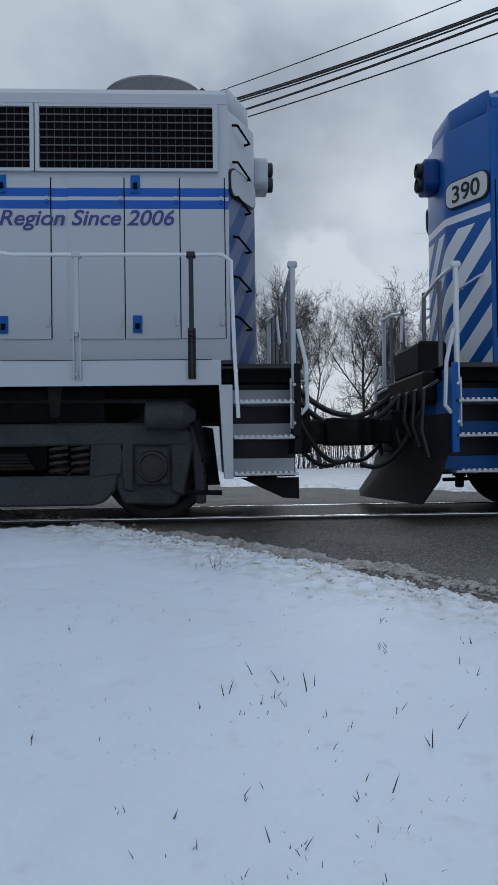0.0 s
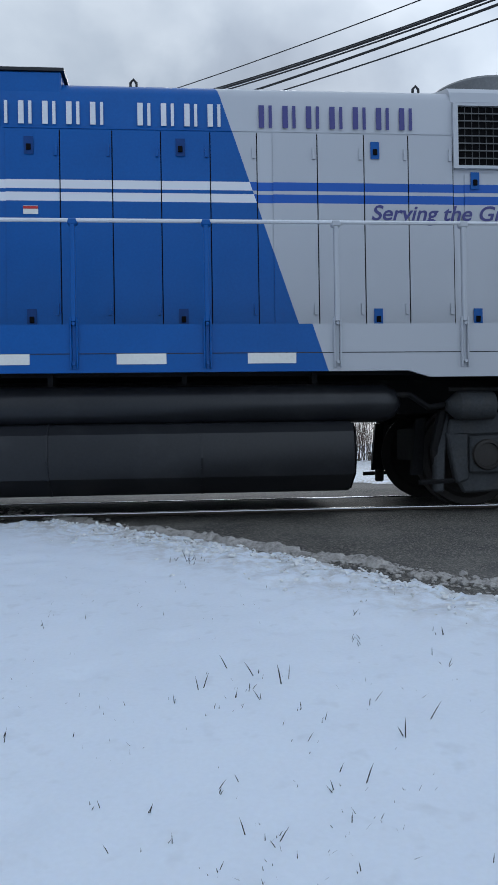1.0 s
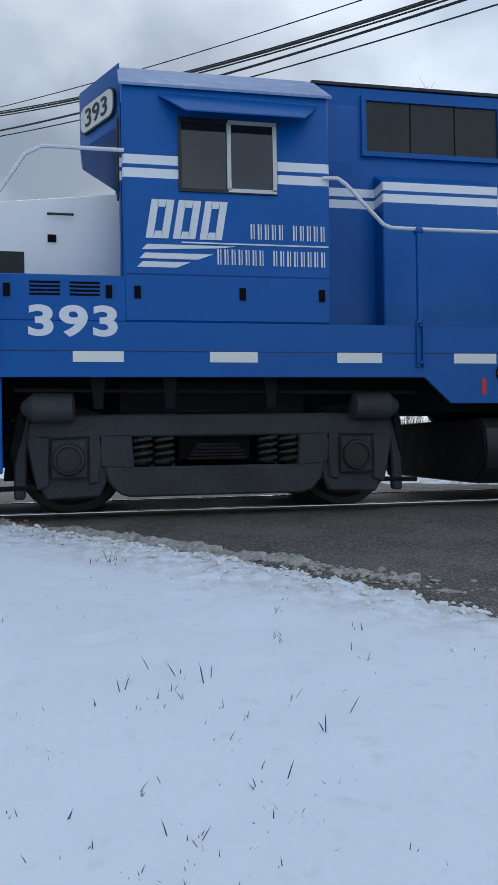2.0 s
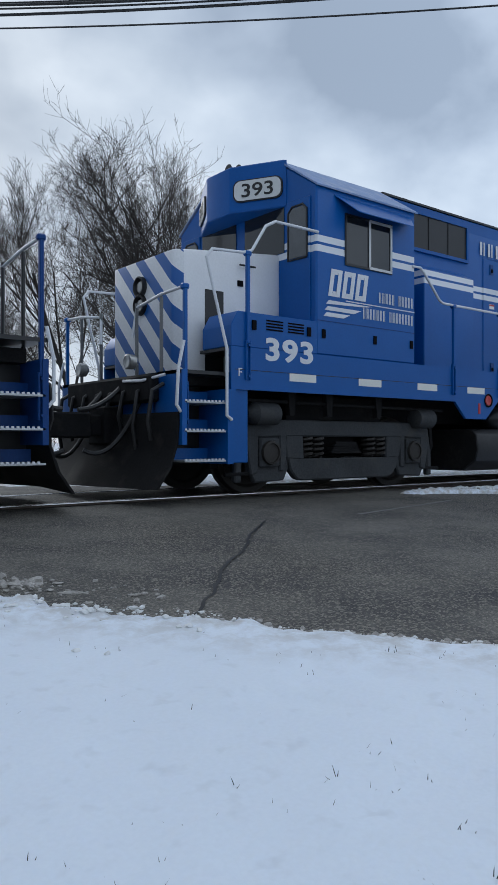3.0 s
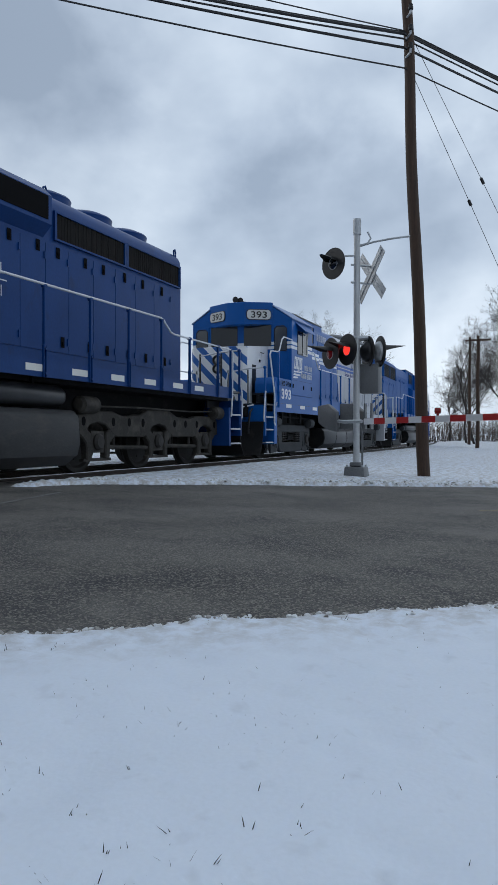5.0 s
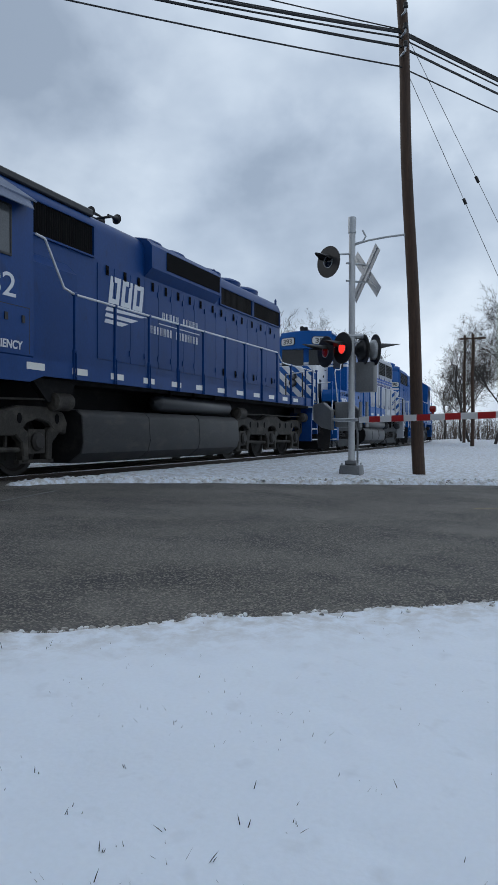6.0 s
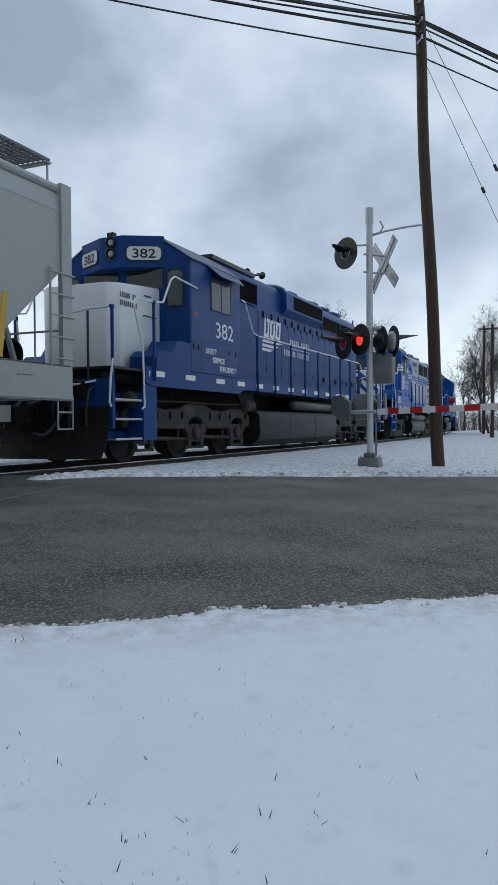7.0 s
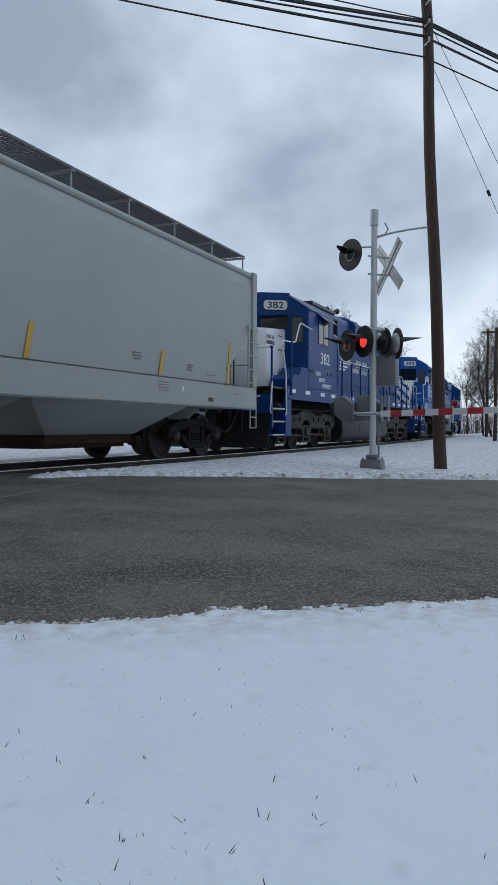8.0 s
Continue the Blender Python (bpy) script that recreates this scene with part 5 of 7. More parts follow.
def gp_locomotive(name, label, body, front, rear, number, own_livery, x, turn):
    """Four-axle road switcher; local -x is the cab end."""
    way = 1 if turn == 0 else -1
    t = thing(name, label, "locomotive", "locomotives of the train")
    # frame and walkway
    bm = B()
    box(bm, -7.5, 7.5, -0.6, 0.6, 0.95, 1.42)
    box(bm, -7.5, 7.5, -1.2, 1.2, 1.30, 1.43)
    part("underframe", bm, "frame", t, smooth=False)
    for s in BOTH:
        a, b = sorted((s * 1.48, s * 1.52))
        bm = B()
        ext(bm, [(-6.95, 1.25), (-2.79, 1.25), (-2.52, 1.0), (-2.01, 1.0), (-1.65, 1.31), (2.55, 1.31), (2.75, 1.25), (6.78, 1.25), (6.78, 1.48), (4.36, 1.48), (4.36, 1.74), (-6.95, 1.74)], "y", a, b)
        part("side_sill", bm, body, t, "painted side sill plate", smooth=False)
        bm = B()
        box(bm, -6.95, 4.36, min(s * 0.9, s * 1.48), max(s * 0.9, s * 1.48), 1.70, 1.735)
        box(bm, 4.36, 6.9, min(s * 0.9, s * 1.48), max(s * 0.9, s * 1.48), 1.42, 1.475)
        box(bm, 6.78, 7.5, min(s * 0.0, s * 1.48), max(s * 0.0, s * 1.48), 1.40, 1.44)
        box(bm, -7.6, -6.9, min(s * 0.0, s * 1.48), max(s * 0.0, s * 1.48), 1.40, 1.44)
        part("walkway", bm, "tank", t, smooth=False)
        slab("sill_seam", -6.9, 6.7, 1.52, 0.003, 1.475, 1.482, "tank", t, s=s)
        for rx in (-4.64, -3.44, -2.27, -1.08, 0.12, 1.29):
            reflector(t, rx, 1.43 if own_livery else 1.43, s)
        reflector(t, -5.85, 1.43, s)
        stairwell(t, 6.86, 7.5, body, s, "galv")
        stairwell(t, -6.98, -7.6, body, s, "galv")
        # handrails
        for px in (-2.84, -1.65, -0.47, 0.71, 1.89, 3.08, 4.28):
            stanchion(t, px, s, 1.34, 2.65, body)
        stanchion(t, 5.50, s, 1.30, 2.42, body)
        stanchion(t, 6.52, s, 1.30, 2.42, "tank" if own_livery else body)
        handrail(t, my([(-3.78, -1.53, 3.10), (-3.64, -1.55, 3.10), (-3.56, -1.55, 3.05), (-3.20, -1.55, 2.69), (-3.12, -1.545, 2.66), (-2.84, -1.535, 2.66), (4.5, -1.535, 2.66), (4.6, -1.535, 2.62), (4.82, -1.535, 2.44), (4.92, -1.535, 2.42), (6.80, -1.535, 2.42), (6.88, -1.53, 2.36), (6.9, -1.53, 1.6), (6.93, -1.53, 0.95)], s))
        handrail(t, my([(-5.6, -1.53, 3.26), (-6.3, -1.53, 3.26), (-6.45, -1.53, 3.18), (-6.66, -1.53, 2.86), (-6.78, -1.53, 2.82), (-7.2, -1.5, 2.80), (-7.28, -1.5, 2.7), (-7.02, -1.53, 1.7), (-7.02, -1.53, 0.95), (-6.95, -1.53, 0.9)], s))
        stanchion(t, -6.72, s, 1.36, 2.82, body)
        end_rails(t, 7.5, 1, s, body if own_livery else "rail_white")
        end_rails(t, -7.6, -1, s, body)
        # battery box beside the nose
        bm = B()
        a, b = sorted((s * 0.95, s * 1.515))
        ext(bm, [(-6.95, 1.74), (-6.95, 1.98), (-6.85, 2.15), (-5.60, 2.15), (-5.60, 1.74)], "y", a, b)
        bevel(bm, 0.01, 1)
        bb = part("battery_box", bm, body, t)
        bm = B()
        for i in range(2):
            for k in range(4):
                a, b = sorted((s * 1.512, s * 1.522))
                box(bm, -6.30 + 0.34 * i - 0.13, -6.30 + 0.34 * i + 0.13, a, b, 1.965 + 0.035 * k, 1.982 + 0.035 * k)
        part("louvre", bm, "dark", bb, smooth=False)
        for lx in (-6.62, -5.75, -5.50, -4.55, -3.80):
            slab("box_latch", lx - 0.028, lx + 0.028, 1.515, 0.02, 1.95, 2.06, "dark", bb, s=s)
    for s in NEAR_SIDE:
        bm = B()
        lathe(bm, [(0, 0.105), (0.012, 0.105), (0.014, 0.085), (0.006, 0.085), (0.004, 0.0)], 24, Matrix.Translation((-1.95, -1.522, 1.29)) @ pose(0, 0, 0, 0, 0, 180))
        f = part("fuel_filler", bm, "dark", t, "round fuel filler recess")
        bm = B()
        lathe(bm, [(0, 0.0), (0.016, 0.07), (0.006, 0.078)], 18, Matrix.Translation((-1.97, -1.530, 1.29)) @ pose(0, 0, 0, 0, 0, 180))
        part("filler_cap", bm, "red", f, "red filler cap")
        bm = B()
        box(bm, -2.21, -2.16, -1.526, -1.52, 1.08, 1.24)
        part("fuel_cutoff", bm, "red", t, "small red cut-off plate")
    fuel_tank(t, -2.13, 2.06, 0.20, 0.86, "long black fuel tank, grimy with road dust")
    for s in BOTH:
        air_tank(t, -1.55, 2.54, s, 1.03)
    bm = B()
    sweep(bm, [(2.3, -1.3, 1.1), (2.62, -1.3, 1.1), (2.8, -1.3, 0.98), (3.1, -1.2, 1.02), (3.3, -1.1, 1.05)], 0.03, 7)
    part("drain_pipe", bm, "frame", t)
    for a, b in ((-6.6, -2.8), (3.0, 6.5)):
        bm = B()
        sweep(bm, [(a, -1.3, 1.15), (b, -1.3, 1.12)], 0.022, 6)
        part("train_line_pipe", bm, "frame", t)
    for cx in (-4.76, 4.76):
        four_wheel_truck(t, cx, way)
        bm = B()
        box(bm, cx - 0.9, cx + 0.9, -1.0, 1.0, 0.93, 1.25)
        part("truck_bolster", bm, "frame", t, smooth=False)
        for q in (-1.1, -0.45, 0.5):
            bm = B()
            ext(bm, [(cx + q - 0.07, 1.30), (cx + q + 0.07, 1.30), (cx + q + 0.04, 0.98), (cx + q - 0.04, 0.98)], "y", -1.34, -1.26)
            part("frame_bracket", bm, "frame", t, smooth=False)
    # long hood
    h = hood_body(t, -3.74, 6.88, 0.91, 1.44, 4.08, 4.40, body)
    bm = B()
    ext(bm, [(6.86, -0.91), (7.17, -0.32), (7.17, 0.32), (6.86, 0.91)], "z", 1.44, 4.06)
    ext(bm, [(6.86, -0.88), (7.11, -0.32), (7.11, 0.32), (6.86, 0.88)], "z", 4.06, 4.30)
    bevel(bm, 0.04, 2, 0.3)
    end = part("hood_end", bm, rear, t, "slanted corner end of the long hood")
    for s in BOTH:
        for z in (3.92, 3.55, 3.2, 2.8, 2.4, 2.0) if own_livery else (2.42,):
            bm = B()
            sweep(bm, my([(6.93, -0.78, z), (6.98, -0.82, z - 0.02), (7.11, -0.57, z - 0.1), (7.06, -0.53, z - 0.1)], s), 0.013, 6)
            part("ladder_rung", bm, "dark" if own_livery else "rail_white", end)
    for s in BOTH:
        mid = Vector((7.015, s * 0.615, 3.33))
        number_board(end, "" if own_livery else number, Matrix.Translation(mid) @ pose(0, 0, 0, 0, 0, math.degrees(math.atan2(s * 0.31, 0.59)) + 90) @ Matrix.Translation((0, -0.014, 0)), 0.56, 0.26)
    bm = B()
    ext(bm, [(-0.12, 3.50), (0.12, 3.50), (0.18, 3.56), (0.18, 3.80), (0.12, 3.86), (-0.12, 3.86), (-0.18, 3.80), (-0.18, 3.56)], "x", 7.17, 7.33)
    bevel(bm, 0.025, 2)
    lamp_box = part("rear_headlight", bm, "grey" if own_livery else "navy", end, "boxed twin headlight housing")
    for z in (3.60, 3.76):
        bm = B()
        lathe(bm, [(0, 0.085), (0.05, 0.085), (0.06, 0.075), (0.02, 0.06), (0.015, 0.005)], 20, Matrix.Translation((7.33, 0.0, z)) @ pose(0, 0, 0, 0, 0, -90))
        part("lamp_ring", bm, "tank", lamp_box)
    # doors
    mid_doors = [-1.19, -0.67, -0.17, 0.30, 0.78, 1.24, 1.39, 1.84, 2.31, 2.76, 3.22]
    hood_doors(t, mid_doors, 1.80, 3.72, body)
    hood_doors(t, [3.33, 3.89, 4.05, 4.60, 5.15, 5.31, 5.86, 6.40, 6.84], 1.76, 3.34, body)
    for s in NEAR_SIDE:
        for lx, zu in ((-0.96, 3.56), (0.49, 3.56), (2.42, 3.56), (3.44, 3.27), (4.68, 3.27), (5.97, 3.27)):
            latch(t, lx, zu, s, "blue" if lx > 1 else "navy")
            latch(t, lx + 0.01, 1.90, s, "blue" if lx > 1 else "navy")
    for s in BOTH:
        slab("roof_seam", -1.2, 3.2, 0.91, 0.006, 3.735, 3.75, body, t, s=s)
        gf = "grey" if own_livery else body
        grille(t, 3.27, 4.96, 3.42, 4.02, s, gf)
        grille(t, 5.05, 6.73, 3.42, 4.02, s, gf)
        # inertial filter screen
        g = slab("filter_screen", -3.14, -1.66, 0.912, 0.012, 3.62, 4.14, "tank", t, "dark filter screen", s)
        bm = B()
        a, b = sorted((s * 0.912, s * 0.945))
        for q in ((-3.18, -1.62, 4.14, 4.19), (-3.18, -1.62, 3.57, 3.62), (-3.18, -3.13, 3.62, 4.14), (-1.67, -1.62, 3.62, 4.14)):
            box(bm, q[0], q[1], a, b, q[2], q[3])
        part("screen_frame", bm, body, g, smooth=False)
        a, b = sorted((s * 0.924, s * 0.93))
        for k in range(2):
            bm = B()
            xx = -3.14 + 1.48 * (k + 1) / 3
            box(bm, xx - 0.006, xx + 0.006, a, b, 3.62, 4.14)
            part("screen_bar", bm, "frame", g, smooth=False)
        bm = B()
        ext(bm, [(s * 0.9, 1.74), (s * 1.16, 1.74), (s * 1.16, 3.24), (s * 0.9, 3.38)], "x", -3.05, -1.80)
        bevel(bm, 0.012, 1)
        part("blower_duct", bm, body, t)
        slab("hood_panel", -3.68, -3.2, 0.91, 0.008, 1.8, 3.5, body, t, s=s)
    bm = B()
    box(bm, -3.70, -0.65, -0.905, 0.905, 4.07, 4.285)
    bevel(bm, 0.012, 1)
    hatch = part("roof_hatch", bm, body, t, "flat roof hatch")
    bm = B()
    box(bm, -3.70, -0.62, -0.92, 0.92, 4.287, 4.318)
    part("hatch_lip", bm, "tank", hatch, "black lip of the roof hatch", smooth=False)
    bm = B()
    cap = [(0.915, 4.07), (0.905, 4.17), (0.82, 4.25), (0.66, 4.30), (0.30, 4.44)]
    ext(bm, [(-q, z) for q, z in cap] + [(q, z) for q, z in cap[::-1]], "x", 3.2, 6.87)
    part("radiator_roof", bm, body, t, "raised roof over the radiators")
    for fx in (3.86, 6.10):
        roof_fan(t, fx, 4.27, 0.56, "cabinet" if own_livery else body)
    for ex in (-3.4, -1.2, 0.0, 2.9, 6.6):
        bm = B()
        sweep(bm, [(ex, -0.66, 4.24), (ex, -0.66, 4.31), (ex + 0.03, -0.66, 4.345), (ex + 0.06, -0.66, 4.31), (ex + 0.06, -0.66, 4.24)], 0.014, 6)
        part("lifting_eye", bm, "tank", t)
    cab(t, dict(x0=-5.62, x1=-3.71, floor=1.74, eave=3.86, roof=4.29, win=(-5.09, -4.24, 2.95, 3.56), shield=3.12, number=number, label="blue crew cab with sloping roof edges", horn=0.25, roof_paint="skylit"), body)
    nose(t, -7.22, -5.60, 0.82, 1.44, 2.96, 3.12, "white" if own_livery else body, front, 0.09)
    end_gear(t, -7.6, -1, body, True)
    end_gear(t, 7.5, 1, body, not own_livery)
    if not own_livery:
        bm = B()
        box(bm, 7.24, 7.54, -0.55, 0.55, 1.44, 1.78)
        bevel(bm, 0.03, 1)
        part("jumper_box", bm, "frame", t, "black jumper cable box on the end platform")
    ditch_lights(t, -7.6, -1)
    TRAIN.append((t, x, turn))
    return t


loco_a = gp_locomotive("diesel_locomotive", "blue and grey four-axle diesel locomotive with striped white nose", "livery", "stripe", "greyend", "393", True, -6.71, 0)
Y_CAB = 1.523
logo(loco_a, -5.50, 2.24, 0.78, 0.60, Y_CAB)
letter_bars(loco_a, -4.47, -3.74, 2.51, 2.65, 11, "rail_white", Y_CAB, (5,), "white bars of small lettering")
letter_bars(loco_a, -4.78, -3.74, 2.27, 2.41, 16, "rail_white", Y_CAB, (7,), "white bars of small lettering")
slab("underline", -5.10, -3.73, Y_CAB, 0.003, 2.455, 2.468, "rail_white", loco_a)
slab("cab_seam", -5.6, -3.72, 1.52, 0.003, 2.165, 2.175, "navy", loco_a)
lettering("road_number", "393", 0.36, on_side(-6.46, -1.521, 1.62), "rail_white", loco_a, bold=0.012, width=0.78, space=1.1)
lettering("end_letter", "F", 0.14, on_side(-6.86, -1.524, 1.40), "rail_white", loco_a)
letter_bars(loco_a, -1.29, 0.98, 3.77, 3.99, 10, "rail_white", 0.925, (5,), "white bars of large serif lettering")
letter_bars(loco_a, 1.02, 2.90, 3.77, 3.99, 8, "ink", 0.925, (0,), "dark blue bars of large serif lettering")
lettering("slogan", "Serving the Great Lakes Region Since 2006", 0.21, on_side(2.37, -0.926, 2.87), "ink", loco_a, shear=0.25, bold=0.003, width=3.98, label="dark blue slanted slogan lettering")
slab("notice", -1.02, -0.88, 0.925, 0.003, 2.90, 2.98, "reflect", loco_a, "small white notice")
slab("notice_bar", -1.02, -0.88, 0.929, 0.002, 2.95, 2.975, "red", loco_a)

loco_b = gp_locomotive("diesel_locomotive", "blue four-axle diesel locomotive with striped hood end", "blue", "stripe", "endstripe", "390", False, 9.68, 180)


def sd_locomotive(x):
    """Six-axle road locomotive, all dark blue with a white short hood; local -x is the cab end."""
    P = "navy"
    t = thing("diesel_locomotive", "dark blue six-axle diesel locomotive with plain white nose", "locomotive", "locomotives of the train")
    bm = B()
    box(bm, -9.4, 9.4, -0.6, 0.6, 1.0, 1.6)
    box(bm, -9.4, 9.4, -1.2, 1.2, 1.42, 1.56)
    part("underframe", bm, "frame", t, smooth=False)
    for s in BOTH:
        a, b = sorted((s * 1.48, s * 1.52))
        bm = B()
        ext(bm, [(-8.55, 1.42), (-8.3, 1.36), (-4.6, 1.36), (-4.3, 1.46), (8.75, 1.46), (8.75, 1.70), (-8.55, 1.70)], "y", a, b)
        part("side_sill", bm, P, t, "painted side sill plate", smooth=False)
        bm = B()
        box(bm, -9.5, 9.5, min(0, s * 1.48), max(0, s * 1.48), 1.60, 1.64)
        part("walkway", bm, "tank", t, smooth=False)
        for i in range(12):
            reflector(t, -5.55 + 1.075 * i, 1.585, s, 0.40, 0.1)
        reflector(t, 7.2, 1.585, s, 0.40, 0.1)
        reflector(t, -6.9, 1.585, s, 0.40, 0.1)
        reflector(t, -8.1, 1.585, s, 0.40, 0.1)
        stairwell(t, 8.80, 9.5, P, s, "galv")
        stairwell(t, -8.62, -9.5, P, s, "galv")
        for i in range(10):
            stanchion(t, -3.55 + 1.145 * i, s, 1.46, 2.76 if i < 9 else 2.55, P)
        for px in (8.1, 8.78):
            stanchion(t, px, s, 1.46, 2.55, P)
        handrail(t, my([(-4.48, -1.53, 3.45), (-4.3, -1.55, 3.42), (-3.85, -1.55, 2.8), (-3.55, -1.54, 2.75), (5.55, -1.54, 2.79), (5.66, -1.54, 2.76), (5.95, -1.54, 2.57), (6.08, -1.54, 2.55), (8.80, -1.54, 2.54), (8.88, -1.54, 2.45), (8.86, -1.54, 1.5), (8.80, -1.54, 1.05)], s))
        handrail(t, my([(-6.6, -1.53, 3.35), (-7.5, -1.53, 3.42), (-7.65, -1.53, 3.34), (-7.95, -1.53, 2.88), (-8.2, -1.53, 2.84), (-8.85, -1.52, 2.82), (-8.92, -1.52, 2.7), (-8.66, -1.53, 2.0), (-8.62, -1.53, 1.0), (-8.7, -1.53, 0.95)], s))
        stanchion(t, -8.28, s, 1.46, 2.84, P)
        end_rails(t, 9.5, 1, s, P, 2.6)
        end_rails(t, -9.55, -1, s, P, 2.6)
        bm = B()
        a, b = sorted((s * 0.95, s * 1.515))
        ext(bm, [(-8.15, 1.70), (-8.15, 1.9), (-8.0, 2.02), (-7.6, 2.02), (-7.4, 2.25), (-6.86, 2.25), (-6.86, 1.70)], "y", a, b)
        part("battery_box", bm, P, t, smooth=False)
    fuel_tank(t, -3.22, 3.15, 0.16, 1.02, "long dusty black fuel tank", "dusty_tank")
    for s in BOTH:
        air_tank(t, -0.6, 3.0, s, 1.22, 0.17)
        bm = B()
        ext(bm, [(-4.3, 1.45), (-3.2, 1.45), (-3.35, 1.15), (-3.9, 1.1)], "y", s * 1.2, s * 1.3)
        part("equipment_bracket", bm, "frame", t, smooth=False)
    for cx in (-6.08, 6.08):
        six_wheel_truck(t, cx, 1)
    half = [(0.91, 1.64), (0.91, 4.17), (0.895, 4.27), (0.85, 4.36), (0.76, 4.44), (0.62, 4.49), (0.40, 4.55), (0.2, 4.58)]
    bm = B()
    ext(bm, [(-y, z) for y, z in half] + [(y, z) for y, z in half[::-1]], "x", -4.55, 7.55)
    part("long_hood", bm, P, t, "long engine hood with rounded roof edges")
    bm = B()
    box(bm, 7.54, 7.62, -0.86, 0.86, 1.64, 4.25)
    bevel(bm, 0.03, 2)
    end = part("hood_end", bm, P, t)
    for s in BOTH:
        for z in (4.0, 3.55, 3.1, 2.7, 2.3):
            bm = B()
            sweep(bm, my([(7.60, -0.66, z), (7.68, -0.66, z), (7.70, -0.66, z - 0.12), (7.60, -0.66, z - 0.12)], s), 0.012, 6)
            part("ladder_rung", bm, "dark", end)
    hood_doors(t, [-2.0, -1.45, -0.9, -0.35, 0.2, 0.75, 1.3, 1.85, 2.4, 3.0, 3.6, 4.3, 5.0, 5.7, 6.4, 7.1], 1.95, 3.62, P)
    for s in BOTH:
        for lx in (-1.7, -1.1, -0.6, -0.05, 0.5, 1.05, 1.6, 2.15, 2.8):
            latch(t, lx, 3.54, s)
        for g0, g1 in ((3.25, 5.28), (5.40, 7.44)):
            grille(t, g0, g1, 3.74, 4.14, s, P, (0.075, 0.5), wires="grille_brown", back="grille_brown")
        for lx in (3.3, 4.05, 4.6, 5.3, 5.95, 6.7):
            latch(t, lx, 3.52, s)
            latch(t, lx + 0.12, 2.12, s)
        grille(t, -3.95, -2.15, 3.70, 4.20, s, P, (0.06, 0.6), wires="grille_brown", name="blower_grille")
        bm = B()
        ext(bm, [(s * 0.9, 3.68), (s * 1.08, 3.86), (s * 1.08, 4.30), (s * 0.96, 4.42), (s * 0.7, 4.48)], "x", -0.35, 2.95)
        part("brake_grid_housing", bm, P, t, "bulging dynamic brake housing", smooth=False)
        # black sheet on the housing paints the shade inside its inlet
        slab("brake_inlet_shade", 0.25, 2.85, 1.082, 0.01, 3.92, 4.28, "dark", t, "black sheet for air inlet shade", s)
        bm = B()
        ext(bm, [(s * 0.9, 1.64), (s * 1.12, 1.64), (s * 1.12, 3.2), (s * 0.9, 3.4)], "x", -4.2, -2.9)
        part("blower_duct", bm, P, t, smooth=False)
    for fx in (1.0, 2.1):
        roof_fan(t, fx, 4.44, 0.5, P)
    for fx in (4.0, 5.3, 6.6):
        roof_fan(t, fx, 4.42, 0.55, P)
    bm = B()
    box(bm, -4.5, -2.0, -0.84, 0.84, 4.42, 4.54)
    bevel(bm, 0.02, 1)
    part("roof_hatch", bm, "tank", t, "dark flat roof hatch")
    bm = B()
    lathe(bm, [(0, 0.16), (0.3, 0.15), (0.31, 0.12)], 16, Matrix.Translation((-0.6, 0, 4.5)) @ pose(0, 0, 0, 90))
    part("exhaust_stack", bm, "tank", t)
    for i in range(3):
        bm = B()
        lathe(bm, [(0, 0.02), (0.2, 0.03), (0.28, 0.06), (0.31, 0.10), (0.314, 0.02)], 14, Matrix.Translation((-1.0, -0.5 + 0.18 * i, 4.76)) @ pose(0, 0, 0, 0, 0, 90 if i % 2 else -90))
        part("horn", bm, "black", t, "black air horn trumpet")
    bm = B()
    sweep(bm, [(-1.0, -0.55, 4.72), (-1.0, -0.1, 4.72), (-1.0, -0.1, 4.5)], 0.025, 6)
    part("horn_manifold", bm, "black", t)
    for ex in (7.45, 3.1):
        bm = B()
        sweep(bm, [(ex, -0.8, 4.38), (ex, -0.8, 4.52), (ex + 0.05, -0.8, 4.55), (ex + 0.08, -0.8, 4.5), (ex + 0.08, -0.8, 4.38)], 0.018, 6)
        part("lifting_eye", bm, P, t)
    cab(t, dict(x0=-6.88, x1=-4.5, floor=1.70, eave=3.90, roof=4.33, win=(-5.95, -5.02, 3.05, 3.68), shield=3.36, number="382", label="dark blue crew cab with sloping roof edges", horn=0.4, roof_paint="pale_navy", awning_paint="pale_navy"), P)
    nose(t, -8.45, -6.86, 0.85, 1.64, 3.24, 3.36, "white", "white", 0.16)
    letter_bars(t, -8.30, -7.75, 2.98, 3.08, 8, "tank", 0.852, (5,), "dark bars of small lettering")
    letter_bars(t, -8.30, -7.72, 2.83, 2.93, 9, "tank", 0.852, (), "dark bars of small lettering")
    bm = B()
    sweep(bm, [(-7.6, -0.90, 2.72), (-7.6, -0.95, 2.72), (-7.2, -0.95, 2.72), (-7.2, -0.90, 2.72)], 0.014, 6)
    part("nose_grab_iron", bm, "black", t)
    for q in ((-6.84, -6.82, 1.75, 3.84), (-6.44, -6.43, 1.74, 2.38), (-4.62, -4.61, 1.74, 2.38), (-6.44, -4.61, 2.372, 2.382)):
        slab("panel_seam", q[0], q[1], 1.519, 0.003, q[2], q[3], "black", t)
    for lx in (-6.74, -6.54, -5.1, -4.75):
        slab("panel_latch", lx - 0.03, lx + 0.03, 1.52, 0.016, 2.16, 2.26, "black", t)
    slab("cab_notice", -6.72, -6.62, 1.521, 0.003, 2.80, 2.90, "red", t, "small red notice")
    end_gear(t, -9.55, -1, P, True)
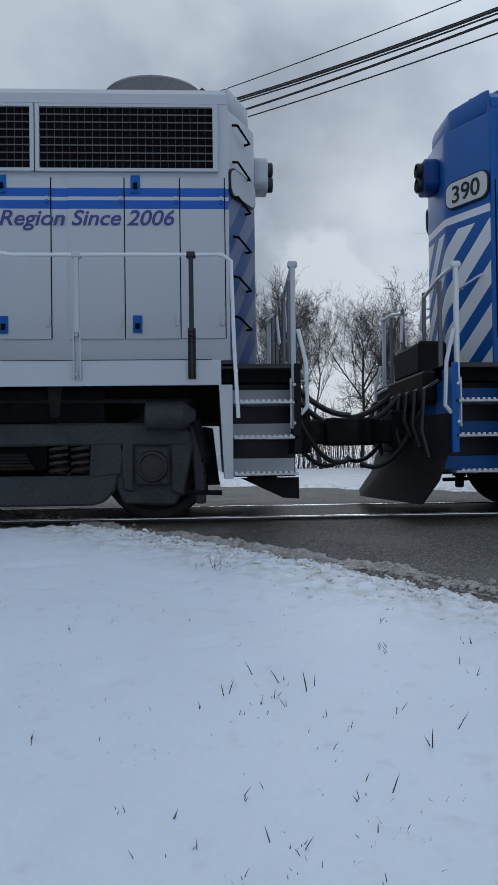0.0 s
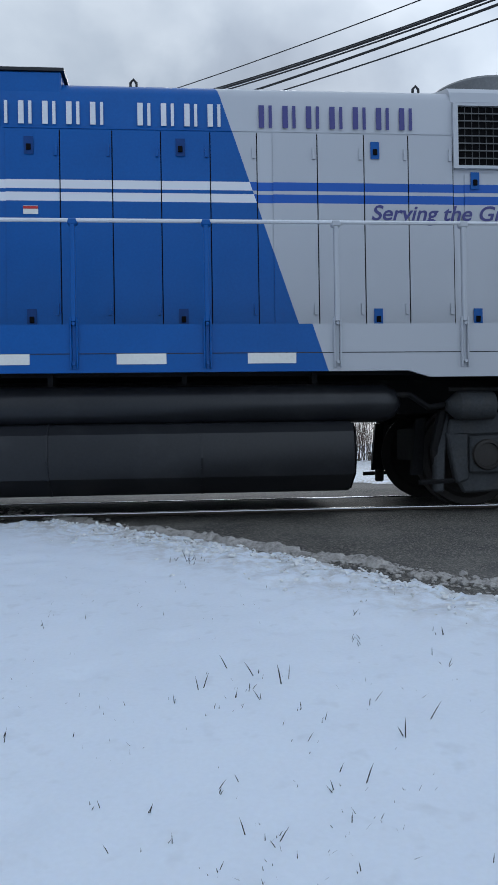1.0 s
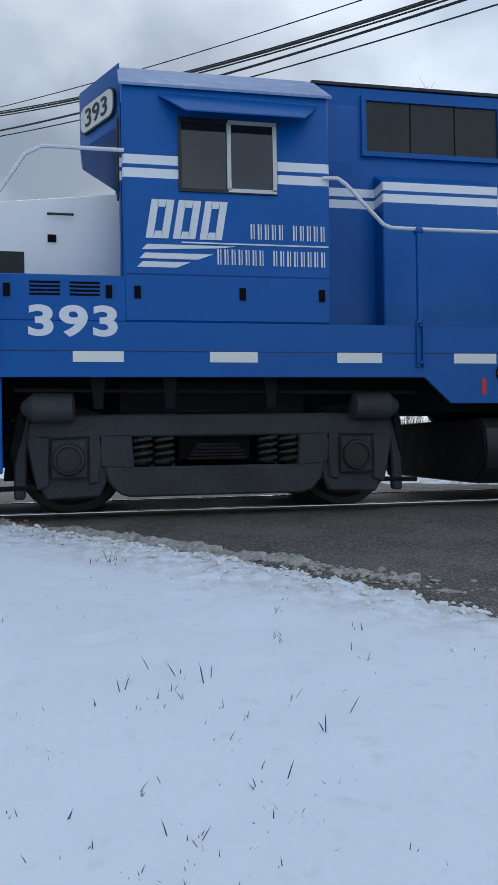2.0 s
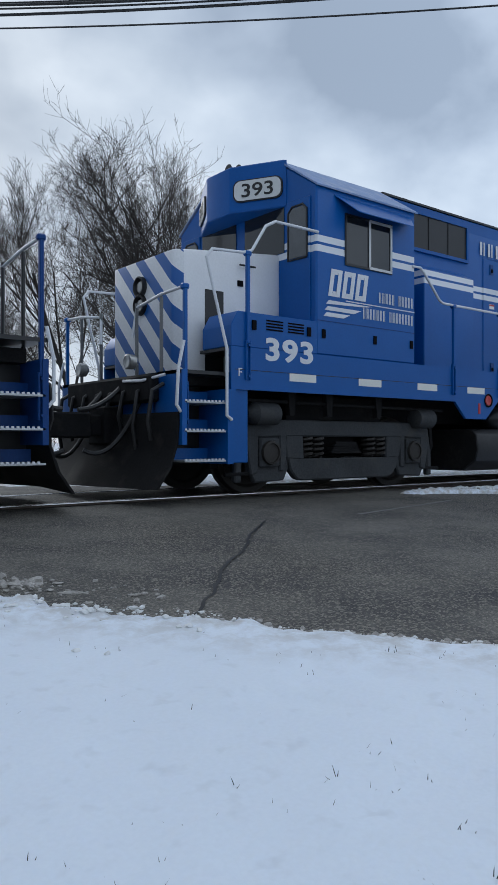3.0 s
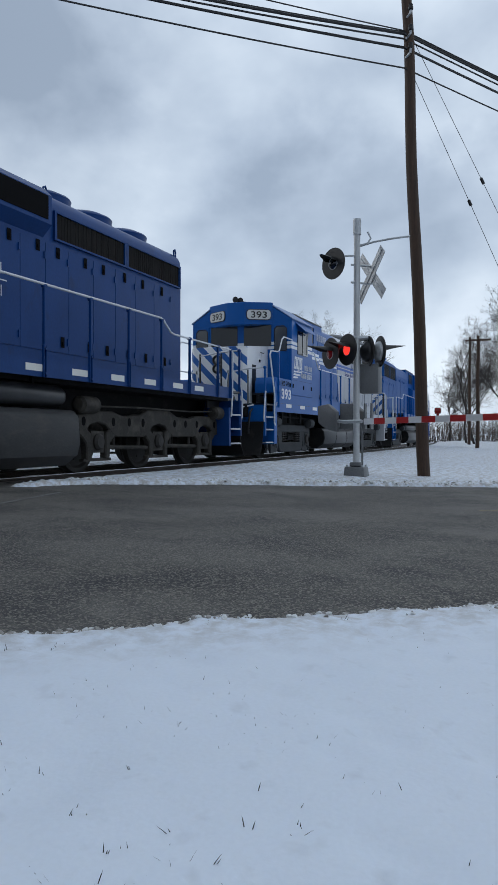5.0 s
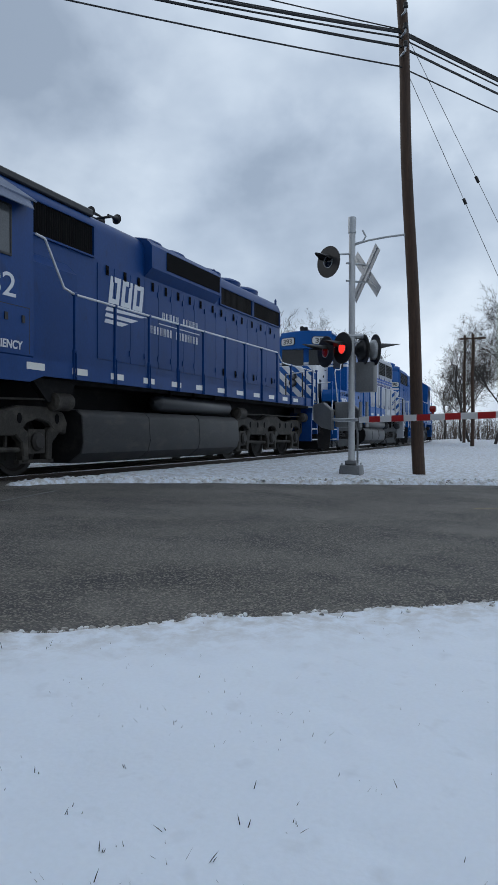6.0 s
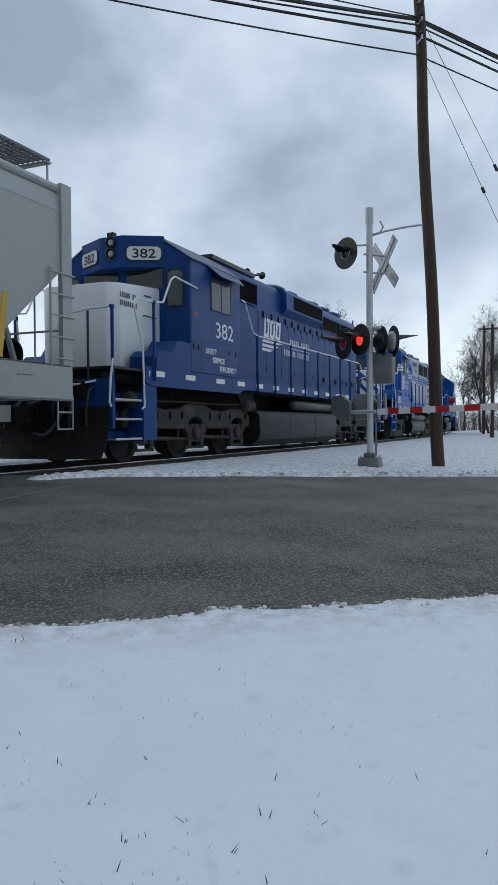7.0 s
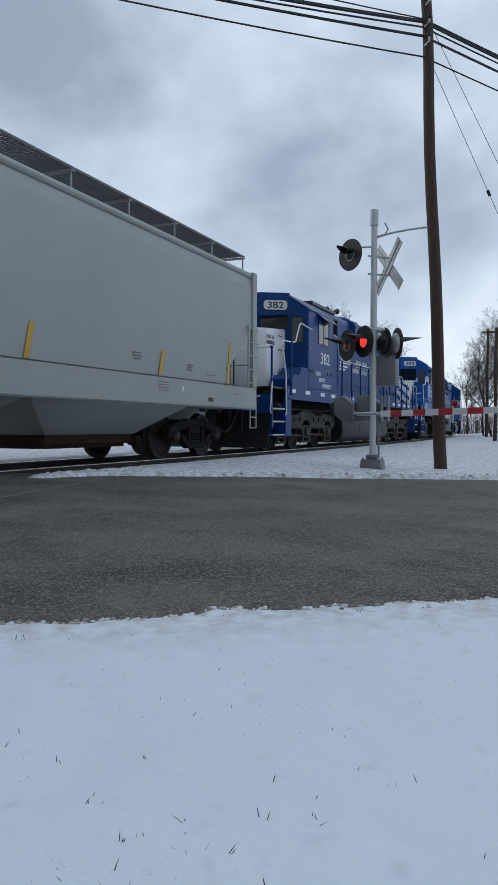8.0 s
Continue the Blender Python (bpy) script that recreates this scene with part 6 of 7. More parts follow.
    end_gear(t, 9.5, 1, P, True)
    ditch_lights(t, -9.55, -1)
    lettering("road_number", "382", 0.46, on_side(-5.80, -1.524, 2.48), "rail_white", t, bold=0.002, width=0.90)
    for i, (word, dx) in enumerate((("SAFETY", 0.0), ("SERVICE", 0.33), ("EFFICIENCY", 0.66))):
        lettering("motto", word, 0.155, on_side(-6.25 + dx, -1.524, 2.12 - 0.165 * i), "rail_white", t, bold=0.004, shear=0.1)
    lettering("end_letter", "F", 0.14, on_side(-8.46, -1.524, 1.52), "rail_white", t)
    logo(t, -1.80, 2.62, 1.35, 0.85, 0.925)
    letter_bars(t, 0.35, 2.05, 2.94, 3.10, 11, "rail_white", 0.925, (5,), "white bars of lettering")
    letter_bars(t, -0.15, 2.05, 2.62, 2.78, 16, "rail_white", 0.925, (7,), "white bars of lettering")
    slab("underline", 0.2, 2.1, 0.926, 0.003, 2.845, 2.862, "rail_white", t)
    TRAIN.append((t, x, 0))
    return t


sd_locomotive(-25.33)


def hopper_car(x):
    """Covered hopper with smooth sides, sloped bays and a mesh running board."""
    P = "hopper"
    t = thing("covered_hopper_car", "light grey covered hopper wagon with yellow reflectors", "hopper wagon")
    L = 8.9
    bm = B()
    half = [(1.58, 1.50), (1.60, 2.4), (1.60, 3.7), (1.57, 3.93), (1.48, 4.06), (1.30, 4.16), (0.8, 4.28), (0.3, 4.33)]
    prof = [(-y, z) for y, z in half] + [(y, z) for y, z in half[::-1]]
    ext(bm, prof, "x", -L + 1.6, L - 1.55)
    ext(bm, [(-y, z) for y, z in half[2:]] + [(y, z) for y, z in half[2:][::-1]], "x", -L + 0.1, -L + 1.6)
    ext(bm, [(-y, z) for y, z in half[2:]] + [(y, z) for y, z in half[2:][::-1]], "x", L - 1.55, L - 0.1)
    for d in (-1, 1):  # end slope sheets between the side sheets
        ext(bm, [(d * (L - 0.1), 3.7), (d * (L - 1.55), 3.7), (d * (L - 1.55), 1.9), (d * (L - 1.45), 1.85), (d * (L - 0.1), 2.95)], "y", -1.595, 1.595)
    part("body", bm, P, t, "smooth light grey side and roof sheets", smooth=True)
    for s in BOTH:
        a, b = sorted((s * 1.56, s * 1.635))
        bm = B()
        box(bm, -L, L, a, b, 1.04, 1.52)
        bevel(bm, 0.012, 1)
        part("side_sill", bm, P, t)
        bm = B()
        sweep(bm, [(-L + 0.05, s * 1.53, 4.03), (L - 0.05, s * 1.53, 4.03)], 0.065, 10)
        part("top_chord", bm, P, t)
        for d in (-1, 1):
            bm = B()
            box(bm, min(d * L, d * (L - 0.22)), max(d * L, d * (L - 0.22)), a, b, 1.523, 4.10)
            part("corner_post", bm, P, t, smooth=False)
            # ladder by the corner
            for k in range(5):
                bm = B()
                sweep(bm, [(d * (L - 0.50), s * 1.64, 1.62 + 0.30 * k), (d * (L + 0.03), s * 1.655, 1.62 + 0.30 * k), (d * (L + 0.03), s * 1.6, 1.62 + 0.30 * k)], 0.012, 5)
                part("ladder_rung", bm, P, t)
            bm = B()
            sweep(bm, [(d * (L - 0.50), s * 1.62, 1.5), (d * (L - 0.50), s * 1.64, 1.56), (d * (L - 0.50), s * 1.64, 2.86), (d * (L - 0.40), s * 1.6, 2.90)], 0.018, 6)
            part("ladder_stile", bm, P, t)
            bm = B()
            sweep(bm, [(d * (L - 0.34), s * 1.62, 1.1), (d * (L - 0.34), s * 1.62, 0.62), (d * (L + 0.0), s * 1.62, 0.62), (d * (L + 0.0), s * 1.62, 1.1)], 0.016, 6)
            sweep(bm, [(d * (L - 0.34), s * 1.62, 0.86), (d * L, s * 1.62, 0.86)], 0.014, 6)
            part("sill_step", bm, P, t)
        for k, (xx, z0, z1) in enumerate(((7.42, 1.55, 2.40), (4.62, 1.55, 2.0), (1.12, 1.55, 2.04), (-2.4, 1.55, 2.0), (-6.2, 1.55, 2.4))):
            bm = B()
            a2, b2 = sorted((s * 1.595, s * 1.606))
            ext(bm, [(xx - 0.05, z0), (xx + 0.05, z0), (xx + 0.17, z1), (xx + 0.07, z1)], "y", a2, b2)
            part("yellow_reflector", bm, "yellow", t, "vertical yellow reflective strip", smooth=False)
        random.seed(8)
        for xx, z, w, rows_ in ((3.75, 1.86, 0.30, 3), (5.62, 1.80, 0.28, 3), (6.4, 1.66, 0.40, 1)):
            bm = B()
            for r_ in range(rows_):
                slabw = w * (0.7 + 0.3 * random.random())
                a2, b2 = sorted((s * 1.602, s * 1.605))
                box(bm, xx, xx + slabw, a2, b2, z - 0.05 * r_, z - 0.05 * r_ + 0.018)
            tagged(part("data_bar_block", bm, "cabinet", t, "small dark data lettering bars", smooth=False), kind="stuff")
        for xx, z, w, rows_ in ((4.5, 1.42, 0.36, 4), (7.7, 1.34, 0.3, 1)):
            bm = B()
            for r_ in range(rows_):
                a2, b2 = sorted((s * 1.637, s * 1.640))
                box(bm, xx, xx + w, a2, b2, z - 0.05 * r_, z - 0.05 * r_ + 0.016)
            tagged(part("data_bar_block", bm, "cabinet", t, "small dark data lettering bars", smooth=False), kind="stuff")
        slab("placard", 6.45, 6.66, 1.636, 0.006, 1.14, 1.22, "black", t, s=s)
        slab("routing_plate", 5.36, 5.43, 1.636, 0.006, 1.30, 1.38, "white", t, s=s)
        slab("sill_ledge", -L + 0.05, L - 0.05, 1.60, 0.045, 1.523, 1.532, "cabinet", t, s=s)
        slab("sill_flange", -L + 0.05, L - 0.05, 1.60, 0.06, 1.02, 1.038, "cabinet", t, s=s)
    # roof running board on stands
    for s in BOTH:
        for d0, d1 in ((-L + 0.3, L - 0.15),):
            bm = B()
            n = int((d1 - d0) / 0.055)
            a, b = sorted((s * 0.74, s * 1.38))
            for i in range(n):
                xx = d0 + i * 0.055
                box(bm, xx, xx + 0.020, a, b, 4.47, 4.485)
            for k in range(8):
                yy = a + (b - a) * k / 7
                box(bm, d0, d1, yy - 0.009, yy + 0.009, 4.475, 4.492)
            tagged(part("running_board_mesh", bm, "cabinet", t, "open mesh roof walkway", smooth=False), kind="stuff")
            bm = B()
            for yy in (a, b):
                box(bm, d0, d1, yy - 0.012, yy + 0.012, 4.46, 4.495)
            part("running_board_edge", bm, "steel_dark", t, smooth=False)
            for i in range(12):
                xx = d0 + (d1 - d0) * i / 11
                bm = B()
                sweep(bm, [(xx, s * 1.34, 4.47), (xx, s * 1.34, 4.10)], 0.018, 6)
                box(bm, xx - 0.05, xx + 0.05, a, b, 4.435, 4.462)
                part("running_board_stand", bm, P, t)
    # hopper bays with outlets
    for t0, t1, b0, b1 in ((1.3, 5.95, 2.75, 5.35), (-1.3, 1.3, -0.5, 0.5), (-5.95, -1.3, -5.35, -2.75)):
        bm = B()
        v = [[bm.verts.new((x_, sy * half_w, z)) for x_, sy in ((lo, -1), (hi, -1), (hi, 1), (lo, 1))] for lo, hi, half_w, z in ((t0, t1, 1.5, 1.06), (b0, b1, 0.60, 0.50))]
        for i in range(4):
            bm.faces.new((v[0][i], v[0][(i + 1) % 4], v[1][(i + 1) % 4], v[1][i]))
        bm.faces.new(v[0]), bm.faces.new(v[1])
        bay = part("hopper_bay", bm, P, t, "sloped grey hopper bay", smooth=False)
        bm = B()
        box(bm, b0 + 0.03, b1 - 0.03, -0.57, 0.57, 0.36, 0.51)
        box(bm, b0 + 0.15, b1 - 0.15, -0.48, 0.48, 0.27, 0.37)
        sweep(bm, [(b0 - 0.1, -0.56, 0.38), (b1 + 0.1, -0.56, 0.38)], 0.05, 10)
        for q in (b0 - 0.05, b1 + 0.05):
            lathe(bm, [(-0.14, 0.05), (-0.1, 0.10), (0.1, 0.10), (0.14, 0.05)], 14, Matrix.Translation((q, -0.58, 0.38)))
        part("outlet_gate", bm, "rust", bay, "rusty brown outlet gate")
    bm = B()
    box(bm, -L + 0.2, L - 0.2, -0.28, 0.28, 0.75, 1.15)
    for d in (-1, 1):
        box(bm, min(d * (L - 1.9), d * (L - 0.0)), max(d * (L - 1.9), d * L), -1.5, 1.5, 1.05, 1.18)
        box(bm, min(d * L, d * (L + 0.8)), max(d * L, d * (L + 0.8)), -0.12, 0.12, 0.74, 1.0)
    part("centre_sill", bm, P, t, smooth=False)
    for d in (-1, 1):
        for s in BOTH:
            bm = B()
            sweep(bm, [(d * (L - 0.2), s * 0.9, 1.15), (d * (L - 0.9), s * 0.9, 2.9)], 0.05, 6)
            sweep(bm, [(d * (L - 0.05), s * 1.5, 2.05), (d * (L - 0.05), s * 0.3, 2.05)], 0.016, 6)
            sweep(bm, [(d * (L - 0.05), s * 1.0, 1.15), (d * (L - 0.05), s * 1.0, 2.6)], 0.016, 6)
            part("end_brace", bm, P, t)
        bm = B()
        lathe(bm, [(-0.02, 0.26), (0.02, 0.26), (0.02, 0.22), (-0.02, 0.22)], 20, Matrix.Translation((d * (L + 0.02), -0.45, 1.75)) @ pose(0, 0, 0, 0, 0, 90))
        for a in range(3):
            c = Vector((d * (L + 0.02), -0.45, 1.75))
            o = Vector((0, 0.23 * math.cos(a * 1.047), 0.23 * math.sin(a * 1.047)))
            sweep(bm, [c - o, c + o], 0.012, 5)
        part("brake_wheel", bm, "frame", t, "round hand-brake wheel")
        # freight truck
        cx = d * 6.95
        for dx in (-0.89, 0.89):
            wheelset(t, cx + dx, 0.457, 1)
        for s in BOTH:
            a, b = sorted((s * 0.98, s * 1.12))
            bm = B()
            ext(bm, [(cx - 1.16, 0.42), (cx - 1.16, 0.62), (cx - 0.9, 0.68), (cx - 0.35, 0.80), (cx + 0.35, 0.80), (cx + 0.9, 0.68), (cx + 1.16, 0.62), (cx + 1.16, 0.42), (cx + 0.72, 0.42), (cx + 0.66, 0.56), (cx + 0.34, 0.64), (cx - 0.34, 0.64), (cx - 0.66, 0.56), (cx - 0.72, 0.42)], "y", a, b)
            ext(bm, [(cx - 0.70, 0.46), (cx - 0.35, 0.20), (cx + 0.35, 0.20), (cx + 0.70, 0.46), (cx + 0.55, 0.50), (cx + 0.30, 0.30), (cx - 0.30, 0.30), (cx - 0.55, 0.50)], "y", a, b)
            for q in (-0.34, 0.24):
                box(bm, cx + q, cx + q + 0.10, a, b, 0.25, 0.70)
            bevel(bm, 0.012, 1)
            fr = part("side_frame", bm, "frame", t, "rusty cast freight truck side frame")
            for q in (-0.13, 0.0, 0.13):
                bm = B()
                coil(bm, cx + q, s * 1.05, 0.30, 0.54, 0.055, 0.016)
                part("coil_spring", bm, "wheel", fr)
            for dx in (-0.89, 0.89):
                bm = B()
                lathe(bm, [(0, 0.0), (0, 0.11), (s * 0.06, 0.11), (s * 0.10, 0.07), (s * 0.10, 0.0)], 18, Matrix.Translation((cx + dx, s * 1.08, 0.457)))
                part("bearing_cap", bm, "wheel", fr)
        bm = B()
        box(bm, cx - 0.2, cx + 0.2, -1.1, 1.1, 0.52, 0.78)
        part("bolster", bm, "frame", t, smooth=False)
    TRAIN.append((t, x, 0))
    return t


hopper_car(-45.0)
# ---- poles, wires, crossing signal ----
POLE = Vector((15.23, 2.40))
POLE_TOP = Vector((15.03, 2.775, 9.35))


def utility_pole(base, top, r0, r1, label):
    t = thing("utility_pole", label, "utility pole", "utility poles")
    bm = B()
    base, top = Vector(base), Vector(top)
    pts = [base.lerp(top, i / 12) + Vector((0.025 * math.sin(i * 1.3), 0.02 * math.sin(i * 0.9 + 1), 0)) * (0 < i < 12) for i in range(13)]
    sweep(bm, pts, 0, 14, [r0 + (r1 - r0) * i / 12 for i in range(13)])
    part("shaft", bm, "pole", t)
    return t


pole = utility_pole((POLE.x, POLE.y, fall(POLE.y) - 0.3), POLE_TOP, 0.128, 0.1, "tall brown wooden utility pole leaning slightly in snow")
for dz in (0.45, 0.85, 1.22):
    bm = B()
    c = POLE_TOP - Vector((0, 0, dz))
    sweep(bm, [c + Vector((-0.02, 0.0, 0.0)), c + Vector((-0.2, -0.12, 0.0)), c + Vector((-0.22, -0.13, 0.1))], 0.022, 6)
    part("bracket", bm, "galv", pole)
for dz in (0.4, 0.8, 1.15):
    bm = B()
    c = POLE_TOP - Vector((0.22, 0.13, dz))
    lathe(bm, [(0, 0.02), (0.01, 0.05), (0.05, 0.05), (0.06, 0.035), (0.1, 0.045), (0.12, 0.02)], 10, Matrix.Translation(c) @ pose(0, 0, 0, 90))
    part("insulator", bm, "black", pole)
utility_pole((POLE.x - 0.65 * 46, POLE.y + 0.76 * 46, -0.4), (POLE.x - 0.65 * 46, POLE.y + 0.76 * 46, 14.5), 0.19, 0.13, "brown wooden utility pole beyond the railway track")
utility_pole((58.0, 5.9, -0.9), (58.2, 5.9, 8.0), 0.12, 0.09, "distant brown wooden utility pole beside the railway")
far_pole = utility_pole((46.0, 4.2, -0.9), (46.0, 4.2, 6.5), 0.12, 0.09, "distant wooden utility pole with a crossarm beside the railway")
bm = B()
box(bm, 45.85, 45.93, 3.45, 4.95, 6.18, 6.29)
part("crossarm", bm, "pole", far_pole, smooth=False)
utility_pole((POLE.x + 39, POLE.y - 27.3, -1.0), (POLE.x + 39, POLE.y - 27.3, 9.2), 0.19, 0.13, "brown wooden utility pole beyond the crossing road")


def cable(a, b, sag, r, label, name="overhead_cable"):
    bm = B()
    a, b = Vector(a), Vector(b)
    n = 44
    sweep(bm, [a.lerp(b, i / n) - Vector((0, 0, 4 * sag * (i / n) * (1 - i / n))) for i in range(n + 1)], r, 6)
    return tagged(part(name, bm, "wire", None), label, "cable", "overhead cables")


def bundle(z0, z1, right, r, sag, dx=0.0):
    k = 46
    left = (POLE.x - 0.65 * k + dx, POLE.y + 0.76 * k + dx, z1)
    at = POLE_TOP + Vector((-0.10 + dx * 0.3, 0.02, z0 - POLE_TOP.z))
    cable(left, at, sag, r, "black overhead cable sagging between utility poles")
    cable(at, (POLE.x + 39, POLE.y - 27.3, right), 0.85, r, "black overhead cable sagging between utility poles")


bundle(7.90, 13.99, 7.75, 0.016, 1.53)
bundle(8.30, 14.11, 8.1, 0.027, 1.59)
bundle(8.46, 15.55, 8.3, 0.018, 2.15, -0.10)
bundle(8.57, 15.70, 8.45, 0.026, 2.17)
bundle(8.62, 15.85, 8.55, 0.018, 2.17, 0.12)
bundle(8.66, 14.73, 8.6, 0.013, 1.27, 0.2)
for gx, gy, up in ((19.28, -1.64, 8.66), (18.54, -0.88, 7.96)):
    bm = B()
    a, b = Vector((POLE_TOP.x + 0.08, POLE_TOP.y - 0.06, up)), Vector((gx, gy, -0.5))
    sweep(bm, [a, b], 0.0055, 6)
    for k in (0.29,):
        sweep(bm, [a.lerp(b, k), a.lerp(b, k + 0.013)], 0.032, 8)
    tagged(part("guy_wire", bm, "wire", None), "steel guy wire with strain insulators", "cable", "guy wires")

# Crossing signal with lowered gate arm.
MAST = Vector((14.25, 3.56, fall(3.56) + 0.06))


def signal_head(parent, at, facing, lens, depth=0.24, back="black"):
    """Round black target with a hooded lamp, facing the given yaw."""
    m = Matrix.Translation(at) @ pose(0, 0, 0, 0, 0, facing)   # local -y is the way the lamp looks
    bm = B()
    lathe(bm, [(-0.012, 0.0), (-0.012, 0.30), (0.0, 0.305), (0.012, 0.30), (0.012, 0.12)], 36, m)
    head = part("target", bm, "black", parent, "black round lamp backing")
    bm = B()
    lathe(bm, [(0.013, 0.20), (0.06, 0.19), (0.12, 0.13), (0.17, 0.05), (0.172, 0.0)] if back != "black" else [(0.01, 0.115), (0.10, 0.11), (0.17, 0.06), (0.172, 0.0)], 24, m)
    part("housing", bm, back, head, "silver lamp housing" if back != "black" else "")
    bm = B()
    lathe(bm, [(-0.013, 0.106), (-0.02, 0.108), (-0.02, 0.116), (-0.013, 0.118)], 28, m)
    part("lens_ring", bm, "galv", head)
    bm = B()
    lathe(bm, [(-0.035, 0.0), (-0.03, 0.06), (-0.013, 0.105)], 24, m)
    part("lens", bm, lens, head, "red glass lens")
    bm = B()
    n = 18
    ring = []
    for k in range(n + 1):
        a = math.pi * (0.10 + 0.80 * k / n)
        for y, r in ((-0.013, 0.125), (-0.02 - depth * (0.12 + 0.88 * max(0, math.sin(a)) ** 1.5), 0.122)):
            for dr in (0, 0.006):
                ring.append(bm.verts.new(m @ Vector(((r + dr) * math.cos(a), y, (r + dr) * math.sin(a)))))
    for k in range(n):
        i, j = 4 * k, 4 * k + 4
        for p, q in ((0, 2), (3, 1), (2, 3), (1, 0)):
            bm.faces.new((ring[i + p], ring[j + p], ring[j + q], ring[i + q]))
    part("hood", bm, "black", head)
    return head


def crossing_signal():
    t = thing("crossing_signal", "silver railway crossing signal with red lamps and lowered gate", "crossing signal")
    x, y, z = MAST
    bm = B()
    sweep(bm, [(x, y, z), (x, y, 4.86)], 0.063, 18)
    mast = part("mast", bm, "alu", t, "silver painted steel mast")
    bm = B()
    sweep(bm, [(x, y, 4.62), (x, y, 4.92)], 0.078, 18)
    part("cap", bm, "galv", mast)
    bm = B()
    foot, top = [[bm.verts.new((x + h * i, y + h * j, k)) for i, j in ((-1, -1), (1, -1), (1, 1), (-1, 1))] for h, k in ((0.225, z - 0.15), (0.19, z + 0.24))]
    bm.faces.new(foot[::-1]), bm.faces.new(top)
    for i in range(4):
        bm.faces.new((foot[i], foot[(i + 1) % 4], top[(i + 1) % 4], top[i]))
    ext(bm, [(x - 0.11, y - 0.11), (x + 0.11, y - 0.11), (x + 0.11, y + 0.11), (x - 0.11, y + 0.11)], "z", z + 0.245, z + 0.33)
    bevel(bm, 0.02)
    base = part("base_box", bm, "cabinet", t, "grey cast junction base")
    for sx, sy in ((-1, -1), (1, -1), (-1, 1), (1, 1)):
        bm = B()
        sweep(bm, [(x + sx * 0.15, y + sy * 0.15, z + 0.2), (x + sx * 0.15, y + sy * 0.15, z + 0.28)], 0.022, 6)
        part("bolt", bm, "galv", base)
    # crossbuck faces along the road
    face = math.degrees(math.atan2(ROAD.y, ROAD.x)) + 90
    for ang, dy in ((45, -0.11), (-45, -0.135)):
        bm = B()
        box(bm, -0.61, 0.61, -0.006, 0.006, -0.115, 0.115)
        bevel(bm, 0.003, 1)
        bm.transform(Matrix.Translation((x, y, 3.86)) @ pose(0, 0, 0, 0, 0, face + 4) @ Matrix.Translation((0.0, dy - 0.2, 0)) @ pose(0, 0, 0, 0, ang, 0))
        board = part("crossbuck_board", bm, "alu", t, "bare metal back of a crossbuck board")
        bm = B()
        box(bm, -0.60, 0.60, 0.007, 0.02, -0.012, 0.012)
        bm.transform(Matrix.Translation((x, y, 3.86)) @ pose(0, 0, 0, 0, 0, face + 4) @ Matrix.Translation((0.0, dy - 0.2, 0)) @ pose(0, 0, 0, 0, ang, 0))
        part("stiffener", bm, "galv", board, smooth=False)
    for dz in (-0.17, 0.17):
        bm = B()
        c = Vector((x, y, 3.86 + dz))
        n = Matrix.Rotation(radians(face + 4), 3, "Z") @ Vector((0, -0.32, 0))
        sweep(bm, [c - n * 0.4, c + n], 0.02, 6)
        part("clamp", bm, "galv", mast)
    # upper single lamp and lower pair, facing the camera's side of the road
    signal_head(t, (x - 0.18, y + 0.42, 4.06), -119, "glass", 0.34)
    signal_head(t, (x - 0.12, y + 0.49, 2.33), -133, "red_lens_dim", 0.5)
    signal_head(t, (x - 0.22, y + 0.13, 2.38), -130, "red_lens_lit", 0.42)
    signal_head(t, (x + 0.10, y - 0.20, 2.36), 36, "red_lens_dim", 0.5, "tank")
    signal_head(t, (x + 0.16, y - 0.42, 2.36), 33, "red_lens_dim", 0.5, "galv")
    for pts, r in (([(x, y, 4.22), (x - 0.14, y + 0.32, 4.20), (x - 0.14, y + 0.40, 4.10)], 0.02), ([(x - 0.06, y + 0.46, 2.36), (x, y, 2.55), (x + 0.1, y - 0.4, 2.36)], 0.028),
                   ([(x - 0.08, y + 0.1, 2.62), (x + 0.1, y - 0.2, 2.62)], 0.05)):
        bm = B()
        sweep(bm, pts, r, 8)
        part("lamp_bracket", bm, "galv", t)
    bm = B()
    sweep(bm, [(x, y, 4.38), (x + 0.05, y - 0.3, 4.46), (x + 0.15, y - 0.65, 4.52), (x + 0.22, y - 0.98, 4.55)], 0.02, 8)
    sweep(bm, [(x, y, 4.40), (x + 0.02, y - 0.2, 4.44), (x + 0.04, y - 0.26, 4.54), (x + 0.03, y - 0.2, 4.66)], 0.018, 8)
    part("conduit_arm", bm, "galv", t)
    # gate mechanism and counterweights
    bm = B()
    box(bm, x + 0.02, x + 0.36, y - 0.42, y - 0.06, 1.55, 2.12)
    bevel(bm, 0.015)
    part("relay_case", bm, "cabinet", t, "grey steel relay case")
    bm = B()
    box(bm, x + 0.07, x + 0.34, y + 0.02, y + 0.36, 0.86, 1.36)
    bevel(bm, 0.03)
    part("gate_mechanism", bm, "cabinet", t, "grey gate motor box")
    bm = B()
    for dy in (-0.14, -0.27):
        ext(bm, [(x + 0.08, 0.86), (x + 0.30, 0.86), (x + 0.26, 1.36), (x + 0.14, 1.36)], "y", y + dy, y + dy + 0.03)
    part("gate_plates", bm, "cabinet", t, "grey gate pivot plates", smooth=False)
    bm = B()
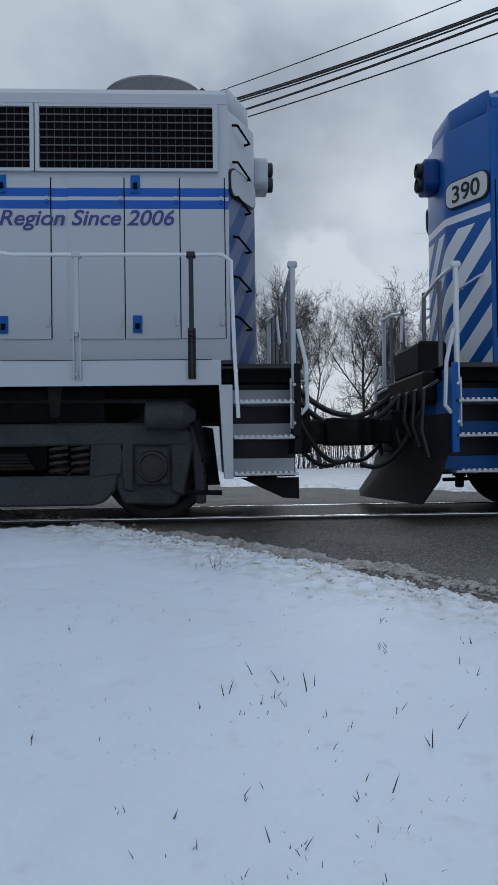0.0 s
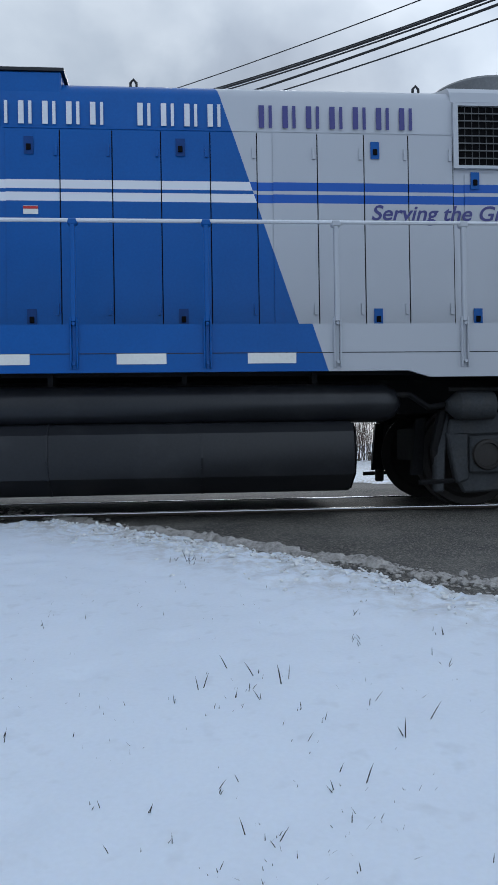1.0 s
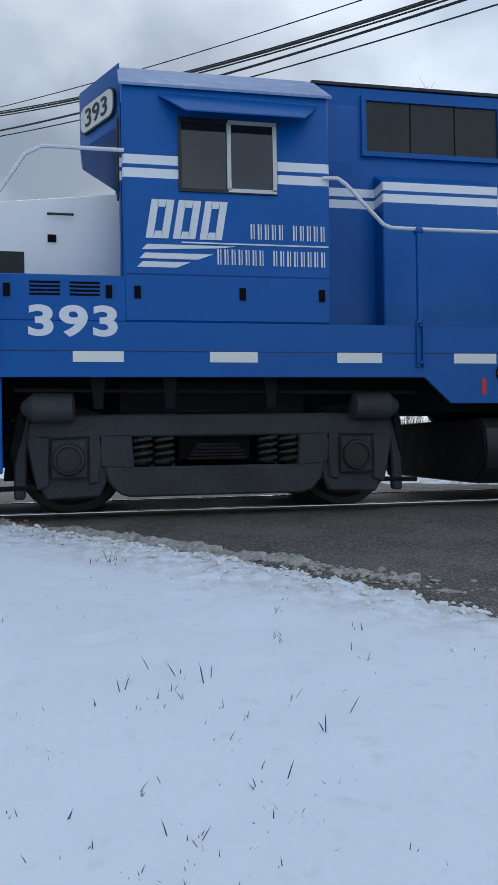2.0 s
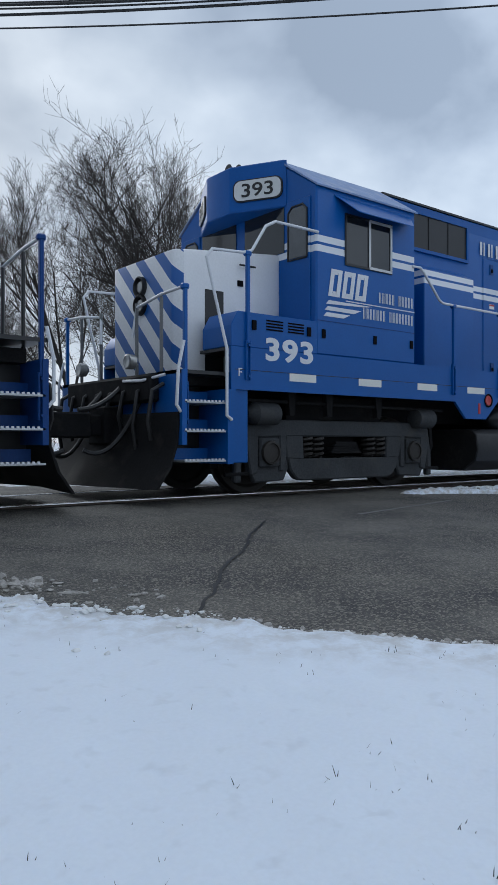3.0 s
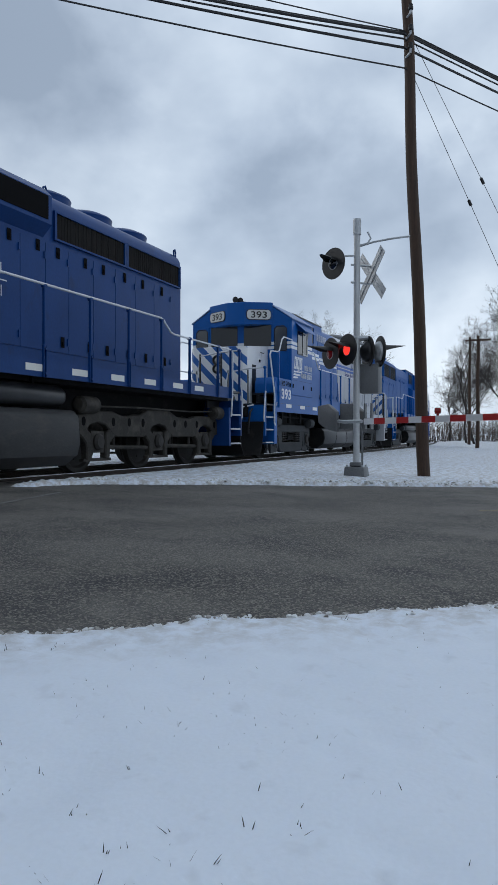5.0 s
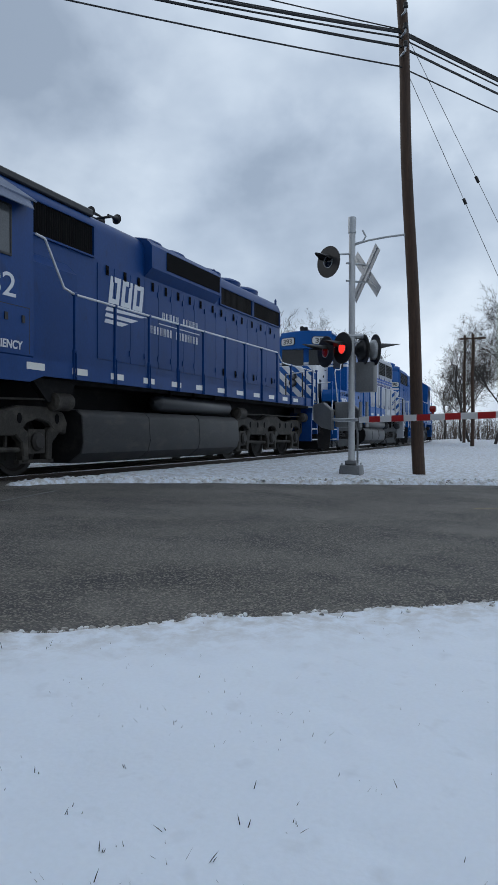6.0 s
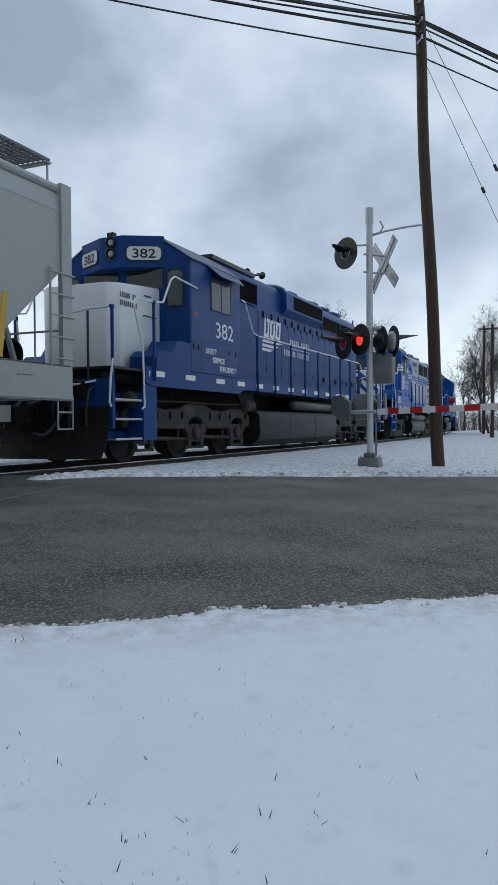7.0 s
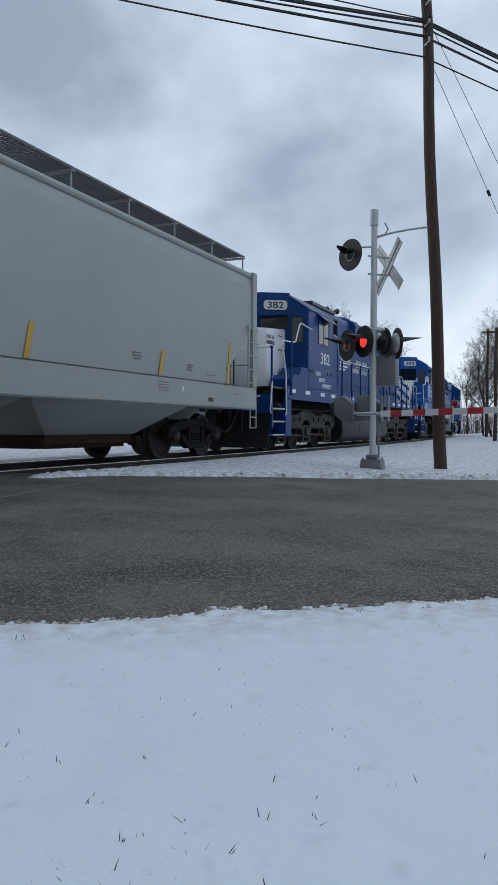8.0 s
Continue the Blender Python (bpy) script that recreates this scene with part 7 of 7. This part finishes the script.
    sweep(bm, [(x + 0.03, y - 0.11, z + 0.2), (x + 0.03, y - 0.11, 0.75), (x + 0.08, y - 0.05, 0.95)], 0.02, 8)
    part("conduit", bm, "cabinet", t)
    n = ACROSS
    d = Vector((n.x, n.y, 0))
    c = Vector((x, y, 1.0))
    bm = B()
    for s in (-0.28, 0.28):
        o = Vector((-n.y, n.x, 0)) * s
        sweep(bm, [c - d * 0.5 + o * 0.5, c + o, c + d * 0.6 + o + Vector((0, 0, 0.04))], 0.035, 6)
    part("gate_yoke", bm, "galv", t)
    for s in (-0.30, 0.30):
        o = Vector((-n.y, n.x, 0)) * s
        bm = B()
        ext(bm, [(0.22, -0.20), (0.72, -0.14), (1.10, 0.0), (1.10, 0.34), (0.62, 0.36), (0.22, 0.20)], "y", -0.04, 0.04)
        bevel(bm, 0.02)
        bm.transform(Matrix.Translation(c + o) @ pose(0, 0, 0, 0, 0, math.degrees(math.atan2(n.y, n.x))))
        part("counterweight", bm, "cabinet", t, "dark grey steel counterweight")
    for i in range(14):
        a, b = c - d * (0.36 + i * 0.41), c - d * (0.36 + (i + 1) * 0.41)
        bm = B()
        side = Vector((-n.y, n.x, 0)) * 0.028
        k = 0.056 - 0.001 * i
        vs = [bm.verts.new(p + side * s + Vector((0, 0, h))) for p in (a, b) for s, h in ((-1, -k), (1, -k), (1, k), (-1, k))]
        for q in ((0, 1, 2, 3), (7, 6, 5, 4), (0, 4, 5, 1), (1, 5, 6, 2), (2, 6, 7, 3), (3, 7, 4, 0)):
            bm.faces.new([vs[j] for j in q])
        part("gate_arm_panel", bm, "white" if i % 2 == 0 else "red", t, "white reflective gate panel" if i % 2 == 0 else "red reflective gate panel")
    for k in (2.85, 4.9):
        bm = B()
        lathe(bm, [(-0.05, 0.03), (-0.04, 0.05), (0.04, 0.05), (0.05, 0.03)], 14, Matrix.Translation(c - d * k + Vector((0, 0, 0.13))))
        sweep(bm, [c - d * k + Vector((0, 0, 0.05)), c - d * k + Vector((0, 0, 0.10))], 0.02, 6)
        part("gate_lamp", bm, "red_lens_dim", t, "small red gate lamp")
    t.location.z = -0.10
    return t


crossing_signal()

# ---- bare trees, scrub and houses beyond the track ----


def bare_tree(seed, height, spread, label):
    """Leafless tree: tapered trunk and limbs, and a crown of fine twigs with an uneven outline."""
    rnd = random.Random(seed)
    t = thing("tree", label, "tree", "bare winter trees")
    wood, twigs = B(), B()

    def limb(p, d, length, r, depth):
        pts, radii = [p], [r]
        n = 4 if depth < 3 else 3
        cur, q = d.normalized(), p
        for i in range(n):
            cur = (cur + Vector((rnd.gauss(0, 0.11), rnd.gauss(0, 0.11), 0.035 if depth else 0.02))).normalized()
            q = q + cur * length / n
            pts.append(q)
            radii.append(r * (1 - 0.5 * (i + 1) / n))
        sweep(wood if depth < 3 else twigs, pts, r, 7 if depth < 2 else 4 if depth < 4 else 3, radii)
        if depth >= 5:
            return
        count = (0, 7, 5, 5, 4)[depth] if depth else 9
        for k in range(count):
            f = (0.28 + 0.72 * (k + rnd.random()) / count) if depth == 0 else (0.2 + 0.8 * (k + rnd.random()) / count)
            i = min(int(f * n), n - 1)
            at = pts[i].lerp(pts[i + 1], f * n - i)
            axis = (pts[i + 1] - pts[i]).normalized()
            side = axis.orthogonal().normalized()
            side.rotate(Matrix.Rotation(rnd.uniform(0, 6.283), 3, axis))
            up = rnd.uniform(0.45, 0.9) * spread
            nd = (axis * (1.0 - 0.35 * spread) + side * up + Vector((0, 0, 0.18))).normalized()
            ln = length * rnd.uniform(0.42, 0.68) * (1.1 - 0.45 * f if depth == 0 else 1.0)
            limb(at, nd, ln, max(0.0065, radii[i] * rnd.uniform(0.42, 0.64)), depth + 1)
    limb(Vector((0, 0, -0.2)), Vector((rnd.gauss(0, 0.05), rnd.gauss(0, 0.05), 1)), height * 0.78, height * 0.0125, 0)
    top = max(v.co.z for m_ in (wood, twigs) for v in m_.verts)
    for m_ in (wood, twigs):
        m_.transform(Matrix.Scale(height / top, 4))
    trunk = part("trunk", wood, "bark", t)
    tagged(part("crown", twigs, "twig", t, "crown of fine leafless twigs", smooth=False), kind="stuff")
    return t


def ground_at(x, y):
    return snow_height(x, y) - 0.05


def polar(yaw, dist):
    a = radians(-yaw)
    return dist * math.sin(a), dist * math.cos(a)


makers = [bare_tree(21, 11.0, 0.98, "tall bare tree with fine grey-brown twigs"), bare_tree(34, 13.5, 0.76, "tall slender bare tree with upright limbs"), bare_tree(55, 10.0, 1.05, "broad bare tree with spreading crooked limbs")]
spots = [(0, -29.8, 31, 1.3), (1, -33.0, 33, 1.0), (1, -31.8, 30, 0.95), (1, -26.5, 36, 1.05), (0, -31.2, 40, 1.2),
         (2, -15.4, 44, 1.2), (0, -5.5, 46, 1.08), (1, -8.2, 44, 0.90), (0, -11.2, 47, 1.08), (2, -20.5, 40, 1.0), (2, -18.0, 50, 1.2), (1, -2.5, 50, 0.9),
         (2, -72.6, 84, 1.5), (2, -70.9, 92, 1.66), (2, -75.2, 95, 1.3), (2, -84.6, 62, 1.02), (2, -86.3, 58, 1.22), (2, -84.0, 66, 0.95), (0, -82.8, 84, 0.78), (0, -88.5, 70, 0.9), (2, 6.0, 60, 1.0), (0, -44.0, 60, 1.1), (1, -48.0, 70, 0.9)]
random.seed(6)
for i, (k, yaw, dist, size) in enumerate(spots):
    x, y = polar(yaw, dist)
    m = pose(x, y, ground_at(x, y), 0, 0, random.uniform(0, 360)) @ Matrix.Diagonal((size, size, size, 1))
    if i == 0:
        makers[0].matrix_basis = m
    elif i == 1:
        makers[1].matrix_basis = m
    elif i == 5:
        makers[2].matrix_basis = m
    else:
        c = copy_thing(makers[k], pose(x, y, ground_at(x, y), 0, 0, random.uniform(0, 360)))
        c.scale = (size, size, size)


def scrub(name, yaw0, yaw1, dist, tall, count, seed, label):
    """A thicket of thin upright stems."""
    rnd = random.Random(seed)
    bm = B()
    for i in range(count):
        yaw, dd = rnd.uniform(yaw0, yaw1), dist * rnd.uniform(0.93, 1.1)
        x, y = polar(yaw, dd)
        h = tall * rnd.uniform(0.35, 1.0)
        p = Vector((x, y, fall(y) - 0.2))
        lean = Vector((rnd.gauss(0, 0.16), rnd.gauss(0, 0.16), 0)) * h
        sweep(bm, [p, p + lean * 0.4 + Vector((0, 0, h * 0.55)), p + lean + Vector((0, 0, h))], 0.02, 3, [0.022, 0.014, 0.005])
        for k in range(5):
            q = p + lean * rnd.uniform(0.3, 0.8) + Vector((0, 0, h * rnd.uniform(0.3, 0.85)))
            sweep(bm, [q, q + Vector((rnd.gauss(0, 0.22), rnd.gauss(0, 0.22), rnd.uniform(0.1, 0.35))) * h * 0.6], 0.01, 3, [0.011, 0.004])
    return tagged(part(name, bm, "brush", None, smooth=False), label, "scrub", kind="stuff")


scrub("scrub", -2.0, -24.0, 48, 5.2, 620, 2, "dense leafless scrub along the far field edge")
scrub("scrub", -25.0, -46.0, 45, 4.0, 420, 3, "leafless scrub below bare trees")
scrub("scrub", -80.0, -92.0, 88, 3.6, 900, 5, "brown leafless scrub beside the far track")


def house(yaw, dist, turn, w, d, h, roof, label, porch):
    """A plain sided house with a gabled roof."""
    x, y = polar(yaw, dist)
    t = thing("house", label, "house", "", "", pose(x, y, fall(y) - 0.05, 0, 0, turn))
    bm = B()
    box(bm, -w / 2, w / 2, -d / 2, d / 2, 0, h)
    ext(bm, [(-d / 2, h), (d / 2, h), (0, h + roof)], "x", -w / 2, w / 2)
    wall = part("wall", bm, "siding", t, "white clapboard wall", smooth=False)
    n = int(h / 0.2)
    for i in range(n):
        bm = B()
        ext(bm, [(-d / 2 - 0.022, i * h / n), (-d / 2, i * h / n), (-d / 2, (i + 1) * h / n), (-d / 2 - 0.006, (i + 1) * h / n)], "x", -w / 2, w / 2)
        part("clapboard", bm, "siding", wall, smooth=False)
    bm = B()
    for s in (-1, 1):
        ext(bm, [(s * (d / 2 + 0.35), h - 0.12), (0, h + roof + 0.03), (0, h + roof + 0.17), (s * (d / 2 + 0.35), h + 0.02)], "x", -w / 2 - 0.3, w / 2 + 0.3)
    part("roof", bm, "roofing", t, "roof under snow", smooth=False)
    for wx in (-w * 0.41, w * 0.41):
        bm = B()
        box(bm, wx - 0.5, wx + 0.5, -d / 2 - 0.06, -d / 2 - 0.02, 0.95, 2.15)
        f = part("window", bm, "white", t, smooth=False)
        bm = B()
        box(bm, wx - 0.42, wx + 0.42, -d / 2 - 0.075, -d / 2 - 0.055, 1.03, 2.07)
        part("pane", bm, "glass", f, smooth=False)
    bm = B()
    box(bm, -0.45, 0.45, -d / 2 - 0.05, -d / 2 - 0.02, 0.1, 2.1)
    part("door", bm, "tank", t, smooth=False)
    if porch:
        for i in range(22):
            bm = B()
            px = -w / 2 + w * i / 21
            box(bm, px - 0.03, px + 0.03, -d / 2 - 1.6, -d / 2 - 1.54, 0.1, 1.0)
            part("baluster", bm, "white", t, smooth=False)
        bm = B()
        box(bm, -w / 2, w / 2, -d / 2 - 1.62, -d / 2 - 1.52, 1.0, 1.08)
        box(bm, -w / 2, w / 2, -d / 2 - 1.65, -d / 2, 0.0, 0.12)
        part("porch", bm, "white", t, smooth=False)
    return t


house(3.0, 47, -3, 12.0, 8.0, 4.4, 2.6, "white clapboard house with porch rails beyond the track", True)
house(-50.6, 62, 50, 6.0, 7.0, 2.9, 1.4, "low white shed in the snowy field", False)

# Specks of grass and litter showing through the thin snow.


def specks():
    rnd = random.Random(19)
    bm = B()
    for i in range(2600):
        a, r = radians(rnd.uniform(-26, 96)), 1.15 + 3.6 * rnd.random() ** 1.3
        x, y = r * math.sin(a), r * math.cos(a)
        if wob(x, y, 2.6, 31) + rnd.uniform(-0.25, 0.25) < 0.22 or on_road(x, y) > -0.15:
            continue
        z = snow_height(x, y)
        h, w = rnd.uniform(0.004, 0.016), rnd.uniform(0.0008, 0.002)
        d = Vector((rnd.uniform(-1, 1), rnd.uniform(-0.5, 0.5), 0)).normalized() * w
        lean = Vector((rnd.gauss(0, 0.8), rnd.gauss(0, 0.8), 0)) * h
        b0, top = Vector((x, y, z - 0.004)), Vector((x, y, z + h)) + lean
        back = Vector((0, 0.001, 0))
        v = [bm.verts.new(q) for q in (b0 - d, b0 + d, top, b0 + back)]
        bm.faces.new((v[0], v[1], v[2]))
        bm.faces.new((v[1], v[3], v[2]))
        bm.faces.new((v[3], v[0], v[2]))
    return tagged(part("grass_specks", bm, "grass", None, smooth=False), "tiny dead grass tips through thin snow", "grass", kind="stuff")


specks()


def motions():
    """The whole train runs to the right; its wheels roll."""
    for ob, x, turn in TRAIN:
        walk(ob, [(t, pose(x + s, (track_y(x + s - 5) + track_y(x + s + 5)) / 2, 0, 0, 0,
                           turn + math.degrees(math.atan2(track_y(x + s + 5) - track_y(x + s - 5), 10)))) for t, s in RUN])
    ts, ss = [t for t, s in RUN], [s for t, s in RUN]
    for w, x, r, way in WHEELS:
        rows = [(k / 10, pose(x, 0, r, 0, way * math.degrees(float(np.interp(k / 10, ts, ss)) / r), 0)) for k in range(81)]
        walk(w, rows)


motions()
